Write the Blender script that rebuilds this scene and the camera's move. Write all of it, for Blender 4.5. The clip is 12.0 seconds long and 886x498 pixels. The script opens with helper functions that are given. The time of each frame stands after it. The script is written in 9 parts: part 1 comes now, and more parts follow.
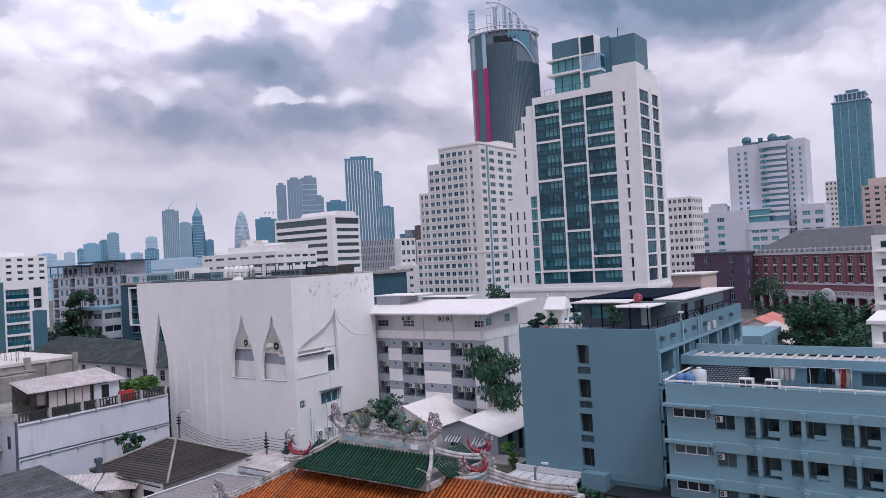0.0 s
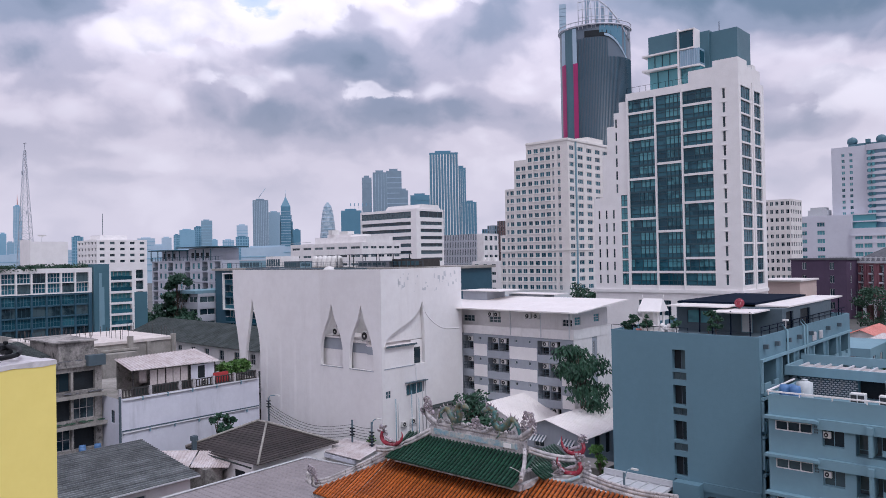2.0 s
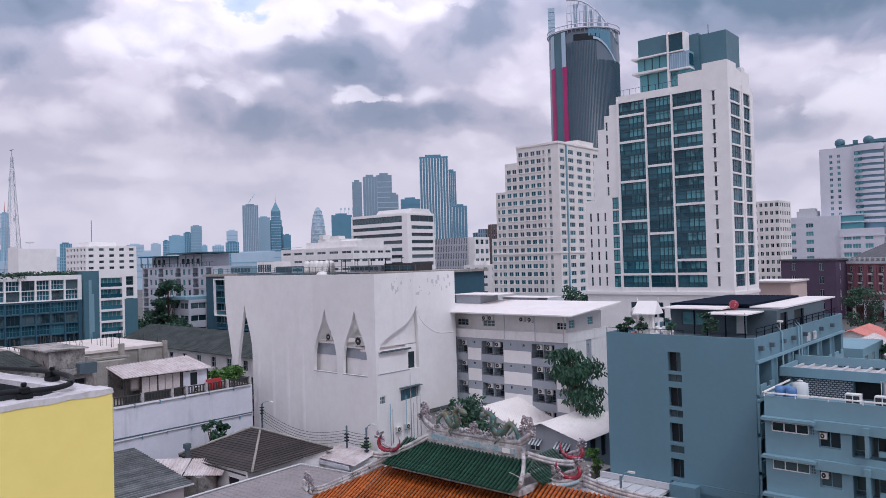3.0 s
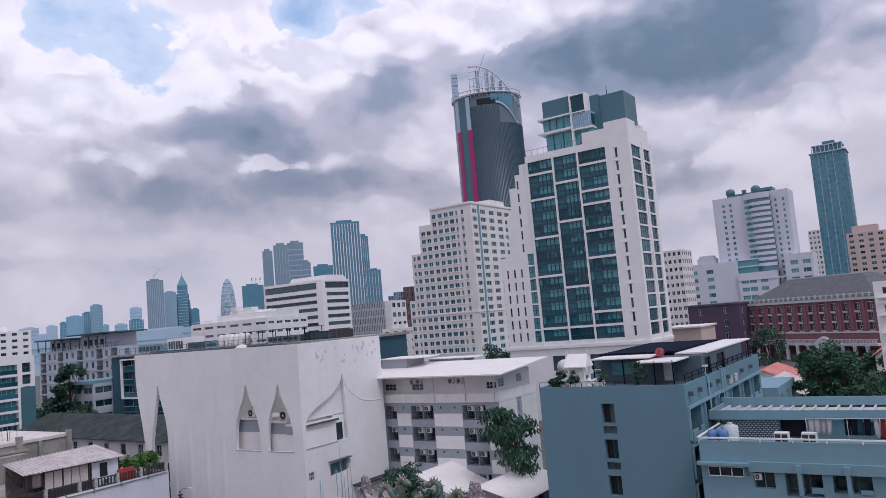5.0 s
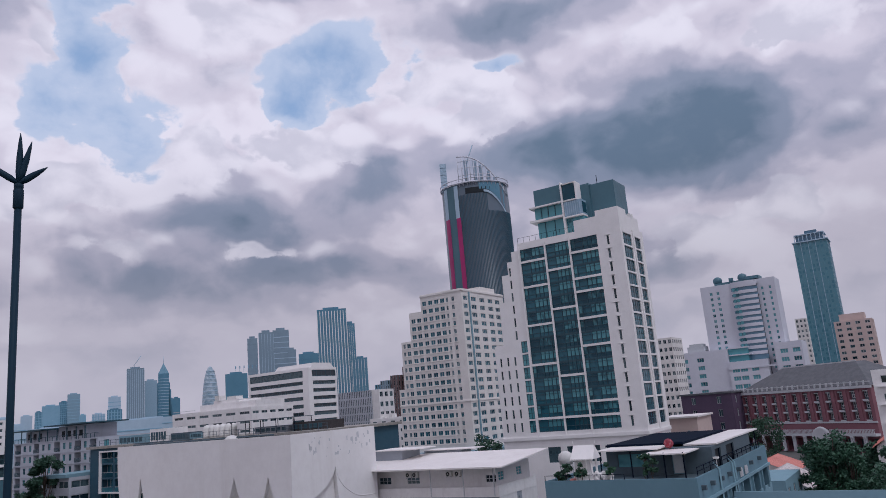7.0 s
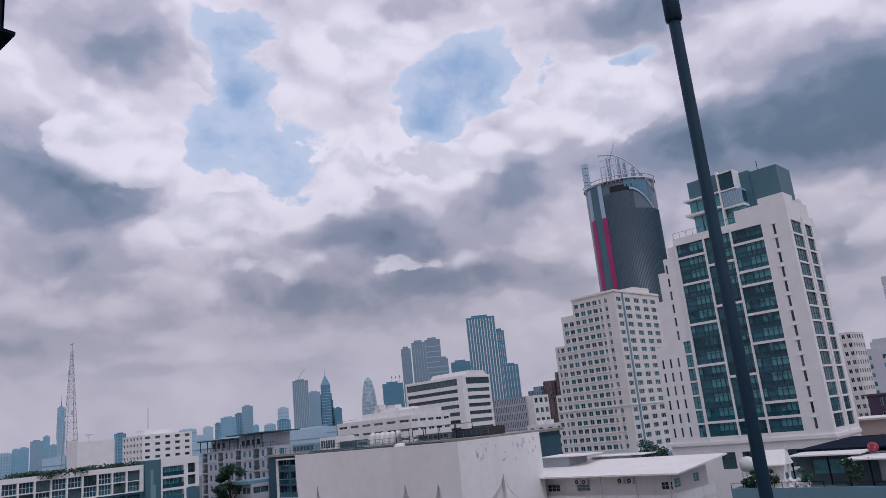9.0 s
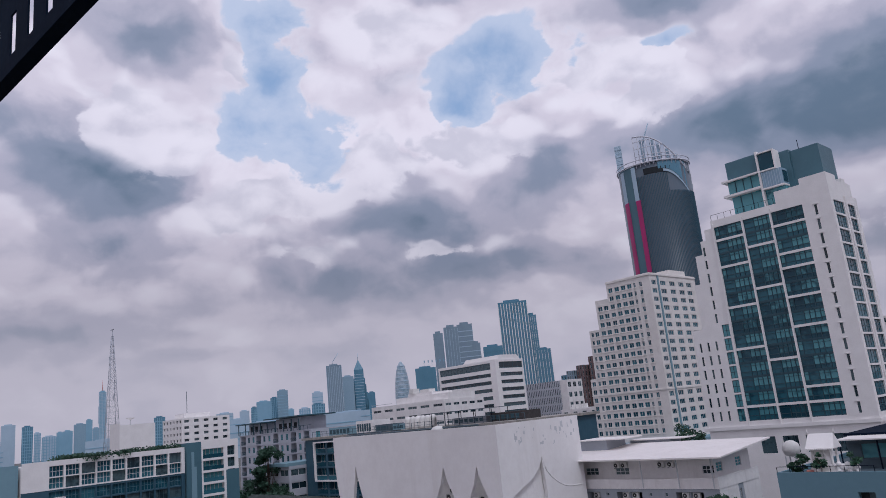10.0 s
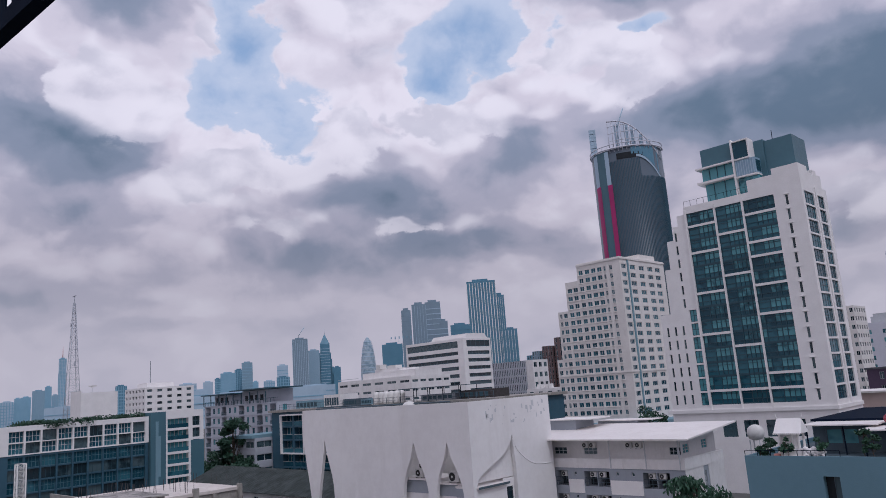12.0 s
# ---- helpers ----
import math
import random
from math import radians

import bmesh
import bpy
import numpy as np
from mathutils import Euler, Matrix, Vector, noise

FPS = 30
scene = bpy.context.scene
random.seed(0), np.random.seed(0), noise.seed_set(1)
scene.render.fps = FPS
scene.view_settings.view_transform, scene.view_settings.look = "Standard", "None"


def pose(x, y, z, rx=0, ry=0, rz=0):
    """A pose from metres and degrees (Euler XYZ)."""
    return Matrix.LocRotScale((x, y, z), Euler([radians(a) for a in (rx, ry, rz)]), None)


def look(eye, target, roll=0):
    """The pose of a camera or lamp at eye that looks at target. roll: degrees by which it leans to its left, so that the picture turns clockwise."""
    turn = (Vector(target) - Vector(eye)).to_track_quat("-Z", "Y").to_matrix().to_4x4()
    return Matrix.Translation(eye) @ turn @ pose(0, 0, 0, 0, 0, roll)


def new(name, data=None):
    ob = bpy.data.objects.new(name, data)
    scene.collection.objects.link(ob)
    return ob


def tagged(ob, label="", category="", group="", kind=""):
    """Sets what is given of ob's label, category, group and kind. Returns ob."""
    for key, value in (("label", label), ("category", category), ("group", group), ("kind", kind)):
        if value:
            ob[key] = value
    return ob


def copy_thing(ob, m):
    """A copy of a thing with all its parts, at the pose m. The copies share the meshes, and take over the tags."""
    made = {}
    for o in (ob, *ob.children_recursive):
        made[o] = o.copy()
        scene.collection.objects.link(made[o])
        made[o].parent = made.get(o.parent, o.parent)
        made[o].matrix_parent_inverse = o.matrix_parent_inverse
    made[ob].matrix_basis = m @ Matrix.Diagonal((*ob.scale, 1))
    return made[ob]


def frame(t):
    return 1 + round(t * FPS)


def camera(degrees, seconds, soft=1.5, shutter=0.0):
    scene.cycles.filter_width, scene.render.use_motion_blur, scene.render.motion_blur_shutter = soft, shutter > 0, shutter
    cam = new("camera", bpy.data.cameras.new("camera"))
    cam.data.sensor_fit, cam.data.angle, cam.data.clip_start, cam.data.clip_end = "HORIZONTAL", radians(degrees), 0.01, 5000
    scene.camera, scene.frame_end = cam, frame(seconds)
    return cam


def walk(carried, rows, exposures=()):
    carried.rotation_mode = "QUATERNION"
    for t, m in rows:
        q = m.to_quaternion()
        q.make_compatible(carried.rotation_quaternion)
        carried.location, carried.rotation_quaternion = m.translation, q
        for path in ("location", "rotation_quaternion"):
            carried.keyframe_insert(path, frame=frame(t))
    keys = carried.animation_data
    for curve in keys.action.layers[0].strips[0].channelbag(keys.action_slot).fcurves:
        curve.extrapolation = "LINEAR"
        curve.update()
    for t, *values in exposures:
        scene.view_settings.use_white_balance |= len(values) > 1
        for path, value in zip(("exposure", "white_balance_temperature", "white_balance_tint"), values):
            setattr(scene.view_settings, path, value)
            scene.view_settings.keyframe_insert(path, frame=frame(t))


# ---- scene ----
cam = camera(62.12, 12.0, soft=0.8)
PATH = [
    (0, pose(-0.000, -0.000, 24.000, 90.770, 0, 35.480) @ pose(0, 0, 0, 0, 0, -3.001)),
    (0.5, pose(-0.306, -0.030, 23.965, 90.984, 0, 37.938) @ pose(0, 0, 0, 0, 0, -2.674)),
    (1, pose(-0.639, -0.034, 23.991, 91.048, 0, 40.164) @ pose(0, 0, 0, 0, 0, -2.104)),
    (1.5, pose(-0.923, -0.178, 24.024, 90.833, 0, 41.505) @ pose(0, 0, 0, 0, 0, -1.440)),
    (2, pose(-1.107, -0.214, 24.023, 90.630, 0, 41.782) @ pose(0, 0, 0, 0, 0, -1.066)),
    (2.5, pose(-1.281, -0.229, 24.056, 90.550, 0, 41.636) @ pose(0, 0, 0, 0, 0, -1.132)),
    (4.5, pose(-2.487, -0.362, 24.072, 94.064, 0, 36.214) @ pose(0, 0, 0, 0, 0, -4.116)),
    (5, pose(-2.910, -0.308, 24.105, 95.418, 0, 34.046) @ pose(0, 0, 0, 0, 0, -4.895)),
    (5.5, pose(-3.237, -0.370, 24.122, 97.134, 0, 32.042) @ pose(0, 0, 0, 0, 0, -5.159)),
    (6, pose(-3.640, -0.276, 24.129, 98.858, 0, 30.559) @ pose(0, 0, 0, 0, 0, -5.047)),
    (6.5, pose(-4.091, -0.280, 24.172, 100.540, 0, 30.693) @ pose(0, 0, 0, 0, 0, -4.933)),
    (7, pose(-4.530, -0.303, 24.205, 102.107, 0, 32.401) @ pose(0, 0, 0, 0, 0, -4.976)),
    (7.5, pose(-4.962, -0.280, 24.133, 103.393, 0, 35.683) @ pose(0, 0, 0, 0, 0, -5.553)),
    (9.5, pose(-6.429, -0.448, 24.245, 103.189, 0, 45.319) @ pose(0, 0, 0, 0, 0, -5.758)),
    (10, pose(-6.766, -0.541, 24.175, 102.737, 0, 46.316) @ pose(0, 0, 0, 0, 0, -5.750)),
    (10.5, pose(-7.149, -0.612, 24.162, 102.303, 0, 46.785) @ pose(0, 0, 0, 0, 0, -5.758)),
    (11, pose(-7.365, -0.704, 24.188, 101.739, 0, 46.465) @ pose(0, 0, 0, 0, 0, -5.658)),
    (11.5, pose(-7.522, -0.731, 24.184, 101.220, 0, 45.539) @ pose(0, 0, 0, 0, 0, -5.072)),
    (12, pose(-7.796, -0.758, 24.173, 100.816, 0, 44.076) @ pose(0, 0, 0, 0, 0, -4.181)),
]
walk(cam, PATH, [(0.0, -0.09, 5750, 8.3), (3.0, -0.10, 5750, 8.3), (5.0, -0.30, 5750, 8.0), (7.5, -0.63, 5750, 7.5), (12.0, -0.61, 5750, 7.6)])


# ---- world, sun and exposure ----
def node(tree, kind, x=0, y=0, **values):
    n = tree.nodes.new(kind)
    n.location = (x, y)
    for key, value in values.items():
        n.inputs[key.replace("_", " ")].default_value = value
    return n


def calc(tree, op, a, b=None, c=None, clamp=False):
    n = tree.nodes.new("ShaderNodeMath")
    n.operation, n.use_clamp = op, clamp
    for i, v in enumerate((a, b, c)):
        if v is None:
            continue
        if isinstance(v, (int, float)):
            n.inputs[i].default_value = v
        else:
            tree.links.new(v, n.inputs[i])
    return n.outputs[0]


def blend(tree, fac, a, b):
    n = tree.nodes.new("ShaderNodeMix")
    n.data_type = "RGBA"
    for socket, v in ((n.inputs[0], fac), (n.inputs[6], a), (n.inputs[7], b)):
        if isinstance(v, (int, float)):
            socket.default_value = v
        elif isinstance(v, tuple):
            socket.default_value = (*v, 1.0)
        else:
            tree.links.new(v, socket)
    return n.outputs[2]


def ramp(tree, value, lo, hi, a=0.0, b=1.0):
    n = tree.nodes.new("ShaderNodeMapRange")
    n.interpolation_type = "SMOOTHSTEP"
    tree.links.new(value, n.inputs[0])
    for i, v in enumerate((lo, hi, a, b)):
        n.inputs[i + 1].default_value = v
    return n.outputs[0]


SUN_AZ, SUN_EL = -113.0, 56.0  # degrees to the left of +y, and up
# Cloud undersides: azimuth, elevation, half width, half height, weight
BELLIES = [
    (49.2, 15.9, 5.6, 2.9, 1.15), (54.8, 10.5, 7.2, 2.0, 0.95), (41.5, 11.5, 6.8, 2.0, 0.95), (37.4, 18.6, 5.0, 2.7, 0.85),
    (73.8, 19.5, 6.8, 3.2, 1.0), (67.6, 17.1, 3.8, 1.9, 0.95), (70.8, 14.2, 6.5, 1.2, 0.65), (67.8, 29.2, 6.5, 2.4, 0.95),
    (17.5, 19.8, 8.0, 4.0, 1.1), (10.3, 17.6, 8.5, 4.2, 1.15), (23.5, 18.4, 6.0, 2.6, 0.9), (25.5, 29.0, 6.5, 2.5, 0.8),
    (15.5, 9.3, 4.5, 2.2, 0.7), (66.0, 6.2, 5.0, 0.6, 0.5), (76.0, 8.2, 4.5, 0.9, 0.5), (55.3, 5.5, 4.0, 0.7, 0.5),
    (64.3, 7.9, 5.0, 0.7, 0.35), (15.9, 5.0, 4.0, 0.8, 0.6), (92, 20, 12, 5, 0.9), (-18, 18, 12, 5, 0.9),
]
# Gaps of open blue
GAPS = [
    (39.6, 26.8, 6.2, 2.4, 1.1), (44.2, 23.8, 3.0, 1.6, 1.0), (57.0, 21.6, 3.6, 2.8, 1.15), (59.3, 27.0, 3.0, 2.8, 0.9),
    (62.5, 22.6, 2.4, 2.4, 0.7), (27.3, 25.7, 2.6, 0.8, 0.7), (58.9, 31.0, 2.7, 1.6, 0.8), (112, 42, 18, 8, 1.0), (-60, 38, 22, 9, 1.0),
]
# Lit heads of cloud
HEADS = [
    (51.8, 19.6, 3.8, 2.2, 1.0), (57.5, 17.0, 3.2, 1.5, 0.8), (42.5, 20.7, 5.0, 2.2, 0.95), (31.0, 24.8, 5.5, 1.9, 1.0),
    (28.7, 21.2, 3.6, 1.6, 0.9), (49.5, 29.4, 4.5, 2.2, 1.0), (71.0, 23.9, 3.6, 2.7, 0.9), (67.0, 21.2, 2.7, 2.2, 0.8),
    (47.0, 12.9, 3.5, 0.7, 0.7), (57.2, 12.6, 2.7, 1.1, 0.7), (62.4, 16.2, 3.8, 2.2, 0.7), (61.8, 26.8, 1.4, 2.5, 0.7),
    (12.3, 11.0, 5.0, 2.0, 0.9), (6.0, 12.6, 3.6, 1.5, 0.8), (9.0, 6.4, 4.1, 1.2, 0.7), (16.2, 6.9, 3.6, 0.8, 0.7), (3.6, 23.4, 5.4, 1.5, 0.8), (14.0, 26.0, 5.0, 1.6, 0.6),
]


def sky_world():
    world = bpy.data.worlds.new("sky")
    scene.world = world
    world.use_nodes = True
    t = world.node_tree
    t.nodes.clear()
    out = node(t, "ShaderNodeOutputWorld")
    back = node(t, "ShaderNodeBackground")
    coord = node(t, "ShaderNodeTexCoord")
    sep = node(t, "ShaderNodeSeparateXYZ")
    t.links.new(coord.outputs["Generated"], sep.inputs[0])
    x, y, z = sep.outputs
    az = calc(t, "MULTIPLY", calc(t, "ARCTAN2", calc(t, "MULTIPLY", x, -1.0), y), 57.2958)
    el = calc(t, "MULTIPLY", calc(t, "ARCSINE", z), 57.2958)
    place = node(t, "ShaderNodeCombineXYZ")
    t.links.new(calc(t, "MULTIPLY", az, 0.094), place.inputs[0])
    t.links.new(calc(t, "MULTIPLY", el, 0.125), place.inputs[1])

    def moved(vector, dx, dy, dz=0.0):
        shift = node(t, "ShaderNodeVectorMath")
        shift.inputs[1].default_value = (dx, dy, dz)
        t.links.new(vector, shift.inputs[0])
        return shift.outputs[0]

    def noise(vector, scale, detail, rough):
        n = node(t, "ShaderNodeTexNoise", Scale=scale, Detail=detail, Roughness=rough)
        t.links.new(vector, n.inputs["Vector"])
        return n

    def less(v, k):
        return calc(t, "SUBTRACT", v, k)

    def times(v, k):
        return calc(t, "MULTIPLY", v, k)

    def plus(*vs):
        total = vs[0]
        for v in vs[1:]:
            total = calc(t, "ADD", total, v)
        return total

    # coordinates bent by a soft noise
    bend = noise(moved(place.outputs[0], 3.0, 2.1), 1.3, 3, 0.5).outputs["Color"]
    amount = node(t, "ShaderNodeVectorMath")
    amount.operation = "MULTIPLY_ADD"
    t.links.new(bend, amount.inputs[0])
    amount.inputs[1].default_value = (0.30, 0.30, 0.0)
    t.links.new(place.outputs[0], amount.inputs[2])
    bent = amount.outputs[0]

    def puffs(vector, scale, detail):
        """Rounded heads of several sizes."""
        v = node(t, "ShaderNodeTexVoronoi", Scale=scale, Detail=detail, Roughness=0.55, Lacunarity=2.1)
        v.feature = "SMOOTH_F1"
        v.normalize = True
        v.inputs["Smoothness"].default_value = 0.3
        t.links.new(vector, v.inputs["Vector"])
        return calc(t, "SUBTRACT", 0.40, v.outputs["Distance"])

    puff = puffs(bent, 1.9, 3.0)
    soft = puffs(bent, 1.9, 1.0)
    above = puffs(moved(bent, -0.03, 0.11), 1.9, 1.0)
    relief = calc(t, "SUBTRACT", soft, above)
    body = less(noise(bent, 1.25, 7, 0.52).outputs[0], 0.5)
    other = less(noise(moved(bent, 7.0, 5.0), 1.7, 8, 0.56).outputs[0], 0.5)
    wander = node(t, "ShaderNodeSeparateXYZ")
    t.links.new(bend, wander.inputs[0])
    az_w = plus(az, times(less(wander.outputs[0], 0.5), 6.0), times(body, 3.0))
    el_w = plus(el, times(less(wander.outputs[1], 0.5), 4.0), times(other, 2.0))

    def field(blobs):
        total = None
        for a, e, w, h, k in blobs:
            dx = calc(t, "DIVIDE", calc(t, "SUBTRACT", az_w, a), w)
            dy = calc(t, "DIVIDE", calc(t, "SUBTRACT", el_w, e), h)
            r = calc(t, "ADD", calc(t, "MULTIPLY", dx, dx), calc(t, "MULTIPLY", dy, dy))
            one = calc(t, "MULTIPLY", calc(t, "EXPONENT", calc(t, "MULTIPLY", r, -1.0)), k)
            total = one if total is None else calc(t, "ADD", total, one)
        return total

    high = ramp(t, el, 3.0, 13.0)
    lit = field(HEADS)
    thick = plus(times(field(BELLIES), 0.80), times(lit, -0.5), times(body, 1.9), times(puff, -0.6), times(relief, -1.0), -0.03)
    open_sky = field(GAPS)
    ragged = plus(times(other, 2.6), times(puff, -1.4))
    gap = plus(open_sky, times(lit, -0.3), calc(t, "MULTIPLY", ragged, calc(t, "MULTIPLY_ADD", open_sky, 1.6, 0.12, clamp=True)), 0.05)

    shades = node(t, "ShaderNodeValToRGB")
    shades.color_ramp.interpolation = "EASE"
    stops = [(0.0, (0.985, 0.865, 0.92)), (0.20, (0.81, 0.705, 0.775)), (0.42, (0.56, 0.51, 0.60)), (0.68, (0.325, 0.345, 0.44)), (1.0, (0.175, 0.225, 0.305))]
    while len(shades.color_ramp.elements) < len(stops):
        shades.color_ramp.elements.new(0.5)
    for e, (p, c) in zip(shades.color_ramp.elements, stops):
        e.position, e.color = p, (*c, 1.0)
    t.links.new(calc(t, "MULTIPLY_ADD", thick, 0.60, 0.27, clamp=True), shades.inputs[0])
    cloud = blend(t, calc(t, "MULTIPLY_ADD", high, 0.65, 0.35), (0.86, 0.765, 0.83), shades.outputs[0])
    # light on the upper sides of the heads, and thin bright rims
    catch = calc(t, "MULTIPLY", times(ramp(t, plus(relief, times(lit, 0.10)), 0.03, 0.20), times(high, 0.7)), ramp(t, thick, 0.1, 0.55, 1.0, 0.0))
    cloud = blend(t, catch, cloud, (1.0, 0.90, 0.95))
    cloud = blend(t, times(ramp(t, gap, 0.05, 0.30), 0.45), cloud, (1.0, 0.905, 0.955))

    crisp = ramp(t, plus(lit, times(puff, 2.4), times(other, 1.8)), 0.54, 0.70)
    crisp = calc(t, "MULTIPLY", times(crisp, 0.8), calc(t, "MULTIPLY", high, ramp(t, lit, 0.15, 0.5)))
    modelled = ramp(t, plus(times(relief, 1.3), times(other, 1.1), times(body, 0.6)), -0.16, 0.15)
    cloud = blend(t, crisp, cloud, blend(t, modelled, (0.72, 0.655, 0.73), (1.0, 0.89, 0.94)))

    nishita = node(t, "ShaderNodeTexSky")
    nishita.sky_type = "NISHITA"
    nishita.sun_disc = False
    nishita.sun_elevation = radians(SUN_EL)
    nishita.sun_rotation = radians(-SUN_AZ)
    clear = node(t, "ShaderNodeMix")
    clear.data_type, clear.blend_type = "RGBA", "MULTIPLY"
    clear.inputs[0].default_value = 1.0
    t.links.new(nishita.outputs[0], clear.inputs[6])
    clear.inputs[7].default_value = (0.12, 0.11, 0.115, 1)
    blue = blend(t, 0.7, clear.outputs[2], (0.42, 0.56, 0.80))
    blue = blend(t, ramp(t, plus(gap, body), 0.2, 1.3), (0.66, 0.69, 0.83), blue)
    sky = blend(t, ramp(t, gap, 0.21, 0.35), cloud, blue)

    gain = node(t, "ShaderNodeMix")
    gain.data_type, gain.blend_type = "RGBA", "MULTIPLY"
    gain.inputs[0].default_value = 1.0
    t.links.new(sky, gain.inputs[6])
    t.links.new(ramp(t, el, 7.0, 22.0, 1.0, 1.40), gain.inputs[7])
    sky = blend(t, ramp(t, el, -6.0, -0.5), (0.17, 0.185, 0.21), gain.outputs[2])
    t.links.new(sky, back.inputs[0])
    back.inputs[1].default_value = 0.91
    t.links.new(back.outputs[0], out.inputs[0])


sky_world()
sun = new("sun", bpy.data.lights.new("sun", "SUN"))
sun.data.energy, sun.data.angle, sun.data.color = 1.35, radians(14), (1.0, 0.955, 0.94)
sun_dir = Vector((-math.sin(radians(SUN_AZ)) * math.cos(radians(SUN_EL)), math.cos(radians(SUN_AZ)) * math.cos(radians(SUN_EL)), math.sin(radians(SUN_EL))))
sun.matrix_world = look(sun_dir * 300, (0, 0, 0))


# ---- materials ----
def paint(name, color, second=None, scale=0.6, rough=0.75, stain=0.0, stain_color=(0.12, 0.12, 0.11), metal=0.0, bump=0.02,
          streak=False, vary=0.0, spec=0.4, fine=9.0, bump_scale=14.0):
    """A surface with soft mottling, fine grain, optional runs of dirt and a variation from object to object."""
    m = bpy.data.materials.new(name)
    m.use_nodes = True
    t = m.node_tree
    b = t.nodes["Principled BSDF"]
    co = node(t, "ShaderNodeTexCoord").outputs["Object"]
    a = node(t, "ShaderNodeTexNoise", Scale=scale, Detail=5, Roughness=0.6)
    g = node(t, "ShaderNodeTexNoise", Scale=scale * fine, Detail=4, Roughness=0.7)
    t.links.new(co, a.inputs["Vector"]), t.links.new(co, g.inputs["Vector"])
    second = second or tuple(c * 0.82 for c in color)
    mix = calc(t, "ADD", calc(t, "MULTIPLY", a.outputs[0], 0.65), calc(t, "MULTIPLY", g.outputs[0], 0.35))
    col = blend(t, ramp(t, mix, 0.36, 0.64), color, second)
    if stain:
        s = node(t, "ShaderNodeTexNoise", Scale=1.0, Detail=7, Roughness=0.68)
        mp = node(t, "ShaderNodeMapping")
        mp.inputs["Scale"].default_value = (scale * 2.6, scale * 2.6, scale * (0.35 if streak else 2.0))
        t.links.new(co, mp.inputs[0]), t.links.new(mp.outputs[0], s.inputs["Vector"])
        col = blend(t, calc(t, "MULTIPLY", ramp(t, s.outputs[0], 0.52, 0.72), stain), col, stain_color)
    if vary:
        info = node(t, "ShaderNodeObjectInfo")
        hsv = node(t, "ShaderNodeHueSaturation")
        t.links.new(calc(t, "ADD", calc(t, "MULTIPLY", info.outputs["Random"], 2 * vary), 1.0 - vary), hsv.inputs["Value"])
        t.links.new(col, hsv.inputs["Color"])
        col = hsv.outputs[0]
    t.links.new(col, b.inputs["Base Color"])
    t.links.new(calc(t, "ADD", calc(t, "MULTIPLY", g.outputs[0], 0.2), rough - 0.1), b.inputs["Roughness"])
    b.inputs["Metallic"].default_value = metal
    b.inputs["Specular IOR Level"].default_value = spec
    if bump:
        bm_tex = node(t, "ShaderNodeTexNoise", Scale=bump_scale, Detail=3)
        t.links.new(co, bm_tex.inputs["Vector"])
        bp = node(t, "ShaderNodeBump", Strength=0.5, Distance=bump)
        t.links.new(bm_tex.outputs[0], bp.inputs["Height"])
        t.links.new(bp.outputs[0], b.inputs["Normal"])
    return m


def glazing(name, dark=(0.015, 0.03, 0.038), light=(0.10, 0.15, 0.16), share=0.45, rough=0.06, spec=0.6):
    """Window glass over a dim room: curtains behind some of the panes."""
    m = bpy.data.materials.new(name)
    m.use_nodes = True
    t = m.node_tree
    b = t.nodes["Principled BSDF"]
    info = node(t, "ShaderNodeObjectInfo")
    co = node(t, "ShaderNodeTexCoord").outputs["Object"]
    n = node(t, "ShaderNodeTexNoise", Scale=0.8, Detail=2)
    off = node(t, "ShaderNodeVectorMath")
    shift = node(t, "ShaderNodeCombineXYZ")
    t.links.new(calc(t, "MULTIPLY", info.outputs["Random"], 50.0), shift.inputs[0])
    t.links.new(co, off.inputs[0]), t.links.new(shift.outputs[0], off.inputs[1])
    t.links.new(off.outputs[0], n.inputs["Vector"])
    v = calc(t, "ADD", calc(t, "MULTIPLY", info.outputs["Random"], 0.6), calc(t, "MULTIPLY", n.outputs[0], 0.7))
    t.links.new(blend(t, ramp(t, v, 1.0 - share, 1.25 - share), dark, light), b.inputs["Base Color"])
    b.inputs["Roughness"].default_value = rough
    b.inputs["Specular IOR Level"].default_value = spec
    wob = node(t, "ShaderNodeTexNoise", Scale=0.5, Detail=1)
    t.links.new(off.outputs[0], wob.inputs["Vector"])
    bp = node(t, "ShaderNodeBump", Strength=0.15, Distance=0.05)
    t.links.new(wob.outputs[0], bp.inputs["Height"]), t.links.new(bp.outputs[0], b.inputs["Normal"])
    return m


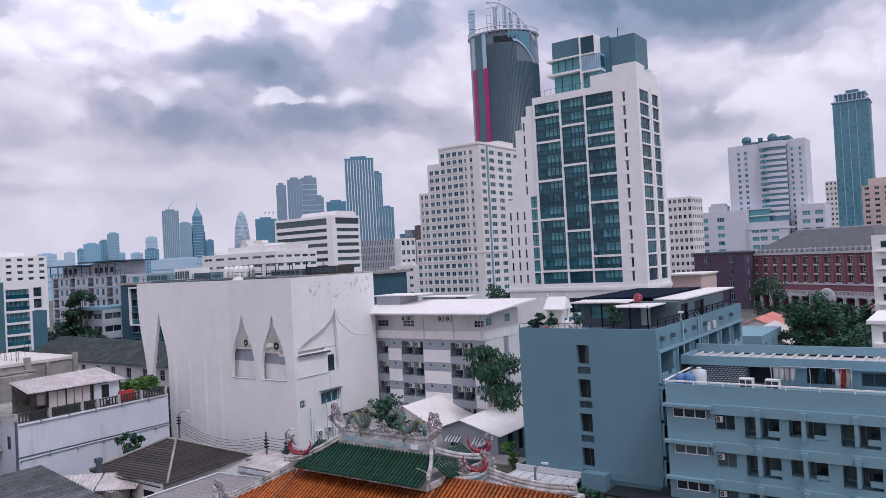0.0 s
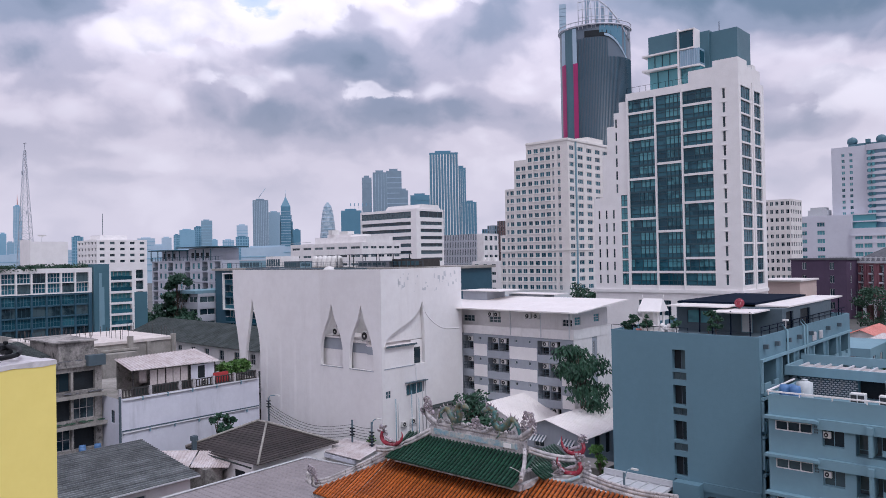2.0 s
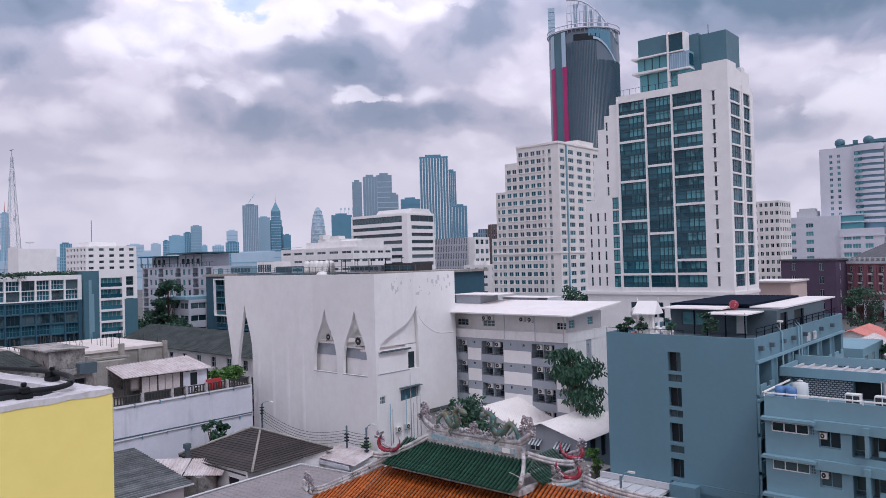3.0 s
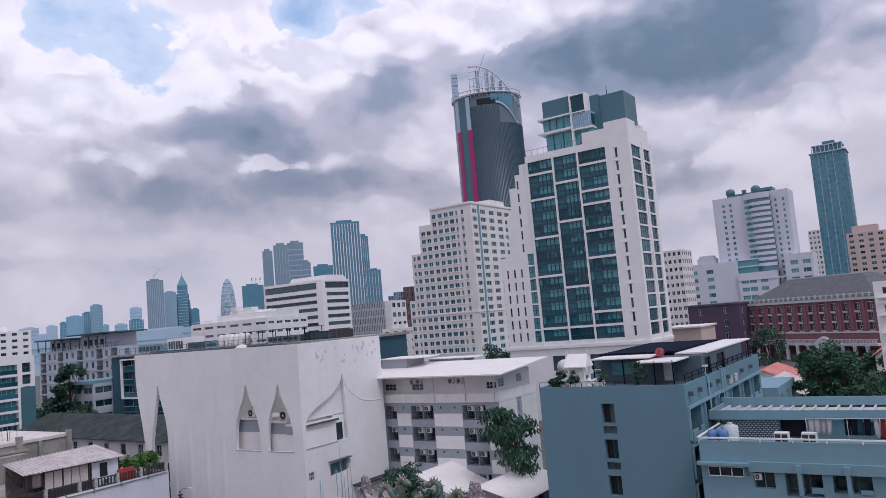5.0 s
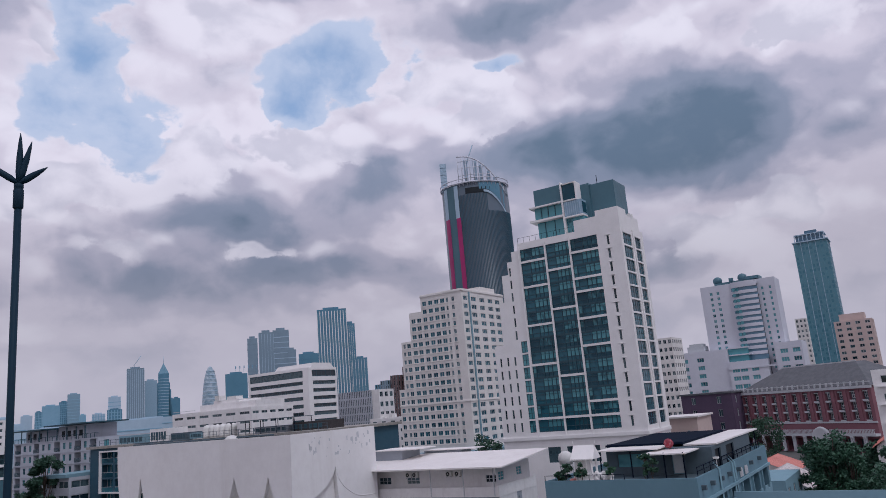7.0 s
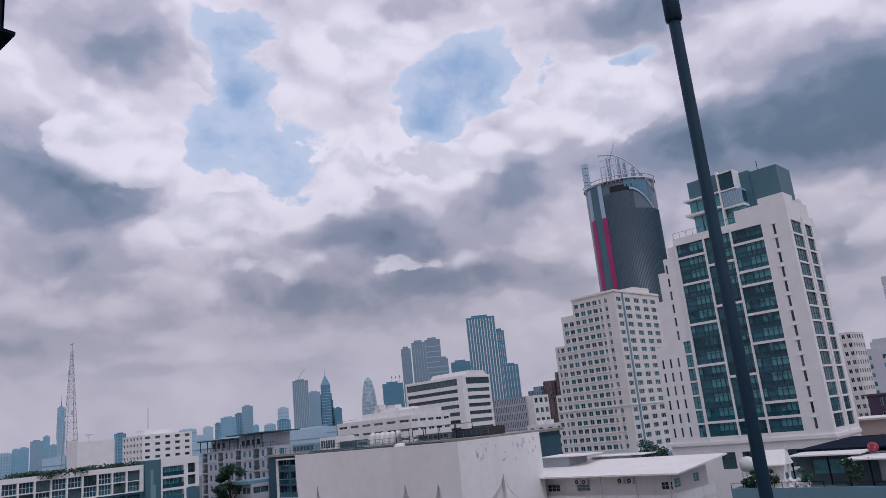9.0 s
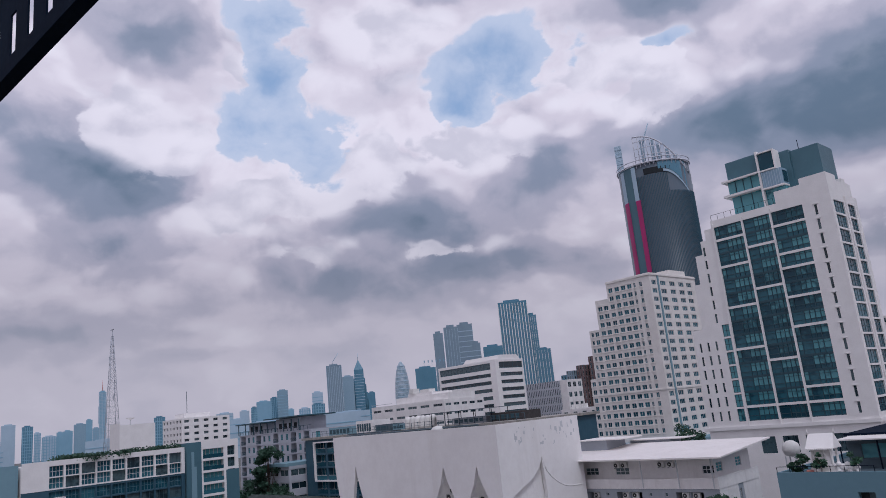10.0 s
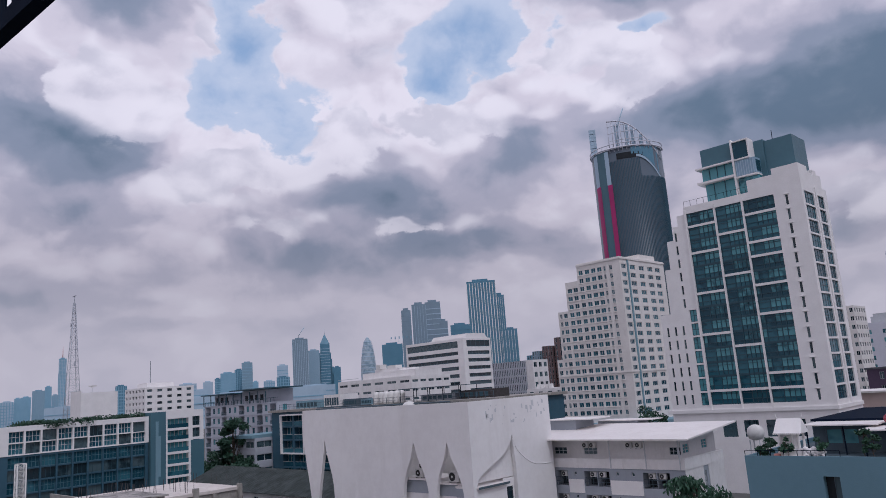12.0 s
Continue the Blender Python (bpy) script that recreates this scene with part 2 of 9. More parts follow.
M = dict(
    white=paint("white_render", (0.80, 0.78, 0.77), (0.70, 0.68, 0.67), 0.25, stain=0.25, stain_color=(0.42, 0.39, 0.36), streak=True),
    hall=paint("weathered_white_render", (0.785, 0.77, 0.765), (0.71, 0.69, 0.685), 0.10, stain=0.18, stain_color=(0.45, 0.41, 0.38), streak=True),
    clean=paint("white_paint", (0.82, 0.80, 0.79), (0.76, 0.74, 0.73), 0.4),
    cream=paint("cream_render", (0.76, 0.73, 0.70), (0.69, 0.66, 0.63), 0.2, stain=0.15),
    grey=paint("blue_grey_paint", (0.132, 0.238, 0.295), (0.122, 0.22, 0.272), 0.18, stain=0.15, stain_color=(0.105, 0.157, 0.19), streak=True),
    greyn=paint("plain_grey_paint", (0.34, 0.37, 0.41), (0.31, 0.335, 0.375), 0.25, stain=0.15, stain_color=(0.15, 0.165, 0.19), streak=True),
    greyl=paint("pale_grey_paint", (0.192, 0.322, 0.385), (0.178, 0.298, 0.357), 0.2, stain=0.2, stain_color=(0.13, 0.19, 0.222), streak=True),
    # slate paint; on recess backs it is painted shade
    greyd=paint("slate_grey_paint_and_recess_shade", (0.085, 0.12, 0.145), (0.07, 0.10, 0.12), 0.3),
    trim=paint("light_grey_trim", (0.55, 0.56, 0.58), (0.5, 0.51, 0.53), 0.5),
    concrete=paint("bare_concrete", (0.36, 0.34, 0.31), (0.24, 0.23, 0.21), 0.5, stain=0.55, stain_color=(0.10, 0.095, 0.085), streak=True),
    pale_concrete=paint("sunlit_concrete", (0.66, 0.61, 0.57), (0.55, 0.50, 0.47), 0.4, stain=0.35, stain_color=(0.35, 0.24, 0.2)),
    old=paint("mouldy_render", (0.40, 0.375, 0.35), (0.14, 0.135, 0.13), 0.45, stain=1.0, stain_color=(0.022, 0.024, 0.023), streak=False),
    blueish=paint("pale_blue_render", (0.68, 0.69, 0.76), (0.60, 0.61, 0.68), 0.2, stain=0.3, stain_color=(0.22, 0.23, 0.26), streak=True),
    # red brick, its colour lifted to carry the far hotel's haze
    brick=paint("hazed_red_brickwork", (0.255, 0.112, 0.135), (0.215, 0.094, 0.115), 0.4, fine=14, stain=0.2),
    purple=paint("plum_render", (0.10, 0.068, 0.115), (0.085, 0.058, 0.10), 0.3),
    slate=paint("dark_slate", (0.125, 0.13, 0.145), (0.09, 0.095, 0.105), 0.6, stain=0.3, stain_color=(0.16, 0.15, 0.14)),
    fibre=paint("aged_fibre_cement", (0.07, 0.082, 0.082), (0.035, 0.043, 0.042), 0.5, rough=0.9, spec=0.12, stain=0.6, stain_color=(0.02, 0.025, 0.023)),
    ribroof=paint("grey_tile_roof", (0.19, 0.205, 0.21), (0.11, 0.12, 0.125), 0.6, rough=0.6, stain=0.5, stain_color=(0.05, 0.055, 0.055), vary=0.25),
    drab=paint("drab_metal_roof", (0.27, 0.245, 0.25), (0.22, 0.20, 0.205), 0.35, rough=0.5, stain=0.35, stain_color=(0.12, 0.105, 0.10)),
    # brown tile; under the temple's orange rolls it is painted valley shade
    tilebrown=paint("dark_brown_tile_and_valley_shade", (0.052, 0.043, 0.042), (0.034, 0.029, 0.029), 0.8, rough=0.6, vary=0.2),
    orange=paint("orange_glazed_tile", (0.50, 0.135, 0.022), (0.30, 0.075, 0.018), 1.1, rough=0.45, stain=0.5, stain_color=(0.09, 0.04, 0.02), vary=0.22),
    green=paint("green_glazed_tile", (0.022, 0.085, 0.048), (0.012, 0.042, 0.028), 1.2, rough=0.4, stain=0.5, stain_color=(0.008, 0.014, 0.012), vary=0.22),
    plaster=paint("flaking_plaster", (0.56, 0.53, 0.53), (0.26, 0.25, 0.26), 2.4, stain=0.85, stain_color=(0.05, 0.052, 0.058)),
    mosaic=paint("porcelain_mosaic", (0.22, 0.38, 0.46), (0.55, 0.52, 0.48), 3.2, rough=0.4, stain=0.5, stain_color=(0.05, 0.14, 0.3)),
    dragon=paint("green_porcelain", (0.025, 0.15, 0.17), (0.16, 0.13, 0.06), 2.6, rough=0.35, stain=0.5, stain_color=(0.36, 0.33, 0.30)),
    red=paint("oxide_red_paint", (0.34, 0.03, 0.055), (0.18, 0.025, 0.04), 2.6, stain=0.5, stain_color=(0.62, 0.52, 0.54)),
    scroll=paint("grey_stucco_scroll", (0.56, 0.50, 0.54), (0.20, 0.17, 0.19), 5.0),
    sheet=paint("white_metal_sheet", (0.80, 0.76, 0.74), (0.73, 0.69, 0.67), 0.3, rough=0.5, stain=0.2, stain_color=(0.45, 0.38, 0.34)),
    corr=paint("rusty_corrugated_metal", (0.60, 0.56, 0.56), (0.44, 0.38, 0.37), 0.7, rough=0.5, stain=0.5, stain_color=(0.20, 0.12, 0.10)),
    palewall=paint("pale_stone_render", (0.46, 0.48, 0.53), (0.40, 0.42, 0.47), 0.2, stain=0.2, stain_color=(0.24, 0.26, 0.29), streak=True),
    redroof=paint("salmon_roof_sheet", (0.62, 0.25, 0.21), (0.52, 0.20, 0.17), 0.3),
    # near-black; behind openings it paints the shade of recesses and dim rooms
    dark=paint("near_black_and_recess_shade", (0.014, 0.02, 0.026), (0.010, 0.014, 0.018), 0.5),
    steel=paint("dark_steel", (0.006, 0.013, 0.029), (0.005, 0.010, 0.022), 2.0, rough=0.8, bump=0, spec=0.04),
    rod=paint("blue_black_steel", (0.010, 0.032, 0.055), (0.008, 0.025, 0.044), 2.0, rough=0.6, bump=0, spec=0.15),
    cable=paint("black_cable", (0.006, 0.008, 0.010), (0.010, 0.012, 0.014), 3.0, rough=0.6, bump=0.001, spec=0.2),
    alu=paint("window_frame_grey", (0.50, 0.52, 0.54), (0.44, 0.46, 0.48), 1.0, rough=0.5, bump=0),
    dframe=paint("window_frame_dark", (0.026, 0.075, 0.10), (0.021, 0.062, 0.083), 1.0, rough=0.5, bump=0),
    acw=paint("white_enamel", (0.72, 0.71, 0.69), (0.62, 0.61, 0.59), 2.0, rough=0.5, bump=0, vary=0.1),
    fan=paint("black_fan_grille", (0.03, 0.032, 0.034), (0.05, 0.052, 0.055), 6.0, bump=0),
    yellow=paint("yellow_paint", (0.88, 0.745, 0.23), (0.84, 0.705, 0.21), 1.2, bump=0.003),
    coping=paint("worn_white_coping", (0.66, 0.64, 0.66), (0.52, 0.50, 0.52), 6.0, stain=0.4, stain_color=(0.25, 0.24, 0.25), bump=0.004, bump_scale=60),
    wood=paint("weathered_wood", (0.055, 0.05, 0.05), (0.035, 0.032, 0.033), 1.5),
    asphalt=paint("asphalt", (0.055, 0.055, 0.057), (0.04, 0.04, 0.042), 0.4, stain=0.3),
    soil=paint("city_ground", (0.12, 0.12, 0.115), (0.075, 0.08, 0.075), 0.02, stain=0.4, stain_color=(0.05, 0.065, 0.045)),
    leaf=paint("broad_leaves", (0.046, 0.118, 0.066), (0.022, 0.062, 0.040), 1.5, rough=0.6, vary=0.1, bump=0),
    leaf2=paint("dull_leaves", (0.04, 0.10, 0.06), (0.022, 0.058, 0.038), 0.8, rough=0.6, bump=0),
    fern=paint("bright_leaves", (0.11, 0.23, 0.05), (0.06, 0.13, 0.035), 1.5, rough=0.6, bump=0),
    bark=paint("bark", (0.12, 0.09, 0.07), (0.07, 0.055, 0.045), 3.0),
    blue_tank=paint("blue_plastic", (0.10, 0.21, 0.42), (0.08, 0.17, 0.34), 2.0, rough=0.45, bump=0),
    plastic=paint("grey_white_plastic", (0.55, 0.58, 0.58), (0.48, 0.51, 0.52), 1.5, rough=0.45, bump=0),
    cloth=paint("pale_cloth", (0.62, 0.56, 0.54), (0.5, 0.44, 0.43), 4.0, rough=0.9),
    redc=paint("red_cloth", (0.50, 0.06, 0.06), (0.38, 0.045, 0.05), 4.0, rough=0.85),
    glass=glazing("window_glass", (0.010, 0.025, 0.035), (0.07, 0.11, 0.125)),
    glass_teal=glazing("teal_window_glass", (0.022, 0.095, 0.125), (0.11, 0.31, 0.35), 0.6, spec=0.35),
    glass_bay=glazing("dark_bay_glass", (0.014, 0.062, 0.09), (0.04, 0.135, 0.175), 0.5, spec=0.3),
    # blue glass lightened, with distance haze in its colour
    glass_blue=glazing("hazed_blue_curtain_glass", (0.07, 0.15, 0.22), (0.11, 0.21, 0.29), 0.5, rough=0.15),
    glass_tower=glazing("blue_green_tower_glass", (0.075, 0.21, 0.275), (0.13, 0.30, 0.37), 0.5, rough=0.2),
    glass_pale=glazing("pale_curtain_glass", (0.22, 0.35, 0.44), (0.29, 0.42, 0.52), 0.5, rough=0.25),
    # grey, blue, pale and far tower colours have distance haze painted in
    tower_grey=paint("hazed_grey_tower_cladding", (0.23, 0.315, 0.385), (0.20, 0.275, 0.34), 0.05, rough=0.4),
    tower_brown=paint("brown_tower_cladding", (0.15, 0.10, 0.10), (0.12, 0.08, 0.08), 0.05, rough=0.5),
    tower_blue=paint("hazed_blue_tower_cladding", (0.11, 0.25, 0.345), (0.09, 0.215, 0.30), 0.05, rough=0.3),
    tower_pale=paint("haze_paled_tower_cladding", (0.42, 0.54, 0.64), (0.36, 0.48, 0.58), 0.02, rough=0.5),
    tower_far=paint("haze_tinted_blue_glass", (0.25, 0.43, 0.55), (0.21, 0.38, 0.50), 0.02, rough=0.4),
    magenta=paint("magenta_panel", (0.40, 0.022, 0.15), (0.35, 0.02, 0.13), 0.1, rough=0.5),
    # crown tower slate, made lighter and bluer as painted distance haze
    shaft=paint("hazed_slate_curtain_wall", (0.085, 0.118, 0.152), (0.10, 0.122, 0.152), 0.03, rough=0.4),
    navy=paint("navy_panel", (0.038, 0.10, 0.145), (0.03, 0.083, 0.12), 0.1, rough=0.5),
    slateblue=paint("slate_blue_panel", (0.075, 0.165, 0.205), (0.065, 0.145, 0.185), 0.1, rough=0.45),
    egg=paint("mottled_grey_glass", (0.47, 0.54, 0.60), (0.19, 0.29, 0.36), 0.16, rough=0.4),
    # white render dulled towards lavender, the haze put into its colour
    hotel=paint("haze_greyed_white_render", (0.60, 0.61, 0.67), (0.55, 0.56, 0.62), 0.1),
    teal_wall=paint("teal_cladding", (0.11, 0.27, 0.33), (0.09, 0.235, 0.29), 0.05, rough=0.4),
    peach=paint("peach_render", (0.58, 0.46, 0.42), (0.52, 0.41, 0.375), 0.1),
)


# ---- building blocks ----
JOINED = {"roof_rail", "rail", "railing", "crown", "crane", "leaves", "crown_leaves", "fence", "garden_fence", "plant", "wire", "rib", "mast", "tile", "scroll"}


def loose(bm):
    """The connected pieces of a bmesh, as lists of faces."""
    seen, out = set(), []
    for f in bm.faces:
        if f in seen:
            continue
        seen.add(f)
        stack, got = [f], []
        while stack:
            g = stack.pop()
            got.append(g)
            for v in g.verts:
                for k in v.link_faces:
                    if k not in seen:
                        seen.add(k)
                        stack.append(k)
        out.append(got)
    return out


def part(name, bm, material, parent, label=""):
    """Links a bmesh under a thing or under a part; loose boxes become one object each."""
    names = material if isinstance(material, (list, tuple)) else [material]
    pieces = loose(bm) if parent is not None and name not in JOINED and len(bm.faces) < 3000 else []
    if 1 < len(pieces) <= (90 if name == "tile_course" else 24):
        for faces in pieces:
            verts = {v: i for i, v in enumerate(dict.fromkeys(v for f in faces for v in f.verts))}
            me = bpy.data.meshes.new(name)
            me.from_pydata([tuple(v.co) for v in verts], [], [[verts[v] for v in f.verts] for f in faces])
            for p, f in zip(me.polygons, faces):
                p.material_index, p.use_smooth = f.material_index, f.smooth
            for m in names:
                me.materials.append(M[m])
            ob = new(name, me)
            ob.parent = parent
            tagged(ob, label)
        bm.free()
        return ob
    me = bpy.data.meshes.new(name)
    bm.normal_update()
    bm.to_mesh(me)
    bm.free()
    for m in names:
        me.materials.append(M[m])
    ob = new(name, me)
    ob.parent = parent
    return tagged(ob, label)


def again(name, me, parent, x, y, z, rz=0.0, label=""):
    """One more piece on a mesh that is already built."""
    ob = new(name, me)
    ob.parent = parent
    ob.matrix_basis = pose(x, y, z, 0, 0, rz)
    return tagged(ob, label)


def mesh_of(name, bm, material):
    me = bpy.data.meshes.new(name)
    bm.normal_update()
    bm.to_mesh(me)
    bm.free()
    for m in material if isinstance(material, (list, tuple)) else [material]:
        me.materials.append(M[m])
    return me


def thing(name, x, y, z, label, category, rz=0.0, group="", kind=""):
    ob = new(name)
    ob.empty_display_size = 0.5
    ob.matrix_basis = pose(x, y, z, 0, 0, rz)
    return tagged(ob, label, category, group, kind)


def box(bm, x0, x1, y0, y1, z0, z1, mi=0):
    v = [bm.verts.new(p) for p in ((x0, y0, z0), (x1, y0, z0), (x1, y1, z0), (x0, y1, z0), (x0, y0, z1), (x1, y0, z1), (x1, y1, z1), (x0, y1, z1))]
    for f in ((0, 3, 2, 1), (4, 5, 6, 7), (0, 1, 5, 4), (1, 2, 6, 5), (2, 3, 7, 6), (3, 0, 4, 7)):
        bm.faces.new([v[i] for i in f]).material_index = mi
    return bm


def boxes(*rows, bm=None):
    bm = bm or bmesh.new()
    for r in rows:
        box(bm, *r)
    return bm


def tube(bm, path, r, n=8, mi=0, r2=None):
    """A round bar along a line of points; r2 is its radius at the end."""
    rings = []
    path = [Vector(p) for p in path]
    for i, p in enumerate(path):
        d = (path[min(i + 1, len(path) - 1)] - path[max(i - 1, 0)]).normalized()
        a = d.orthogonal().normalized() if abs(d.z) < 0.9 else Vector((1, 0, 0)).cross(d).normalized()
        b = d.cross(a)
        k = i / max(1, len(path) - 1)
        rr = r if r2 is None else r + (r2 - r) * k
        rings.append([bm.verts.new(p + rr * (math.cos(2 * math.pi * j / n) * a + math.sin(2 * math.pi * j / n) * b)) for j in range(n)])
    for s, e in zip(rings, rings[1:]):
        for j in range(n):
            f = bm.faces.new((s[j], s[(j + 1) % n], e[(j + 1) % n], e[j]))
            f.material_index, f.smooth = mi, True
    for ring, flip in ((rings[0], True), (rings[-1], False)):
        bm.faces.new(ring[::-1] if flip else ring).material_index = mi
    return bm


def lathe(bm, profile, cx=0, cy=0, n=16, mi=0):
    """A turned body from (radius, height) pairs."""
    rings = [[bm.verts.new((cx + r * math.cos(2 * math.pi * j / n), cy + r * math.sin(2 * math.pi * j / n), z)) for j in range(n)] for r, z in profile]
    for s, e in zip(rings, rings[1:]):
        for j in range(n):
            f = bm.faces.new((s[j], s[(j + 1) % n], e[(j + 1) % n], e[j]))
            f.material_index, f.smooth = mi, True
    bm.faces.new(rings[0][::-1]).material_index = mi
    bm.faces.new(rings[-1]).material_index = mi
    return bm


def facade(bm, o, u, n, width, z0, z1, holes, deep, mi=0, back=None):
    """A wall from o along u with openings (a0, a1, b0, b1) that go in against n; back closes them with that material."""
    o, u, n = Vector((*o, 0)), Vector((*u, 0)), Vector((*n, 0))
    xs = sorted({0.0, width, *(round(v, 4) for h in holes for v in h[:2])})
    zs = sorted({z0, z1, *(round(v, 4) for h in holes for v in h[2:4])})
    made = {}

    def at(a, b, d=0.0):
        key = (a, b, d)
        if key not in made:
            made[key] = bm.verts.new(o + u * a - n * d + Vector((0, 0, b)))
        return made[key]

    flip = u.cross(Vector((0, 0, 1))).dot(n) < 0

    def face(*v):
        try:
            bm.faces.new(v[::-1] if flip else v).material_index = face.mi
        except ValueError:
            pass

    for a0, a1 in zip(xs, xs[1:]):
        for b0, b1 in zip(zs, zs[1:]):
            am, bmid = (a0 + a1) / 2, (b0 + b1) / 2
            inside = any(h[0] < am < h[1] and h[2] < bmid < h[3] for h in holes)
            face.mi = mi
            if not inside:
                face(at(a0, b0), at(a1, b0), at(a1, b1), at(a0, b1))
    for h in holes:
        a0, a1, b0, b1 = (round(v, 4) for v in h[:4])
        d = h[4] if len(h) > 4 else deep
        face.mi = mi
        face(at(a0, b0), at(a0, b0, d), at(a1, b0, d), at(a1, b0))
        face(at(a0, b1), at(a1, b1), at(a1, b1, d), at(a0, b1, d))
        face(at(a0, b0), at(a0, b1), at(a0, b1, d), at(a0, b0, d))
        face(at(a1, b0), at(a1, b0, d), at(a1, b1, d), at(a1, b1))
        if back is not None:
            face.mi = back
            face(at(a0, b0, d), at(a1, b0, d), at(a1, b1, d), at(a0, b1, d))
    return bm


WINDOWS = {}


def window_mesh(w, h, cols=2, rows=1, bar=0.05, frame="alu", glass="glass"):
    """A window that fills w by h: a frame with bars and one pane a field. It faces -y, its foot's middle is at the origin."""
    key = (round(w, 2), round(h, 2), cols, rows, bar, frame, glass)
    if key not in WINDOWS:
        bm = bmesh.new()
        pw, ph = (w - bar * (cols + 1)) / cols, (h - bar * (rows + 1)) / rows
        panes = [(bar + i * (pw + bar), bar + i * (pw + bar) + pw, bar + j * (ph + bar), bar + j * (ph + bar) + ph) for i in range(cols) for j in range(rows)]
        facade(bm, (-w / 2, -0.03), (1, 0), (0, -1), w, 0, h, panes, 0.045, 0, 1)
        WINDOWS[key] = mesh_of("window", bm, [frame, glass])
    return WINDOWS[key]


def put_windows(parent, o, u, n, holes, deep, cols=2, rows=1, bar=0.05, frame="alu", glass="glass", name="window"):
    rz = math.degrees(math.atan2(u[1], u[0])) if Vector((*u, 0)).cross(Vector((0, 0, 1))).dot(Vector((*n, 0))) > 0 else math.degrees(math.atan2(-u[1], -u[0]))
    for h in holes:
        a0, a1, b0, b1 = h[:4]
        d = (h[4] if len(h) > 4 else deep) - 0.03
        a = (a0 + a1) / 2
        again(name, window_mesh(a1 - a0, b1 - b0, cols, rows, bar, frame, glass), parent, o[0] + u[0] * a - n[0] * d, o[1] + u[1] * a - n[1] * d, b0, rz)


SOUTH, EAST = ((1, 0), (0, -1)), ((0, 1), (1, 0))


def block(bm, w, d, z0, z1, south=(), east=(), deep=0.15, mi=0, back=None, roof=None, x=0.0, y=0.0, parapet=0.0, west=(), th=0.2):
    """Walls of a rectangular storey block with its south-west corner at (x, y); a roof deck, and a parapet that stands over it."""
    top = z1 + parapet
    facade(bm, (x, y), (1, 0), (0, -1), w, z0, top, south, deep, mi, back)
    facade(bm, (x + w, y), (0, 1), (1, 0), d, z0, top, east, deep, mi, back)
    facade(bm, (x, y), (0, 1), (-1, 0), d, z0, top, west, deep, mi, back)
    facade(bm, (x, y + d), (1, 0), (0, 1), w, z0, top, (), deep, mi, back)
    r = mi if roof is None else roof
    v = [bm.verts.new(p) for p in ((x, y, z1), (x + w, y, z1), (x + w, y + d, z1), (x, y + d, z1))]
    bm.faces.new(v).material_index = r
    if parapet:
        for a in ((x + 0.004, x + w - 0.004, y + 0.004, y + th), (x + 0.004, x + w - 0.004, y + d - th, y + d - 0.004),
                  (x + 0.004, x + th, y + th, y + d - th), (x + w - th, x + w - 0.004, y + th, y + d - th)):
            box(bm, *a, z1 - 0.1, top + 0.004, mi)
    return bm


def filled(bm, outer, holes, thick, place):
    """A flat panel with an outline and holes, given thickness; place(a, b, d) turns panel coordinates into space."""
    edges, n0 = [], len(bm.faces)
    loops = []
    for loop in (outer, *holes):
        vs = [bm.verts.new(place(a, b, 0.0)) for a, b in loop]
        loops.append(vs)
        edges += [bm.edges.new((p, q)) for p, q in zip(vs, vs[1:] + vs[:1])]
    got = bmesh.ops.triangle_fill(bm, use_beauty=True, use_dissolve=False, edges=edges)
    front = [g for g in got["geom"] if isinstance(g, bmesh.types.BMFace)]
    ext = bmesh.ops.extrude_face_region(bm, geom=front)
    d = Vector(place(0, 0, thick)) - Vector(place(0, 0, 0))
    bmesh.ops.translate(bm, verts=[g for g in ext["geom"] if isinstance(g, bmesh.types.BMVert)], vec=d)
    bmesh.ops.recalc_face_normals(bm, faces=bm.faces[:])
    return bm


def curve(points, n=6):
    """A smooth line through points (Catmull-Rom)."""
    p = [Vector(points[0]), *map(Vector, points), Vector(points[-1])]
    out = []
    for a, b, c, d in zip(p, p[1:], p[2:], p[3:]):
        for i in range(n):
            t = i / n
            out.append(tuple(0.5 * ((2 * b) + (c - a) * t + (2 * a - 5 * b + 4 * c - d) * t * t + (3 * b - a - 3 * c + d) * t ** 3)))
    return out + [tuple(points[-1])]


# ---- ground ----
bm = bmesh.new()
v = [bm.verts.new(p) for p in ((-4500, -3000, 0), (3000, -3000, 0), (3000, 4500, 0), (-4500, 4500, 0))]
bm.faces.new(v)
tagged(part("ground", bm, "soil", None), "flat grey-green city ground between buildings", "ground", kind="structure")
bm = boxes((-140, 12, 49.6, 55.6, 0.0, 0.02))
tagged(part("road", bm, "asphalt", None), "narrow grey asphalt lane between the buildings", "road", kind="structure")


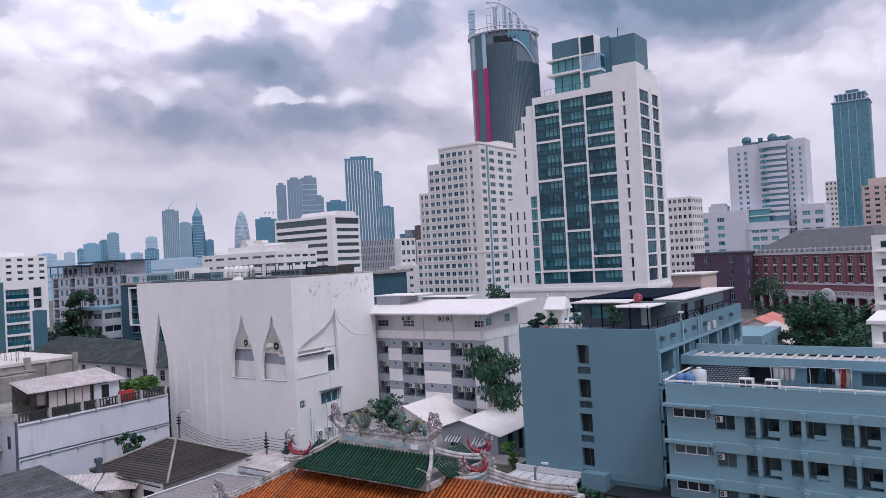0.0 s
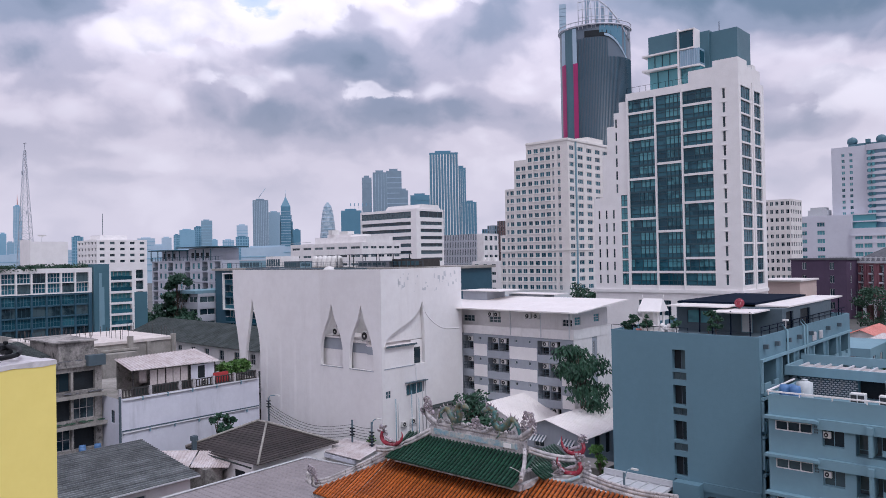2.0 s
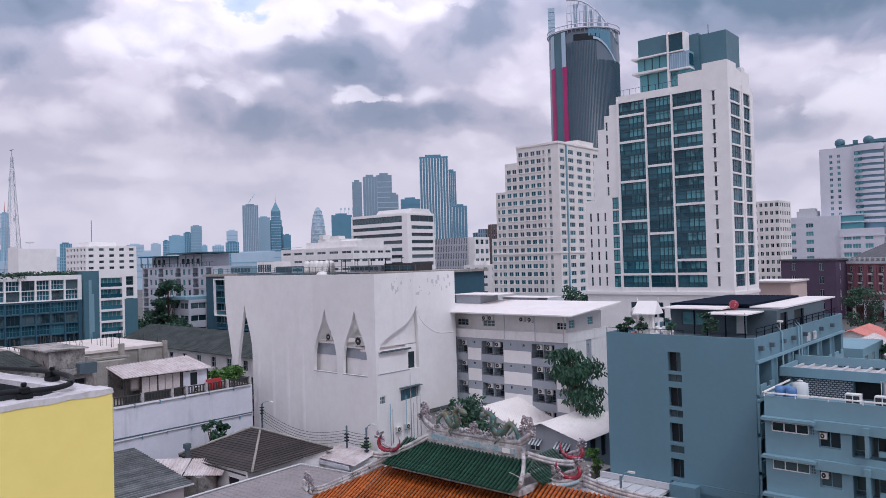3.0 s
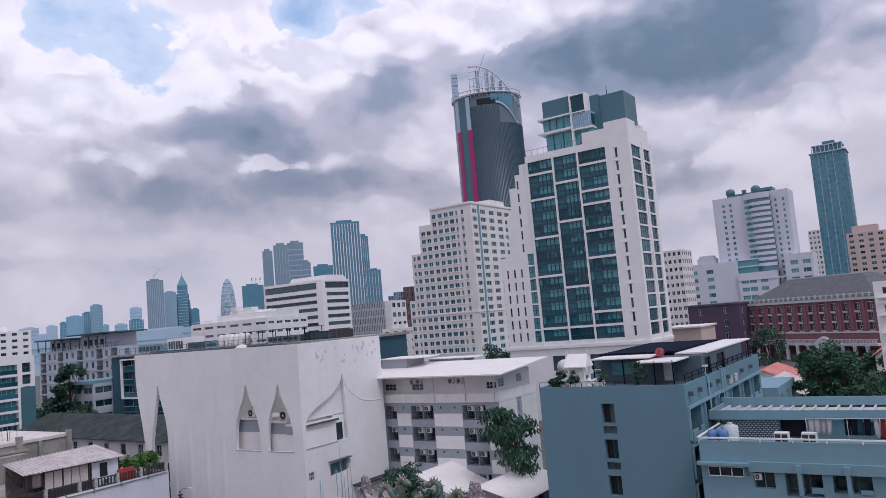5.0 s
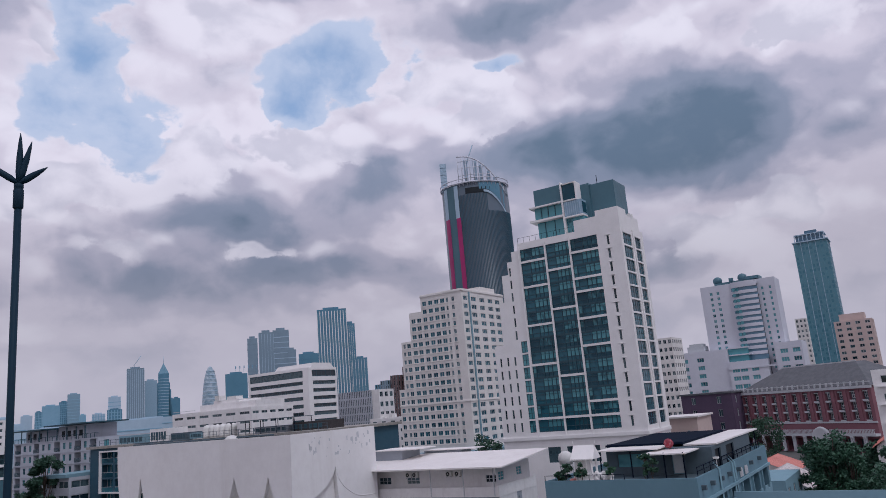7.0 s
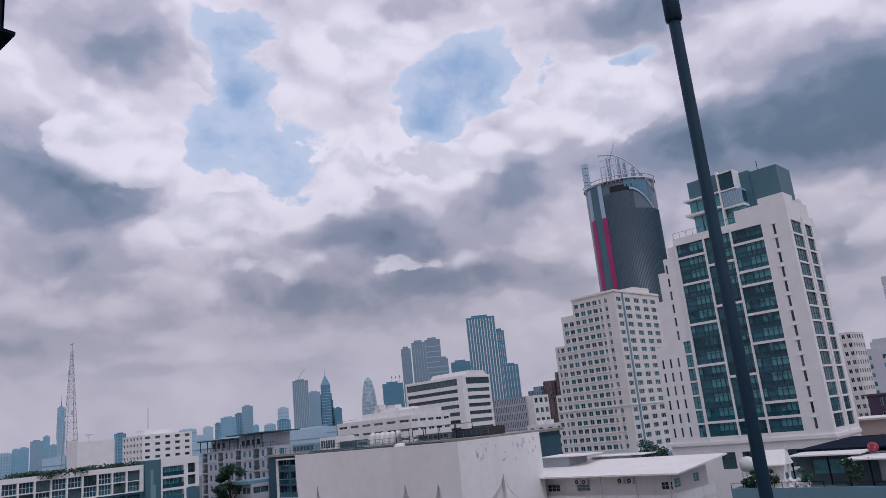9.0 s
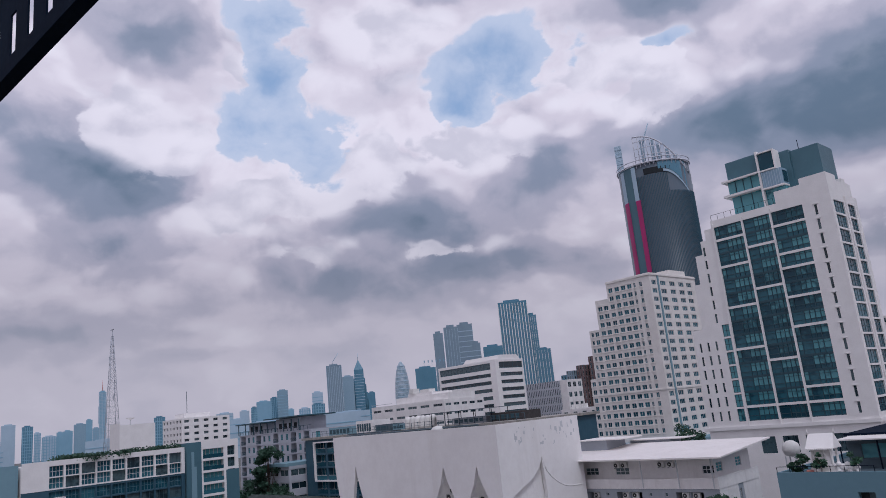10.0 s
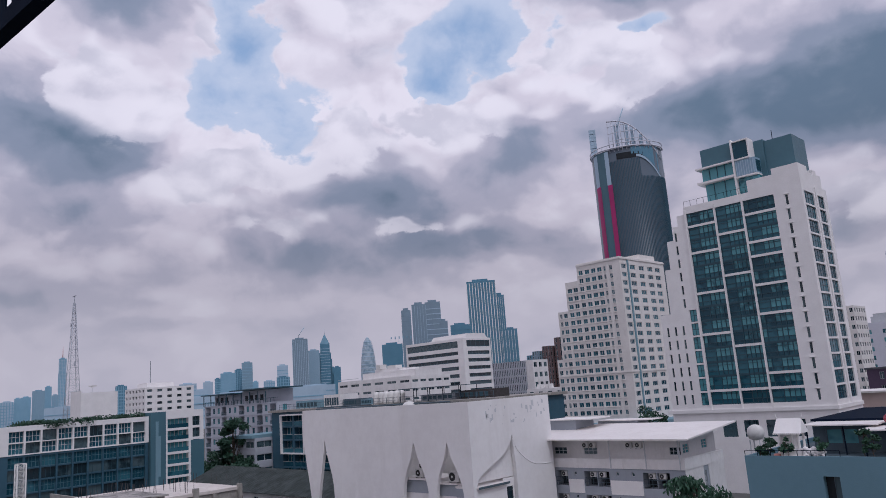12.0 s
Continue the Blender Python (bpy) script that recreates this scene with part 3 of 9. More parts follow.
# ---- white hall with pointed arches ----
def arch_hall():
    X0, X1, Y0, Y1, TOP = -92.35, -62.1, 57.3, 71.4, 22.75
    hall = thing("arched_hall", X1, Y0, 0, "tall windowless white rendered hall with slender pointed arches", "building")

    def front(a, b, d):
        return (a, 0.0 + d, b)

    L = X0 - X1
    left = curve([(L, 22.75), (L + 0.05, 19.5), (L + 0.45, 16.5), (L + 1.1, 13.5), (L + 1.5, 11.0), (L + 1.55, 9.2)], 5)
    inner_l = curve([(L + 2.75, 9.2), (L + 3.0, 11.5), (L + 3.7, 14.5), (L + 4.3, 17.0), (L + 4.66, 18.95)], 5)
    inner_r = curve([(L + 4.66, 18.95), (L + 5.2, 16.9), (L + 6.0, 14.6), (L + 6.35, 12.6), (L + 6.4, 9.0), (L + 6.4, 0.0)], 5)
    outer = [(0.0, 0.0), (0.0, TOP)] + left + inner_l + inner_r[1:]

    def lancet(xm, zt, zs=11.05):
        half = curve([(0.0, 0.0), (0.36, 1.1), (0.62, 1.85), (1.22, 2.95), (1.72, 4.1), (2.02, 5.4), (2.12, 7.0)], 4)
        return [(xm - 2.12, zs), (xm + 2.12, zs)] + [(xm + h, zt - z) for h, z in half[:0:-1]] + [(xm - h, zt - z) for h, z in half]

    arches = [lancet(-8.82, 18.65), lancet(-3.5, 18.6)]
    bm = filled(bmesh.new(), outer, arches, 0.42, front)
    part("front_wall", bm, "hall", hall)

    def side(a, b, d):
        return (-0.0 - d, a, b)

    D = Y1 - Y0
    hole = [(0.5, 11.35), (7.1, 11.35), (7.12, 15.2)] + curve([(6.82, 18.8), (6.3, 17.8), (4.9, 16.65), (2.7, 15.7), (1.05, 14.82), (0.5, 13.95)], 6)
    wins = [[(3.85, 7.75), (6.9, 7.95), (6.9, 9.25), (3.85, 9.05)], [(0.1 + 0.43, 7.9), (1.35, 7.98), (1.35, 8.85), (0.53, 8.77)]]
    bm = filled(bmesh.new(), [(0.424, 0), (D, 0), (D, TOP - 0.004), (0.424, TOP - 0.004)], [hole, *wins], 0.42, side)
    part("side_wall", bm, "hall", hall)
    bm = bmesh.new()
    for i in range(4):
        tube(bm, [(-22.6 + i * 3.1, 2.18, 0.2), (-22.6 + i * 3.1, 2.18, 13.0), (-22.6 + i * 3.1, 2.36, 17.8)], 2.23, 96)
    for v in [v for v in bm.verts if v.co.y > 0.36]:
        bm.verts.remove(v)
    part("pilaster", bm, "hall", hall, "faint rounded wall ribs")
    bm = boxes((-23.4, -0.43, D - 0.4, D, 0, TOP - 0.6), (-23.4, -23.0, 0.43, D - 0.4, 0, TOP - 0.6), (L, -13.2, 0.43, D - 0.4, TOP - 0.8, TOP - 0.55), (-13.2, -0.43, 7.9, D - 0.4, TOP - 0.8, TOP - 0.55),
               (-13.2, -0.43, 7.5, 7.9, 0, TOP - 0.55), (L, L + 0.35, 0.43, D, 17.5, TOP - 0.1), (-13.4, -13.2, 0.43, 7.5, 0, TOP - 0.85), (-0.75, -0.5, 0.45, 7.45, 14.3, TOP - 1.2))
    part("rear_wall", bm, "white", hall)
    # rooms built into the arches
    bm = boxes((-12.2, -6.45, 0.95, 5.2, 10.9, 14.4), (-6.0, -3.05, 0.95, 5.2, 10.9, 14.05), (-3.0, -0.05, 0.5, 5.3, 10.9, 13.8))
    part("infill_room", bm, "clean", hall)
    bm = boxes((-12.3, -6.4, 0.7, 5.3, 14.4, 14.55), (-6.1, -3.15, 0.7, 5.3, 14.05, 14.2), (-3.1, 0.28, 0.45, 5.5, 13.8, 13.98))
    part("infill_roof", bm, "sheet", hall)
    part("infill_band", boxes((-12.15, -6.45, 0.9, 0.948, 13.0, 14.35), (-6.0, -3.1, 0.9, 0.948, 12.85, 14.0), (-3.0, -0.5, 0.45, 0.498, 12.85, 13.75)), "greyn", hall)
    part("ledge", boxes((-10.94, -6.7, -0.03, 0.1, 10.98, 11.05), (-5.62, -1.38, -0.03, 0.1, 10.98, 11.05), (-0.1, 0.05, 0.3, 5.4, 11.27, 11.36)), "greyn", hall)
    part("roof_edge", boxes((0.28, 0.32, 0.45, 5.5, 13.74, 13.96)), "greyd", hall)
    bm = boxes((-0.5, -0.44, 5.55, 6.75, 11.4, 13.3))
    part("rear_pane", bm, "glass", hall)
    part("recess_wall", boxes((-0.75, -0.51, 5.35, 7.45, 10.9, 14.2)), "clean", hall)
    again("window", window_mesh(3.0, 1.28, 5, 1, 0.06, "greyd", "glass_bay"), hall, -0.15, 5.37, 7.85, 90)
    again("window", window_mesh(0.82, 0.86, 3, 2, 0.05, "trim", "glass_bay"), hall, -0.12, 0.94, 7.94, 90)
    bm = boxes((0.0, 0.55, 3.6, 7.05, 9.32, 9.4))
    part("window_canopy", bm, "greyd", hall)
    bm = bmesh.new()
    for y in (5.45, 7.1, 6.5, 2.4):
        tube(bm, [(0.08, y, 3.2), (0.08, y, 11.0 if y == 5.45 else 9.4 if y > 3 else 7.2)], 0.045, 6)
    part("drain_pipe", bm, "trim", hall)
    rnd = random.Random(21)
    for k in range(34):
        y, z, s = rnd.uniform(2.6, 13.2), rnd.uniform(19.9, 22.3), rnd.uniform(0.05, 0.26)
        a, b = s * rnd.uniform(0.3, 0.9), s * rnd.uniform(0.5, 1.6)
        fl = boxes((-0.02, 0.006, y - a, y + a, z - b, z + b))
        for v in fl.verts:
            v.co.y += rnd.uniform(-0.4, 0.4) * a
            v.co.z += rnd.uniform(-0.4, 0.4) * b
        part("flaked_patch", fl, "trim", hall)
    part("arch_line", tube(bmesh.new(), curve([(-0.01, 6.9, 18.75), (-0.01, 7.3, 17.46), (-0.01, 8.3, 16.4), (-0.01, 10.5, 15.25), (-0.01, 13.6, 15.0)], 6), 0.07, 6), "hall", hall)
    part("rear_step", boxes((0.0, 1.2, 7.3, 13.8, 5.9, 6.05)), "fibre", hall)
    return hall


arch_hall()


# ---- air conditioners ----
def ac_mesh(w=0.82, h=0.6, d=0.3):
    bm = boxes((-w / 2, w / 2, -d, 0, 0, h))
    bmesh.ops.bevel(bm, geom=bm.edges[:], offset=0.02, segments=1, affect="EDGES")
    tube(bm, [(-w * 0.12, -d - 0.004, h * 0.5), (-w * 0.12, -d - 0.02, h * 0.5)], h * 0.4, 14, 1)
    tube(bm, [(-w * 0.12, -d - 0.02, h * 0.5), (-w * 0.12, -d - 0.03, h * 0.5)], h * 0.12, 10, 0)
    for i in range(2):
        box(bm, -w * 0.42 + i * w * 0.7, -w * 0.36 + i * w * 0.7, -d, 0.25, -0.05, 0.0, 2)
    return mesh_of("air_conditioner", bm, ["acw", "fan", "greyd"])


AC = ac_mesh()


def air_con(x, y, z, rz=0.0, label="white outdoor air conditioner unit with round black fan grille"):
    ob = new("air_conditioner", AC)
    ob.matrix_basis = pose(x, y, z, 0, 0, rz)
    return tagged(ob, label, "air conditioner", "air conditioners")


for x, z, k in ((-71.85, 14.6, 1.5), (-70.6, 14.6, 1.3), (-71.3, 15.52, 1.3), (-70.9, 16.3, 1.2), (-66.25, 14.25, 1.9), (-64.7, 14.25, 1.4), (-64.3, 15.1, 1.2)):
    air_con(x, 59.2, z, 0, "white outdoor air conditioner stacked behind the pointed arch").scale = (k, k, k)
for y, z in ((60.5, 4.4), (62.0, 4.5)):
    air_con(-62.05, y, z, 90, "white outdoor air conditioner on the hall wall")


# ---- condominium with grey and white bands ----
def band_condo():
    X0, X1, Y0, Y1 = -66.0, -46.0, 72.0, 81.0
    c = thing("banded_condominium", X0, Y0, 0, "four-storey condominium with grey bands, white panels and balconies", "building")
    w, d = X1 - X0, Y1 - Y0
    south, balc = [], [(3.6, 5.25), (7.55, 10.85), (15.05, 18.2)]
    for k in range(5):
        z = 12.3 - 2.58 * k
        south += [(a, b, z, z + 1.65, 1.3) for a, b in balc]
    smalls = []
    for k in range(5):
        z = 13.5 - 2.58 * k
        smalls += [(a, a + 0.36, z, z + 0.4, 0.12) for a in (6.15, 11.75, 13.7)]
    eastw = [(1.2, 2.0, z, z + 1.6, 0.15) for z in (12.2, 9.6, 7.0, 4.4)] + [(4.3, 4.7, z, z + 1.6, 0.15) for z in (12.2, 9.6, 7.0, 4.4)]
    bm = bmesh.new()
    # balcony backs near-black: the shade of the recess is in their colour
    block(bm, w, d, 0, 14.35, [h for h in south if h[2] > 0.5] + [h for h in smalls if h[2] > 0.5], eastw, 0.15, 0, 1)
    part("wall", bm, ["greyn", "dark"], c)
    put_windows(c, (0, 0), *SOUTH, [h for h in smalls if h[2] > 0.5], 0.12, 1, 1, 0.05, "trim", "glass")
    put_windows(c, (w, 0), *EAST, eastw, 0.15, 2, 2, 0.05, "trim", "glass")
    bm = bmesh.new()
    for k in range(4):
        z = 11.62 - 2.58 * k
        box(bm, 10.95, 14.95, -0.05, 0.0, z - 0.1, z + 1.4)
        box(bm, 5.35, 7.45, -0.05, 0.0, z - 0.1, z + 1.4)
        box(bm, 18.4, 20.0, -0.05, 0.0, z - 0.1, z + 1.4)
    part("white_panel", bm, "clean", c)
    part("side_panel", boxes((w, w + 0.05, 0.0, 4.0, 0.2, 14.3), (w, w + 0.05, 5.2, 9.0, 0.2, 14.3)), "white", c)
    rail = boxes((0, 3.3, -0.03, 0.03, 0.85, 0.9), (0, 3.3, -0.02, 0.02, 0.42, 0.46), *[(i * 0.55, i * 0.55 + 0.04, -0.02, 0.02, 0, 0.86) for i in range(7)])
    rail = mesh_of("balcony_rail", rail, "greyd")
    div = mesh_of("balcony_divider", boxes((0, 0.12, 0.02, 1.28, 0.0, 1.6)), "greyn")
    for k in range(4):
        z = 12.32 - 2.58 * k
        for a, b in balc:
            ob = again("balcony_rail", rail, c, a, 0.03, z)
            ob.scale = ((b - a) / 3.3, 1, 1)
            if b - a > 2:
                again("balcony_divider", div, c, (a + b) / 2, 0.0, z)
            for x in ((a + b) / 2 - 0.65, (a + b) / 2 + 0.6) if b - a > 2 else ((a + b) / 2 + 0.15,):
                air_con(X0 + x, Y0 + 0.55, z + 0.95, 0, "white outdoor air conditioner hung in a condominium balcony")
    # top storey, set back behind a parapet
    tops = [(3.0, 4.8, 15.7, 16.5), (7.2, 9.0, 15.7, 16.45), (18.0, 19.3, 15.7, 16.5)]
    topsE = [(0.9, 2.2, 15.75, 16.7), (5.2, 6.5, 15.85, 16.8)]
    bm = bmesh.new()
    block(bm, w - 0.9, d - 0.5, 14.35, 17.4, [(a - 0.0, b, z, zz) for a, b, z, zz in tops], topsE, 0.12, 0, 1, x=0.0, y=0.9)
    part("top_storey", bm, ["white", "dark"], c)
    put_windows(c, (0, 0.9), *SOUTH, tops, 0.12, 3, 2, 0.05, "trim", "glass")
    put_windows(c, (w - 0.9, 0.9), *EAST, topsE, 0.12, 2, 3, 0.05, "trim", "glass_teal")
    part("parapet", boxes((-0.05, w + 0.12, -0.12, 0.08, 14.3, 15.35), (w - 0.1, w + 0.1, 0.08, d, 14.3, 15.35), (w - 0.1, w + 0.12, 0.0, d, 15.35, 15.45)), "white", c)
    bm = bmesh.new()
    v = [bm.verts.new(p) for p in ((-1.5, -1.6, 17.45), (w + 1.5, -1.6, 17.42), (w + 1.5, d + 1.2, 18.3), (-1.5, d + 1.2, 18.3))]
    f = bm.faces.new(v)
    e = bmesh.ops.extrude_face_region(bm, geom=[f])
    bmesh.ops.translate(bm, verts=[g for g in e["geom"] if isinstance(g, bmesh.types.BMVert)], vec=(0, 0, 0.16))
    bmesh.ops.recalc_face_normals(bm, faces=bm.faces[:])
    part("roof", bm, "sheet", c, "white sloping metal roof sheet")
    bm = boxes(*[(x, x + 0.1, -0.5, -0.4, 14.4, 17.4) for x in (2.2, 11.4, 15.8, 19.7)])
    part("post", bm, "trim", c)
    for x in (7.6, 8.55, 13.3, 14.5):
        air_con(X0 + x, Y0 + 0.88, 16.45, 0, "white outdoor air conditioner under the condominium eave")
    # raised roof and plant at the rear
    part("roof_plant", boxes((-1.0, 3.2, 5.5, 9.5, 17.9, 19.3), (3.2, 9.0, 10.5, 13.0, 17.5, 18.75)), "greyn", c)
    part("roof_cover", boxes((-1.2, 5.5, 5.2, 9.9, 19.3, 19.42), (3.4, 11.0, 10.3, 13.2, 18.75, 18.85)), "sheet", c)
    ball = thing("water_tank", -43.2, 84.0, 0, "round white rooftop water tank on a stand", "water tank")
    bm = boxes(*[(a, a + 0.1, b, b + 0.1, 0, 16.2) for a in (-0.6, 0.5) for b in (-0.6, 0.5)])
    part("stand", bm, "trim", ball)
    bm = lathe(bmesh.new(), [(0.1, 16.1), (0.75, 16.3), (0.95, 16.9), (0.8, 17.5), (0.35, 17.8), (0.1, 17.85)])
    part("tank", bm, "acw", ball)


band_condo()


# ---- blue-grey apartment block with the stair windows ----
def grey_block():
    X0, X1, Y0, Y1 = -33.7, -20.95, 58.5, 86.0
    g = thing("grey_apartment_block", X0, Y0, 0, "blue-grey five-storey apartment block with stair windows and roof terrace", "building")
    w, d = X1 - X0, Y1 - Y0
    big = [(5.65, 6.78, 14.31 - 2.95 * k, 15.93 - 2.95 * k) for k in range(5)]
    small = [(5.65, 6.85, 13.44 - 2.95 * k, 14.07 - 2.95 * k) for k in range(4)]
    bays = []
    for k in range(5):
        z = 13.0 - 2.95 * k
        for a in range(6):
            bays.append((0.5 + a * 4.55, 3.9 + a * 4.55, z, z + 2.35, 1.4))
    bm = bmesh.new()
    # recess backs painted near-black for shade, not in the block's grey
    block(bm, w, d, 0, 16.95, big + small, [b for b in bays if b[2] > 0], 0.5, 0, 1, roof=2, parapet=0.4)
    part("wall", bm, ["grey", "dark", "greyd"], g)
    put_windows(g, (0, 0), *SOUTH, small, 0.25, 2, 1, 0.05, "greyd", "glass")
    put_windows(g, (0, 0), *SOUTH, [(b[0] + 0.6, b[1], b[2], b[3]) for b in big], 0.45, 1, 1, 0.05, "greyd", "glass")
    # balconies of the long side: stepped fronts, beams and louvred screens
    front = mesh_of("balcony_front", boxes((0, 0.14, 0, 1.5, 0, 0.95), (0, 0.14, 1.5, 2.4, 0, 0.6), (0, 0.14, 2.4, 3.4, 0, 0.95)), "greyl")
    beam = mesh_of("balcony_beam", boxes((0, 0.22, 0, 27.3, 0, 0.22)), "greyl")
    door = window_mesh(1.5, 2.05, 2, 1, 0.07, "trim", "glass")
    fin = mesh_of("balcony_fin", boxes((0, 0.2, 0, 0.16, 0, 2.35)), "greyl")
    for k in range(5):
        z = 13.0 - 2.95 * k
        if z < 0:
            continue
        again("balcony_beam", beam, g, w + 0.004, 0.1, z + 2.4)
        for a in range(6):
            again("balcony_front", front, g, w + 0.06, 0.5 + a * 4.55, z - 0.25)
            again("balcony_fin", fin, g, w + 0.004, 0.1 + a * 4.55, z)
            again("balcony_door", door, g, w - 1.36, 1.6 + a * 4.55, z + 0.02, 90)
    lou = mesh_of("louvre", boxes(*[(0, 0.06, 0, 1.1, i * 0.09, i * 0.09 + 0.05) for i in range(8)], (-0.02, 0.0, 0, 1.1, 0, 0.75)), "trim")
    for y in (13.9, 16.0):
        again("louvre", lou, g, w + 0.06, y, 15.75)
    pipe = bmesh.new()
    for y in (11.2, 12.0, 6.5):
        tube(pipe, [(w + 0.15, y, 1.0), (w + 0.15, y, 17.3), (w - 0.3, y, 17.8)], 0.08, 6)
    part("drain_pipe", pipe, "greyl", g)
    bm = bmesh.new()
    for y in (0.9, 3.6, 6.6, 9.5, 13.0, 18.5, 22.5):
        box(bm, w, w + 0.35, y, y + 0.35, 16.35, 16.7)
    part("bracket", bm, "greyd", g)
    # terrace house
    walls = [(1.0, 3.4, 17.6, 18.8)]
    bm = bmesh.new()
    block(bm, 9.3, 15.0, 16.95, 19.1, walls, [(1.0, 3.0, 17.2, 18.8), (5.0, 8.0, 17.2, 18.8)], 0.12, 0, 1, x=3.2, y=6.5)
    part("terrace_house", bm, ["greyd", "dark"], g)
    put_windows(g, (3.2, 6.5), *SOUTH, walls, 0.12, 2, 1, 0.06, "greyd", "glass_teal")
    again("door", window_mesh(0.95, 1.95, 1, 1, 0.05, "greyl", "plastic"), g, 9.6, 6.44, 17.0)
    part("canopy", boxes((3.1, 8.6, 4.4, 8.0, 19.2, 19.3), (7.9, 11.5, 2.2, 8.0, 18.95, 19.05), (9.8, 12.6, 8.0, 25.5, 19.15, 19.28)), "sheet", g, "white flat metal canopy roof")
    part("dark_roof", boxes((2.6, 9.75, 8.05, 23.0, 19.3, 19.48)), "steel", g, "dark raised roof covering")
    bm = boxes(*[(x, x + 0.09, y, y + 0.09, 16.95, 19.1) for x, y in ((3.3, 4.6), (8.1, 2.4), (11.2, 2.4), (12.4, 9.0), (12.4, 14.0), (12.4, 19.0), (12.4, 24.5), (6.0, 4.8), (9.6, 2.5))])
    part("canopy_post", bm, "steel", g)
    bm = boxes((12.55, 12.6, 1.0, 26.5, 18.0, 18.05), (12.55, 12.6, 1.0, 26.5, 17.7, 17.74), *[(12.55, 12.6, y, y + 0.05, 17.3, 18.02) for y in range(1, 27, 2)],
               (0.1, 7.0, 0.08, 0.12, 17.75, 17.79), *[(x, x + 0.04, 0.08, 0.12, 17.3, 17.77) for x in range(0, 8)])
    part("terrace_rail", bm, "steel", g)
    part("flood_light", boxes((12.5, 12.9, 6.5, 6.9, 18.1, 18.25), (12.7, 12.75, 6.6, 6.65, 17.3, 18.1)), "acw", g)
    ball = bmesh.new()
    bmesh.ops.create_icosphere(ball, subdivisions=2, radius=0.42, matrix=Matrix.Translation((-24.6, 64.6, 19.55)))
    tagged(part("fan_vent", ball, "red", None), "round dark red roof ventilator on the grey block", "roof vent")
    # foot of the wall
    part("base_canopy", boxes((-0.9, 5.6, -2.2, 0, 4.3, 4.4)), "trim", g, "pale sheet lean-to canopy along the foot")
    part("canopy_beam", boxes((-0.9, 5.8, -0.25, -0.05, 4.45, 4.95), *[(-0.8 + i * 1.05, -0.72 + i * 1.05, -2.2, -0.25, 4.4, 4.5) for i in range(7)]), "trim", g)
    part("low_shed_roof", boxes((8.6, 12.6, -2.6, 0, 4.1, 4.25), (12.7, 15.6, -3.2, 0, 4.5, 4.65)), "dark", g)
    part("low_shed_wall", boxes((8.7, 12.5, -2.4, 0, 0, 4.1), (12.8, 15.5, -3.0, 0, 0, 4.5)), "old", g)
    part("wall_plinth", boxes((8.1, 12.7, -0.12, 0, 4.6, 5.3)), "grey", g)
    part("base_box", boxes((5.9, 8.1, -1.0, 0, 2.4, 5.2)), "grey", g)


grey_block()


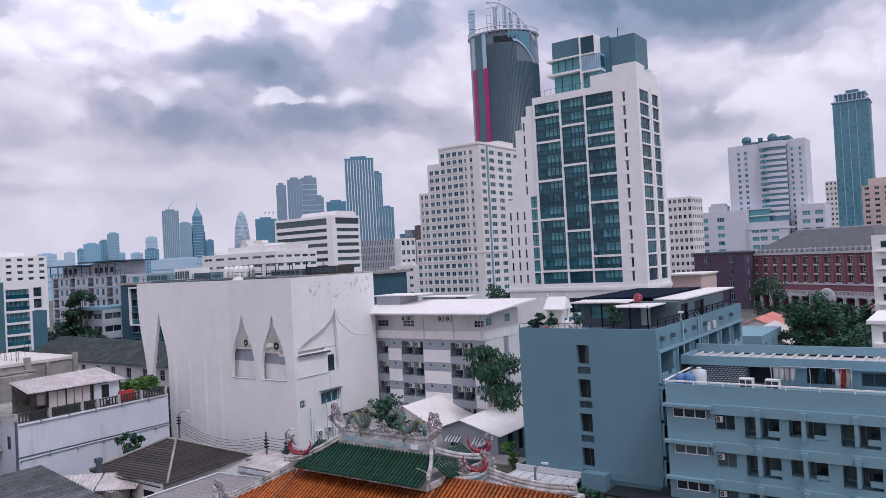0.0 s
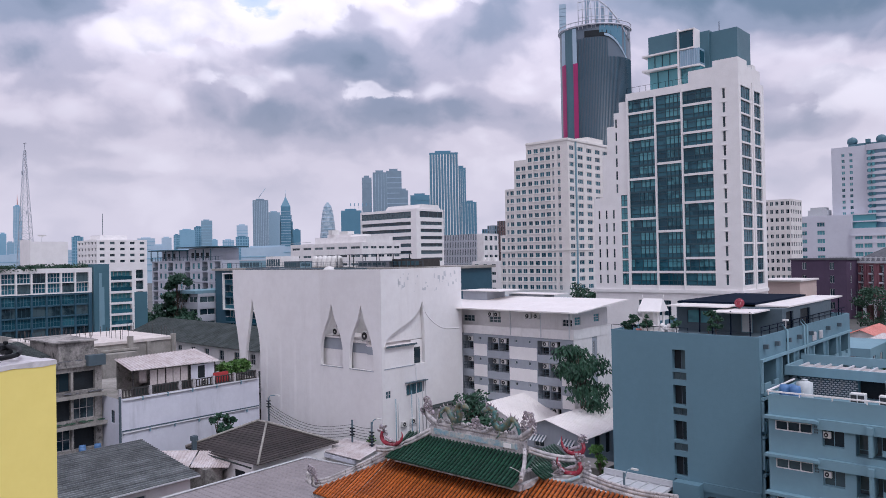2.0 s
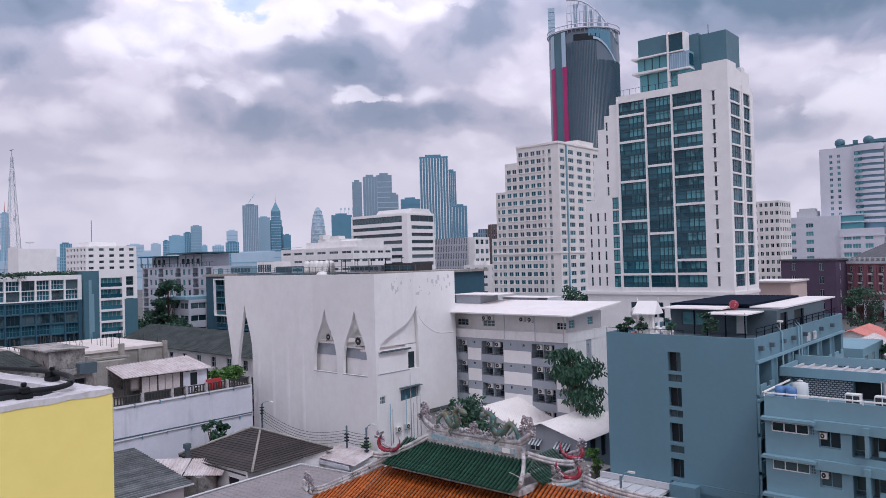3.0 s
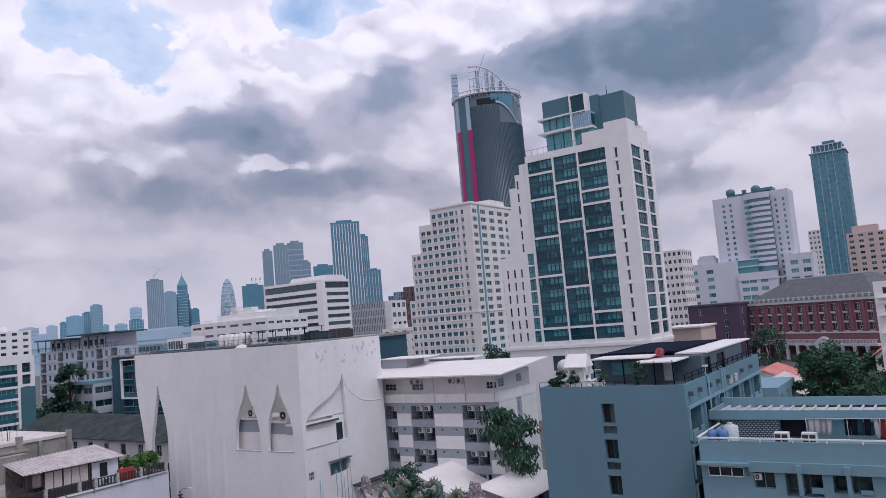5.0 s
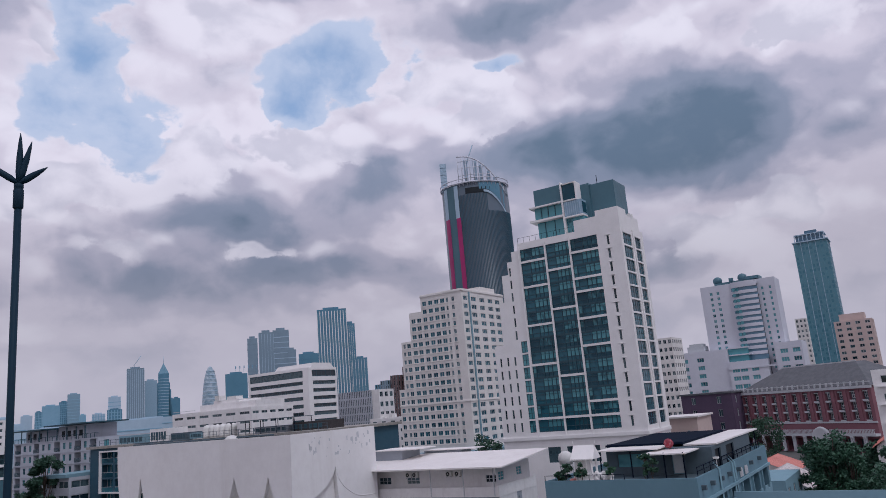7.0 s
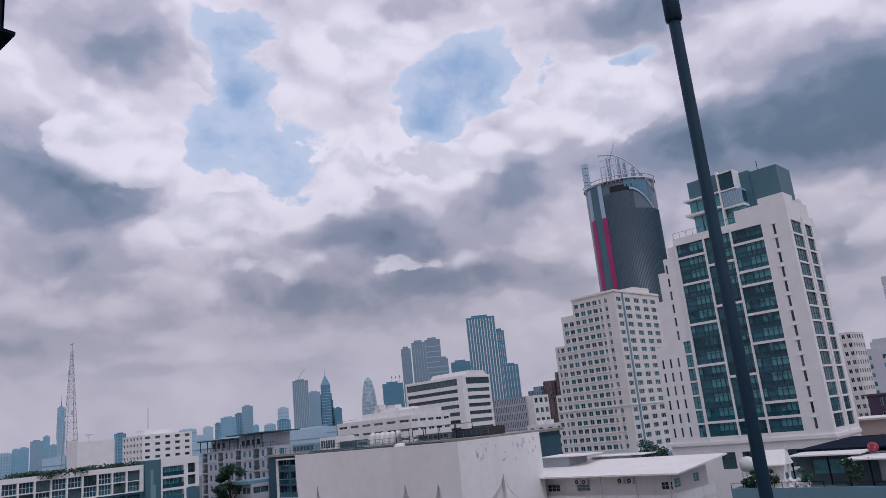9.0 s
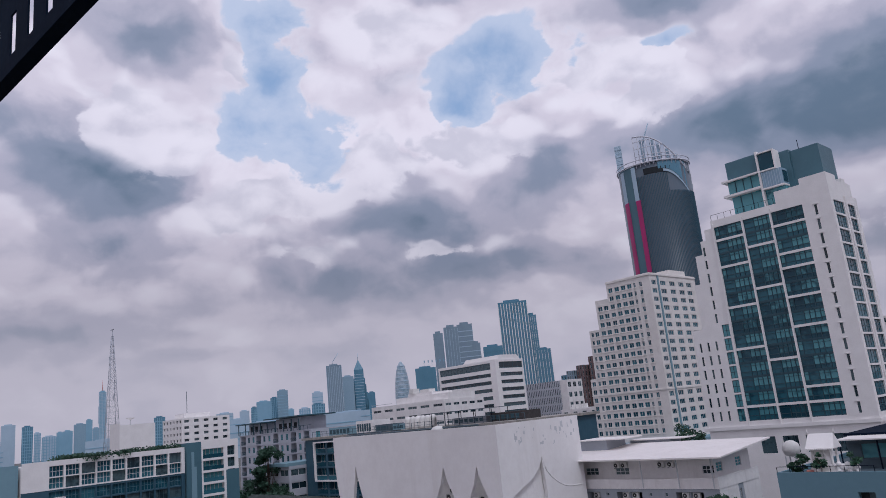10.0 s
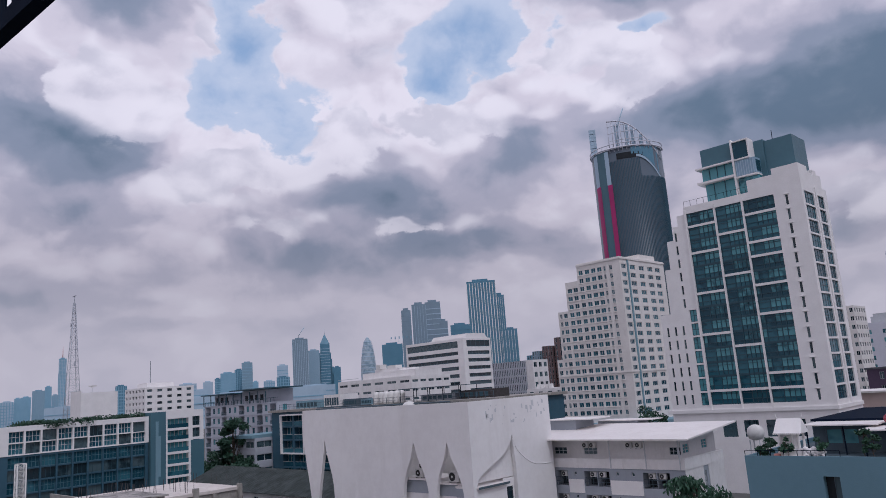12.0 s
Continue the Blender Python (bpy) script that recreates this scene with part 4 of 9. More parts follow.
# ---- pale grey apartment block with bays ----
def bay_block():
    X0, Y0, W, D = -19.7, 56.4, 26.0, 10.6
    g = thing("bay_apartment_block", X0, Y0, 0, "pale blue-grey apartment block with recessed balconies and roof laundry", "building")
    holes, strip, single = [], [], []
    bays = (5.75, 8.75, 12.0, 15.2, 18.4, 21.6)
    for k in range(4):
        z = 10.05 - 2.78 * k
        strip.append((0.45, 3.0, z + 0.82, z + 1.55, 0.15))
        single.append((3.65, 5.05, z + 0.1, z + 1.3, 0.35))
        for i, a in enumerate(bays):
            holes.append((a, a + 2.35, z - 0.3 + (0.35 if i == 1 else 0.0), z + 1.3, 1.1))
    bm = bmesh.new()
    # balcony backs darker than the walls: recess shade put into the colour
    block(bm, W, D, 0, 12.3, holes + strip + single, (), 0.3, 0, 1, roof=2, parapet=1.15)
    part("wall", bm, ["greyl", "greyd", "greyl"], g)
    put_windows(g, (0, 0), *SOUTH, strip, 0.08, 3, 1, 0.07, "clean", "glass")
    put_windows(g, (0, 0), *SOUTH, single, 0.15, 2, 1, 0.05, "greyl", "glass")
    hood = mesh_of("hood", boxes((-0.15, 3.55, -0.55, 0, 0, 0.16), (-0.15, 3.55, -0.55, -0.45, -0.05, 0.0)), "greyl")
    ledge = mesh_of("sunshade", boxes((3.4, 26.0, -0.28, 0, -0.28, 0.42)), "greyl")
    pier = mesh_of("bay_pier", boxes((-0.12, 0.12, -0.5, 1.05, 0, 1.5), (-0.2, 0.2, -0.55, 0.0, 1.5, 2.0)), "greyl")
    low = mesh_of("balcony_step", boxes((0, 0.8, -0.02, 0.1, 0, 0.4)), "greyl")
    bdoor = window_mesh(0.95, 1.25, 1, 1, 0.06, "greyl", "glass")
    vent = bmesh.new()
    for i in range(2):
        for j in range(3):
            box(vent, i * 0.16, i * 0.16 + 0.1, -0.03, 0, j * 0.2, j * 0.2 + 0.13)
    vent = mesh_of("vent_block", vent, "greyd")
    for k in range(4):
        z = 10.05 - 2.78 * k
        again("hood", hood, g, 0, 0, z + 1.75)
        again("sunshade", ledge, g, 0, 0, z + 1.6)
        again("vent_block", vent, g, 3.12, 0, z + 0.95)
        for a in bays:
            again("bay_pier", pier, g, a + 1.0, 0, z - 0.1)
            again("balcony_door", bdoor, g, a + 0.45, 1.05, z - 0.03)
            again("balcony_door", bdoor, g, a + 1.85, 1.05, z - 0.03)
            again("balcony_step", low, g, a + 1.6, 0.02, z - 0.05)
        air_con(X0 + 3.95, Y0 + 0.2, z + 0.7, 0, "white outdoor air conditioner beside a bedroom window").scale = (0.6, 0.7, 0.75)
    part("roof_rail", boxes((-0.05, W, -0.06, 0.06, 13.62, 13.72), (-0.1, 0.02, -0.06, 6.5, 13.62, 13.72), *[(i * 2.16, i * 2.16 + 0.08, -0.04, 0.04, 13.4, 13.62) for i in range(13)]), "clean", g, "white painted roof rail")
    # roof house with a long ribbed canopy
    wins = [(9.7, 11.4, 12.65, 13.65), (12.6, 14.3, 12.65, 13.65), (14.5, 16.2, 12.65, 13.65), (17.5, 19.2, 12.65, 13.65)]
    gap = [(4.3, 6.3, 12.35, 13.85, 0.8)]
    bm = bmesh.new()
    block(bm, W, 3.0, 12.3, 13.95, wins + gap, (), 0.12, 0, 1, y=7.6)
    part("roof_house", bm, ["greyl", "dark"], g)
    put_windows(g, (0, 7.6), *SOUTH, wins, 0.12, 2, 1, 0.06, "greyd", "glass")
    part("roof_fascia", boxes((-0.9, W, 6.9, 7.1, 13.9, 14.65), (-0.9, -0.7, 7.1, 11.4, 13.9, 14.65), (-0.9, W, 11.3, 11.5, 14.4, 15.1)), "greyl", g)
    part("roof_panel", boxes((-0.7, W, 7.1, 11.3, 14.2, 14.26)), "corr", g, "pinkish translucent roof sheet")
    rib = mesh_of("rib", boxes((0, 0.12, 7.1, 11.3, 0, 0.16)), "trim")
    for i in range(30):
        again("rib", rib, g, -0.3 + i * 0.86, 0, 14.3)
    screen = boxes((0, 4.2, 0.05, 0.1, 0, 1.5, 1))
    for i in range(14):
        for j in range(9):
            x = i * 0.3 + (0.15 if j % 2 else 0)
            box(screen, x, x + 0.2, 0, 0.048, j * 0.165, j * 0.165 + 0.07)
    part("block_screen", screen, ["trim", "greyd"], g).matrix_basis = pose(0.1, 7.4, 12.35)
    return X0, Y0


bay_block()
tank = thing("water_tank", -18.5, 61.2, 12.3, "grey-white upright plastic roof tank", "water tank")
part("tank_body", lathe(bmesh.new(), [(0.6, 0), (0.62, 0.5), (0.6, 0.55), (0.62, 1.0), (0.6, 1.05), (0.6, 1.45), (0.2, 1.6)]), "plastic", tank)
part("lid", lathe(bmesh.new(), [(0.22, 1.6), (0.22, 1.7), (0.05, 1.72)]), "plastic", tank)
drum = None
for i, (x, y) in enumerate(((-19.2, 58.6), (-18.75, 58.9), (-18.35, 58.5))):
    if drum is None:
        drum = tagged(part("plastic_drum", lathe(bmesh.new(), [(0.33, 0), (0.37, 0.15), (0.35, 0.7), (0.37, 1.25), (0.33, 1.55), (0.12, 1.6)]), "blue_tank", None), "blue plastic drum on the roof terrace", "drum", "roof drums")
        drum.matrix_basis = pose(x, y, 12.3)
    else:
        copy_thing(drum, pose(x, y, 12.3))
for x in (-14.6, -12.7):
    cond = thing("cooling_unit", x, 60.4, 12.3, "white twin-fan cooling unit on the roof terrace", "air conditioner", group="roof cooling units")
    part("casing", boxes((-0.5, 0.5, -0.35, 0.35, 0.25, 1.15)), "acw", cond)
    part("foot", boxes((-0.45, -0.35, -0.3, 0.3, 0, 0.25), (0.35, 0.45, -0.3, 0.3, 0, 0.25)), "steel", cond)
    part("grille", boxes((-0.44, -0.04, -0.37, -0.352, 0.35, 1.05), (0.04, 0.44, -0.37, -0.352, 0.35, 1.05)), "fan", cond)
rack = thing("clothes_rack", -13.0, 61.2, 12.3, "thin steel clothes drying rack on the roof terrace", "clothes rack")
part("rail", tube(bmesh.new(), [(0, 0, 2.05), (5.6, 0, 2.05)], 0.025, 6), "alu", rack)
for x in (0.05, 2.8, 5.55):
    part("rack_post", tube(bmesh.new(), [(x, 0, 0), (x, 0, 2.05)], 0.025, 6), "alu", rack)
for x, m in ((-12.8, "acw"), (-12.4, "acw"), (-12.0, "cloth"), (-11.6, "acw"), (-10.4, "dark"), (-10.0, "dark"), (-9.6, "navy"), (-9.1, "dark"), (-8.5, "acw"), (-8.2, "redc"), (-7.9, "cloth")):
    bm = bmesh.new()
    n, low = 5, 0.3 if x < -8.6 else 0.36
    rows = [[bm.verts.new((i * 0.11 * (1 - 0.05 * j), 0.08 * math.sin(i * 1.9 + j * 0.5 + x), 14.35 - j * low)) for i in range(n)] for j in range(5)]
    for r, s in zip(rows, rows[1:]):
        for i in range(n - 1):
            bm.faces.new((r[i], s[i], s[i + 1], r[i + 1])).smooth = True
    bmesh.ops.solidify(bm, geom=bm.faces[:], thickness=0.015)
    ob = part("hanging_garment", bm, m, None)
    ob.matrix_basis = pose(x, 61.2, 0.0)
    tagged(ob, "garment drying on a line on the roof terrace", "laundry", "roof laundry")


# ---- white residential tower with teal glass bays ----
def glass_tower():
    X0, X1, Y0, Y1 = -87.4, -53.7, 147.0, 161.6
    t = thing("glass_bay_tower", X0, Y0, 0, "white residential tower with tall teal glass bays and glazed penthouse", "building")
    w, d, F, P = X1 - X0, Y1 - Y0, 17.2, 2.875
    bays = [(9.83, 15.9), (16.25, 21.8), (22.15, 28.35)]
    rows = [(a, b, F + P * k, F + P * (k + 1), 0.4) for a, b in bays for k in range(14)]
    tall = [(a, b, F, F + 14 * P, 0.4) for a, b in bays]
    side = [(7.65, 9.2, F + P * k, F + P * k + 2.5, 0.3) for k in range(7)]
    slits = [(a, a + 0.45, F + P * k + 0.3, F + P * k + 2.2, 0.2) for a in (2.0, 3.8, 5.6) for k in range(6)]
    high = [(6.6, 7.05, F + P * k + 0.2, F + P * k + 2.1, 0.2) for k in range(7, 13)]
    slim = [(30.5, 31.0, F + P * k + 0.2, F + P * k + 2.2, 0.2) for k in range(14)]
    base = [(2.6 + 4.4 * i, 5.6 + 4.4 * i, 10.8, 14.0, 0.3) for i in range(7)]
    # body: full height in the middle, stepped down towards the west
    bm = bmesh.new()

    def cut(holes, a0, a1, z0, z1):
        return [(h[0] - a0, h[1] - a0, *h[2:]) for h in holes if h[0] >= a0 and h[1] <= a1 and h[2] >= z0 and h[3] <= z1]

    allh = tall + side + slits + high + slim + base
    easth = [(a, b, F + P * k + 0.1, F + P * k + 2.6, 0.3) for a, b in ((1.2, 6.6), (8.6, 12.6)) for k in range(14)]
    for a0, a1, z0, z1 in ((0.9, 3.3, 0, 36.6), (3.3, 4.6, 0, 46.2), (4.6, 6.3, 0, 52.3), (6.3, 7.6, 0, 55.2), (7.6, 9.3, 0, 57.4)):
        facade(bm, (a0, 0), (1, 0), (0, -1), a1 - a0, z0, z1, cut(allh, a0, a1, z0, z1), 0.2, 0, 1)
        facade(bm, (a0, 0), (0, 1), (-1, 0), d, z0, z1, (), 0.2)
        v = [bm.verts.new(p) for p in ((a0, 0, z1), (a1, 0, z1), (a1, d, z1), (a0, d, z1))]
        bm.faces.new(v)
    facade(bm, (9.3, 0), (1, 0), (0, -1), w - 9.3, 0, 59.0, cut(allh, 9.3, w, 0, 60), 0.2, 0, 1)
    facade(bm, (w, 0), (0, 1), (1, 0), d, 0, 59.0, easth, 0.3, 0, 1)
    facade(bm, (9.3, 0), (0, 1), (-1, 0), d, 0, 59.0, (), 0.2)
    v = [bm.verts.new(p) for p in ((9.3, 0, 59.0), (w, 0, 59.0), (w, d, 59.0), (9.3, d, 59.0))]
    bm.faces.new(v)
    box(bm, 23.5, w - 0.02, 0.01, 8.0, 59.0, 61.4)
    box(bm, 28.6, w - 0.03, 0.02, 5.0, 61.4, 62.6)
    box(bm, w - 4, w - 0.01, 8.0, 12.5, 59.0, 61.6)
    part("wall", bm, ["clean", "dark"], t)
    storey = {}
    for k, (a, b, z0, z1, _) in enumerate(rows):
        key = (round(b - a, 2), (k + k // 3) % 2)
        if key not in storey:
            bw = b - a
            cuts = [0.12, 0.36 * bw, 0.385 * bw, 0.53 * bw, 0.55 * bw, 0.69 * bw, 0.71 * bw, 0.85 * bw, 0.875 * bw, bw - 0.1]
            if k % 2:
                cuts = [0.12, 0.13 * bw, 0.155 * bw, 0.44 * bw, 0.46 * bw, 0.60 * bw, 0.62 * bw, 0.76 * bw, 0.785 * bw, bw - 0.1]
            panes = [(p, q, z, v) for p, q in zip(cuts[::2], cuts[1::2]) for z, v in ((0.20, 0.92), (1.04, 2.1), (2.17, 2.6))]
            bm = facade(bmesh.new(), (0, 0), (1, 0), (0, -1), bw, 0, z1 - z0, panes, 0.12, 0, 1)
            for f in bm.faces:
                m = f.calc_center_median()
                if f.material_index == 1:
                    wide = abs(m.x - bw * (0.3 if k % 2 else 0.18)) < bw * 0.1
                    f.material_index = 2 if m.z < 1.0 or wide else 1
            storey[key] = mesh_of("window", bm, ["dframe", "glass_teal", "glass_bay"])
        again("window", storey[key], t, a, 0.18, z0)
    put_windows(t, (0, 0), *SOUTH, side, 0.3, 2, 2, 0.1, "dframe", "glass_teal")
    put_windows(t, (0, 0), *SOUTH, slits + high + slim, 0.2, 1, 1, 0.06, "dframe", "glass")
    put_windows(t, (0, 0), *SOUTH, base, 0.3, 4, 2, 0.08, "dframe", "glass")
    put_windows(t, (w, 0), *EAST, easth, 0.3, 4, 2, 0.1, "dframe", "glass_bay")
    bar = mesh_of("bay_bar", boxes((0, 6.2, -0.12, 0.1, -0.25, 0.25)), "clean")
    for (a, b), floors in zip(bays, ((13, 11, 8, 5, 1), (12, 9, 4, 1), (13, 11, 10, 8, 6, 2, 1))):
        for k in floors:
            ob = again("bay_bar", bar, t, a, 0, F + P * k - 0.08)
            ob.scale = ((b - a) / 6.2, 1, 1)
    part("belt", boxes((0.0, w + 0.25, -0.3, 0, 15.6, 16.3), (w, w + 0.25, 0, d, 15.6, 16.3)), "clean", t)
    part("pier", boxes((9.4, 9.8, -0.25, 0, 16.3, 58.2), (15.92, 16.23, -0.25, 0, 16.3, 58.2), (21.82, 22.13, -0.25, 0, 16.3, 58.2), (w - 0.02, w + 0.25, 7.2, 8.0, 16.3, 58.5)), "clean", t)
    sill = mesh_of("sill", boxes((0, 1.1, -0.15, 0, 0, 0.1)), "clean")
    for k in range(14):
        again("sill", sill, t, 30.2, 0, F + P * k + 2.3)
    part("roof_rail", boxes((9.5, 23.0, 0.1, 0.14, 60.2, 60.25), *[(9.5 + i * 1.5, 9.56 + i * 1.5, 0.1, 0.14, 59.0, 60.2) for i in range(10)]), "steel", t)
    # penthouse of stacked glass boxes
    part("penthouse_block", boxes((13.7, 20.55, 2.5, 10, 66.95, 71.0), (26.3, 31.9, 5.0, 12.5, 59.0, 70.0), (21.0, 26.3, 4.6, 11.0, 59.0, 70.4)), "slateblue", t)
    part("penthouse_glass", boxes((13.8, 20.5, 2.8, 10, 59.0, 63.3), (13.6, 20.5, 2.3, 10, 63.85, 66.6), (21.0, 25.2, 2.6, 4.6, 59.0, 62.8)), "glass_teal", t)
    part("penthouse_mullion", boxes(*[(a, a + 0.12, 2.15, 2.3, 63.85, 66.6) for a in (15.2, 16.9, 18.6)], *[(a, a + 0.12, 2.65, 2.8, 59.0, 63.3) for a in (15.6, 18.0)]), "dframe", t)
    part("penthouse_screen", boxes((21.0, 25.2, 1.9, 4.6, 63.2, 66.5)), "glass_pale", t)
    part("screen_fin", boxes(*[(21.2 + i * 0.5, 21.3 + i * 0.5, 1.75, 1.9, 63.2, 66.5) for i in range(8)]), "tower_pale", t)
    part("screen_window", boxes((25.2, 25.3, 2.2, 4.2, 63.6, 66.0)), "glass_bay", t)
    part("penthouse_slab", boxes((12.6, 20.6, 1.4, 10.2, 63.35, 63.8), (12.6, 20.6, 1.4, 10.2, 66.6, 66.95), (20.6, 20.95, 1.6, 4.6, 59.0, 71.2), (20.95, 24.3, 1.7, 4.6, 70.5, 70.8), (20.95, 24.3, 1.7, 4.6, 66.6, 66.9), (24.05, 24.3, 1.7, 4.6, 66.9, 70.5), (20.95, 25.3, 1.75, 4.6, 62.85, 63.15)), "clean", t)
    part("penthouse_window", boxes((21.0, 24.0, 1.95, 4.55, 66.95, 70.45)), "glass_bay", t)
    part("parapet_step", boxes((w - 3.0, w - 0.02, 8.0, 10.0, 61.6, 62.4)), "clean", t)
    part("mast", tube(bmesh.new(), [(27.5, 7, 69), (27.5, 7, 72.5)], 0.07, 6), "steel", t)


glass_tower()


# ---- stepped cream apartment tower ----
def stepped_tower():
    X0, X1, Y0, Y1, P = -153.6, -126.3, 200.0, 228.0, 2.62
    t = thing("stepped_apartment_tower", X0, Y0, 0, "cream-white stepped apartment tower with rows of small windows", "building")
    w, d = X1 - X0, Y1 - Y0
    steps = [(0.0, 2.2, 31.0), (2.2, 6.2, 46.5), (6.2, 11.2, 55.8), (11.2, w, 61.2)]
    cols = [0.5, 2.9, 4.4, 6.9, 9.2, 11.8, 14.2, 16.6, 18.9, 21.3, 23.4]
    wid = [1.4, 0.9, 1.5, 1.7, 1.7, 1.6, 1.7, 1.7, 1.7, 0.8, 1.0]
    holes = [(a, a + v, 12.9 + P * k, 14.35 + P * k) for a, v in zip(cols, wid) for k in range(18)]
    eh = [(a, a + v, 12.9 + P * k, 14.35 + P * k) for a, v in ((1.0, 2.6), (6.0, 3.2), (11.5, 3.2), (17.0, 3.2), (22.0, 3.2)) for k in range(18)]
    bm = bmesh.new()
    used = []
    for a0, a1, z1 in steps:
        sub = [h for h in holes if h[0] >= a0 and h[1] <= a1 and h[3] < z1 - 0.5]
        used += sub
        facade(bm, (a0, 0), (1, 0), (0, -1), a1 - a0, 0, z1, [(h[0] - a0, h[1] - a0, h[2], h[3]) for h in sub], 0.22, 0, 1)
        facade(bm, (a0, 0), (0, 1), (-1, 0), d, 0, z1, (), 0.2)
        v = [bm.verts.new(p) for p in ((a0, 0, z1), (a1, 0, z1), (a1, d, z1), (a0, d, z1))]
        bm.faces.new(v)
    eu = [h for h in eh if h[3] < 60.6]
    facade(bm, (w, 0), (0, 1), (1, 0), d, 0, 61.2, eu, 0.22, 0, 1)
    part("wall", bm, ["cream", "dark"], t)
    put_windows(t, (0, 0), *SOUTH, used, 0.22, 2, 1, 0.09, "alu", "glass_bay")
    put_windows(t, (w, 0), *EAST, eu, 0.22, 3, 1, 0.12, "alu", "glass_bay")
    sill = mesh_of("window_sill", boxes((-0.1, 1.8, -0.18, 0, -0.28, -0.1)), "cream")
    for h in used:
        again("window_sill", sill, t, h[0], 0, h[2]).scale = ((h[1] - h[0] + 0.2) / 1.9, 1, 1)
    part("cornice", boxes((11.1, w + 0.25, -0.25, 0, 60.4, 60.9), (w, w + 0.25, 0, d, 60.4, 60.9), (0, w + 0.2, -0.2, 0, 25.4, 25.8), (w, w + 0.2, 0, d, 25.4, 25.8)), "cream", t)
    part("downpipe", boxes((w + 0.0, w + 0.3, 4.2, 4.9, 10, 60.3)), "greyl", t)
    part("roof_house", boxes((w - 8, w - 1, 14, 24, 61.2, 63.0)), "cream", t)
    part("podium", boxes((-12.0, w + 6, -3.5, d, 0, 10.6)), "greyl", t)


stepped_tower()


# ---- twin-stripe tower with the glass crown ----
def crown_tower():
    cx, cy, R = -244.2, 424.0, 22.4
    t = thing("crown_tower", cx, cy, 0, "dark grey rounded skyscraper with magenta stripe and open steel crown", "skyscraper", rz=29.8)
    N = 72

    def ring(i, r=1.0):
        a = 2 * math.pi * i / N
        return R * r * math.cos(a), R * 0.86 * r * math.sin(a)

    def front(x, r=1.0):
        return -0.86 * r * math.sqrt(max(0.0, R * R - x * x))

    TOP = 168.0
    bm = bmesh.new()
    lo = [bm.verts.new((*ring(i), 0)) for i in range(N)]
    hi = [bm.verts.new((*ring(i), TOP)) for i in range(N)]
    for i in range(N):
        j = (i + 1) % N
        bm.faces.new((lo[i], lo[j], hi[j], hi[i])).smooth = True
    bm.faces.new(hi)
    part("shaft", bm, "shaft", t)
    bm = bmesh.new()
    for i in range(N * 2):
        x, y = ring(i / 2, 1.006)
        if y < 5 and x > -12:
            box(bm, x - 0.16, x + 0.16, y - 0.2, y + 0.2, 0, 160 if x < 8 else 148)
    part("rib", bm, "navy", t)

    def strip(name, x0, x1, z0, z1, m, r=1.03, low=0.0):
        """A strip of cladding on the curved front, from x0 to x1."""
        bm = bmesh.new()
        xs = [x0 + (x1 - x0) * k / 6 for k in range(7)]
        zz = z1 if callable(z1) else (lambda v: z1)
        z_ = z0 if callable(z0) else (lambda v: z0)
        rows = [[bm.verts.new((x, front(x, r), z_(x))) for x in xs], [bm.verts.new((x, front(x, r), zz(x))) for x in xs],
                [bm.verts.new((x, front(x, r) + 0.6, zz(x))) for x in xs], [bm.verts.new((x, front(x, r) + 0.6, z_(x))) for x in xs]]
        for p, q in zip(rows, rows[1:] + rows[:1]):
            for k in range(6):
                bm.faces.new((p[k], p[k + 1], q[k + 1], q[k]))
        for k in (0, 6):
            bm.faces.new([r_[k] for r_ in rows])
        bmesh.ops.recalc_face_normals(bm, faces=bm.faces[:])
        return part(name, bm, m, t)

    strip("blue_cladding", -22.39, -11.2, 0, 167.5, "slateblue", 1.02)
    strip("magenta_stripe", -20.9, -18.2, 0, 146, "magenta", 1.04)
    strip("magenta_stripe", -13.6, -10.7, 0, 145, "magenta", 1.04)
    strip("pale_stripe", -20.9, -18.6, 146, 167, "tower_pale", 1.04)
    strip("pale_stripe", -13.8, -11.2, 145, 167, "tower_pale", 1.04)
    strip("sky_lobby", -6.2, 10.2, 160.5, 164.5, "dark", 1.01)
    strip("upper_glazing", 3.0, 22.2, lambda x: 163 - 20 * max(0, (x - 6) / 16.4) ** 2, 167.6, "tower_blue", 1.012)

    def sweep(x):
        return 162.5 - 20 * max(0.0, (x - 6) / 16.4) ** 2

    strip("parapet_band", 6.0, 22.35, lambda x: sweep(x) - 1.6, sweep, "tower_pale", 1.03)
    # crown: posts and rings that fall away to one side in a bow
    def arc(x):
        return 187.0 - 0.15 * max(0.0, x + 10) - 24.0 * (max(0.0, x + 6) / 28.4) ** 2.1

    bm = bmesh.new()
    xs = [-9.8 + 32.1 * k / 24 for k in range(25)]
    tops = [(x, front(x), arc(x)) for x in xs] + [(22.4, 0.0, 152.0), (22.3, 3.0, 146.0)]
    tube(bm, tops, 0.45, 6)
    for x in xs[::2]:
        tube(bm, [(x, front(x), 166), (x, front(x), arc(x))], 0.28, 5)
    for k in (0.28, 0.55, 0.8):
        line = [(x, front(x), 168 + (187.0 - 168) * k) for x in xs if arc(x) > 168 + 19 * k]
        tube(bm, line, 0.22, 5)
    hoop = [(*ring(i, 1.03), 171.0) for i in range(34, 74)]
    tube(bm, hoop, 0.3, 5)
    tube(bm, [(x, y, 168.4) for x, y, z in hoop], 0.5, 5)
    for p in hoop[::2]:
        tube(bm, [(p[0], p[1], 167.5), p], 0.14, 4)
    part("crown", bm, "hotel", t, "open curved steel crown")
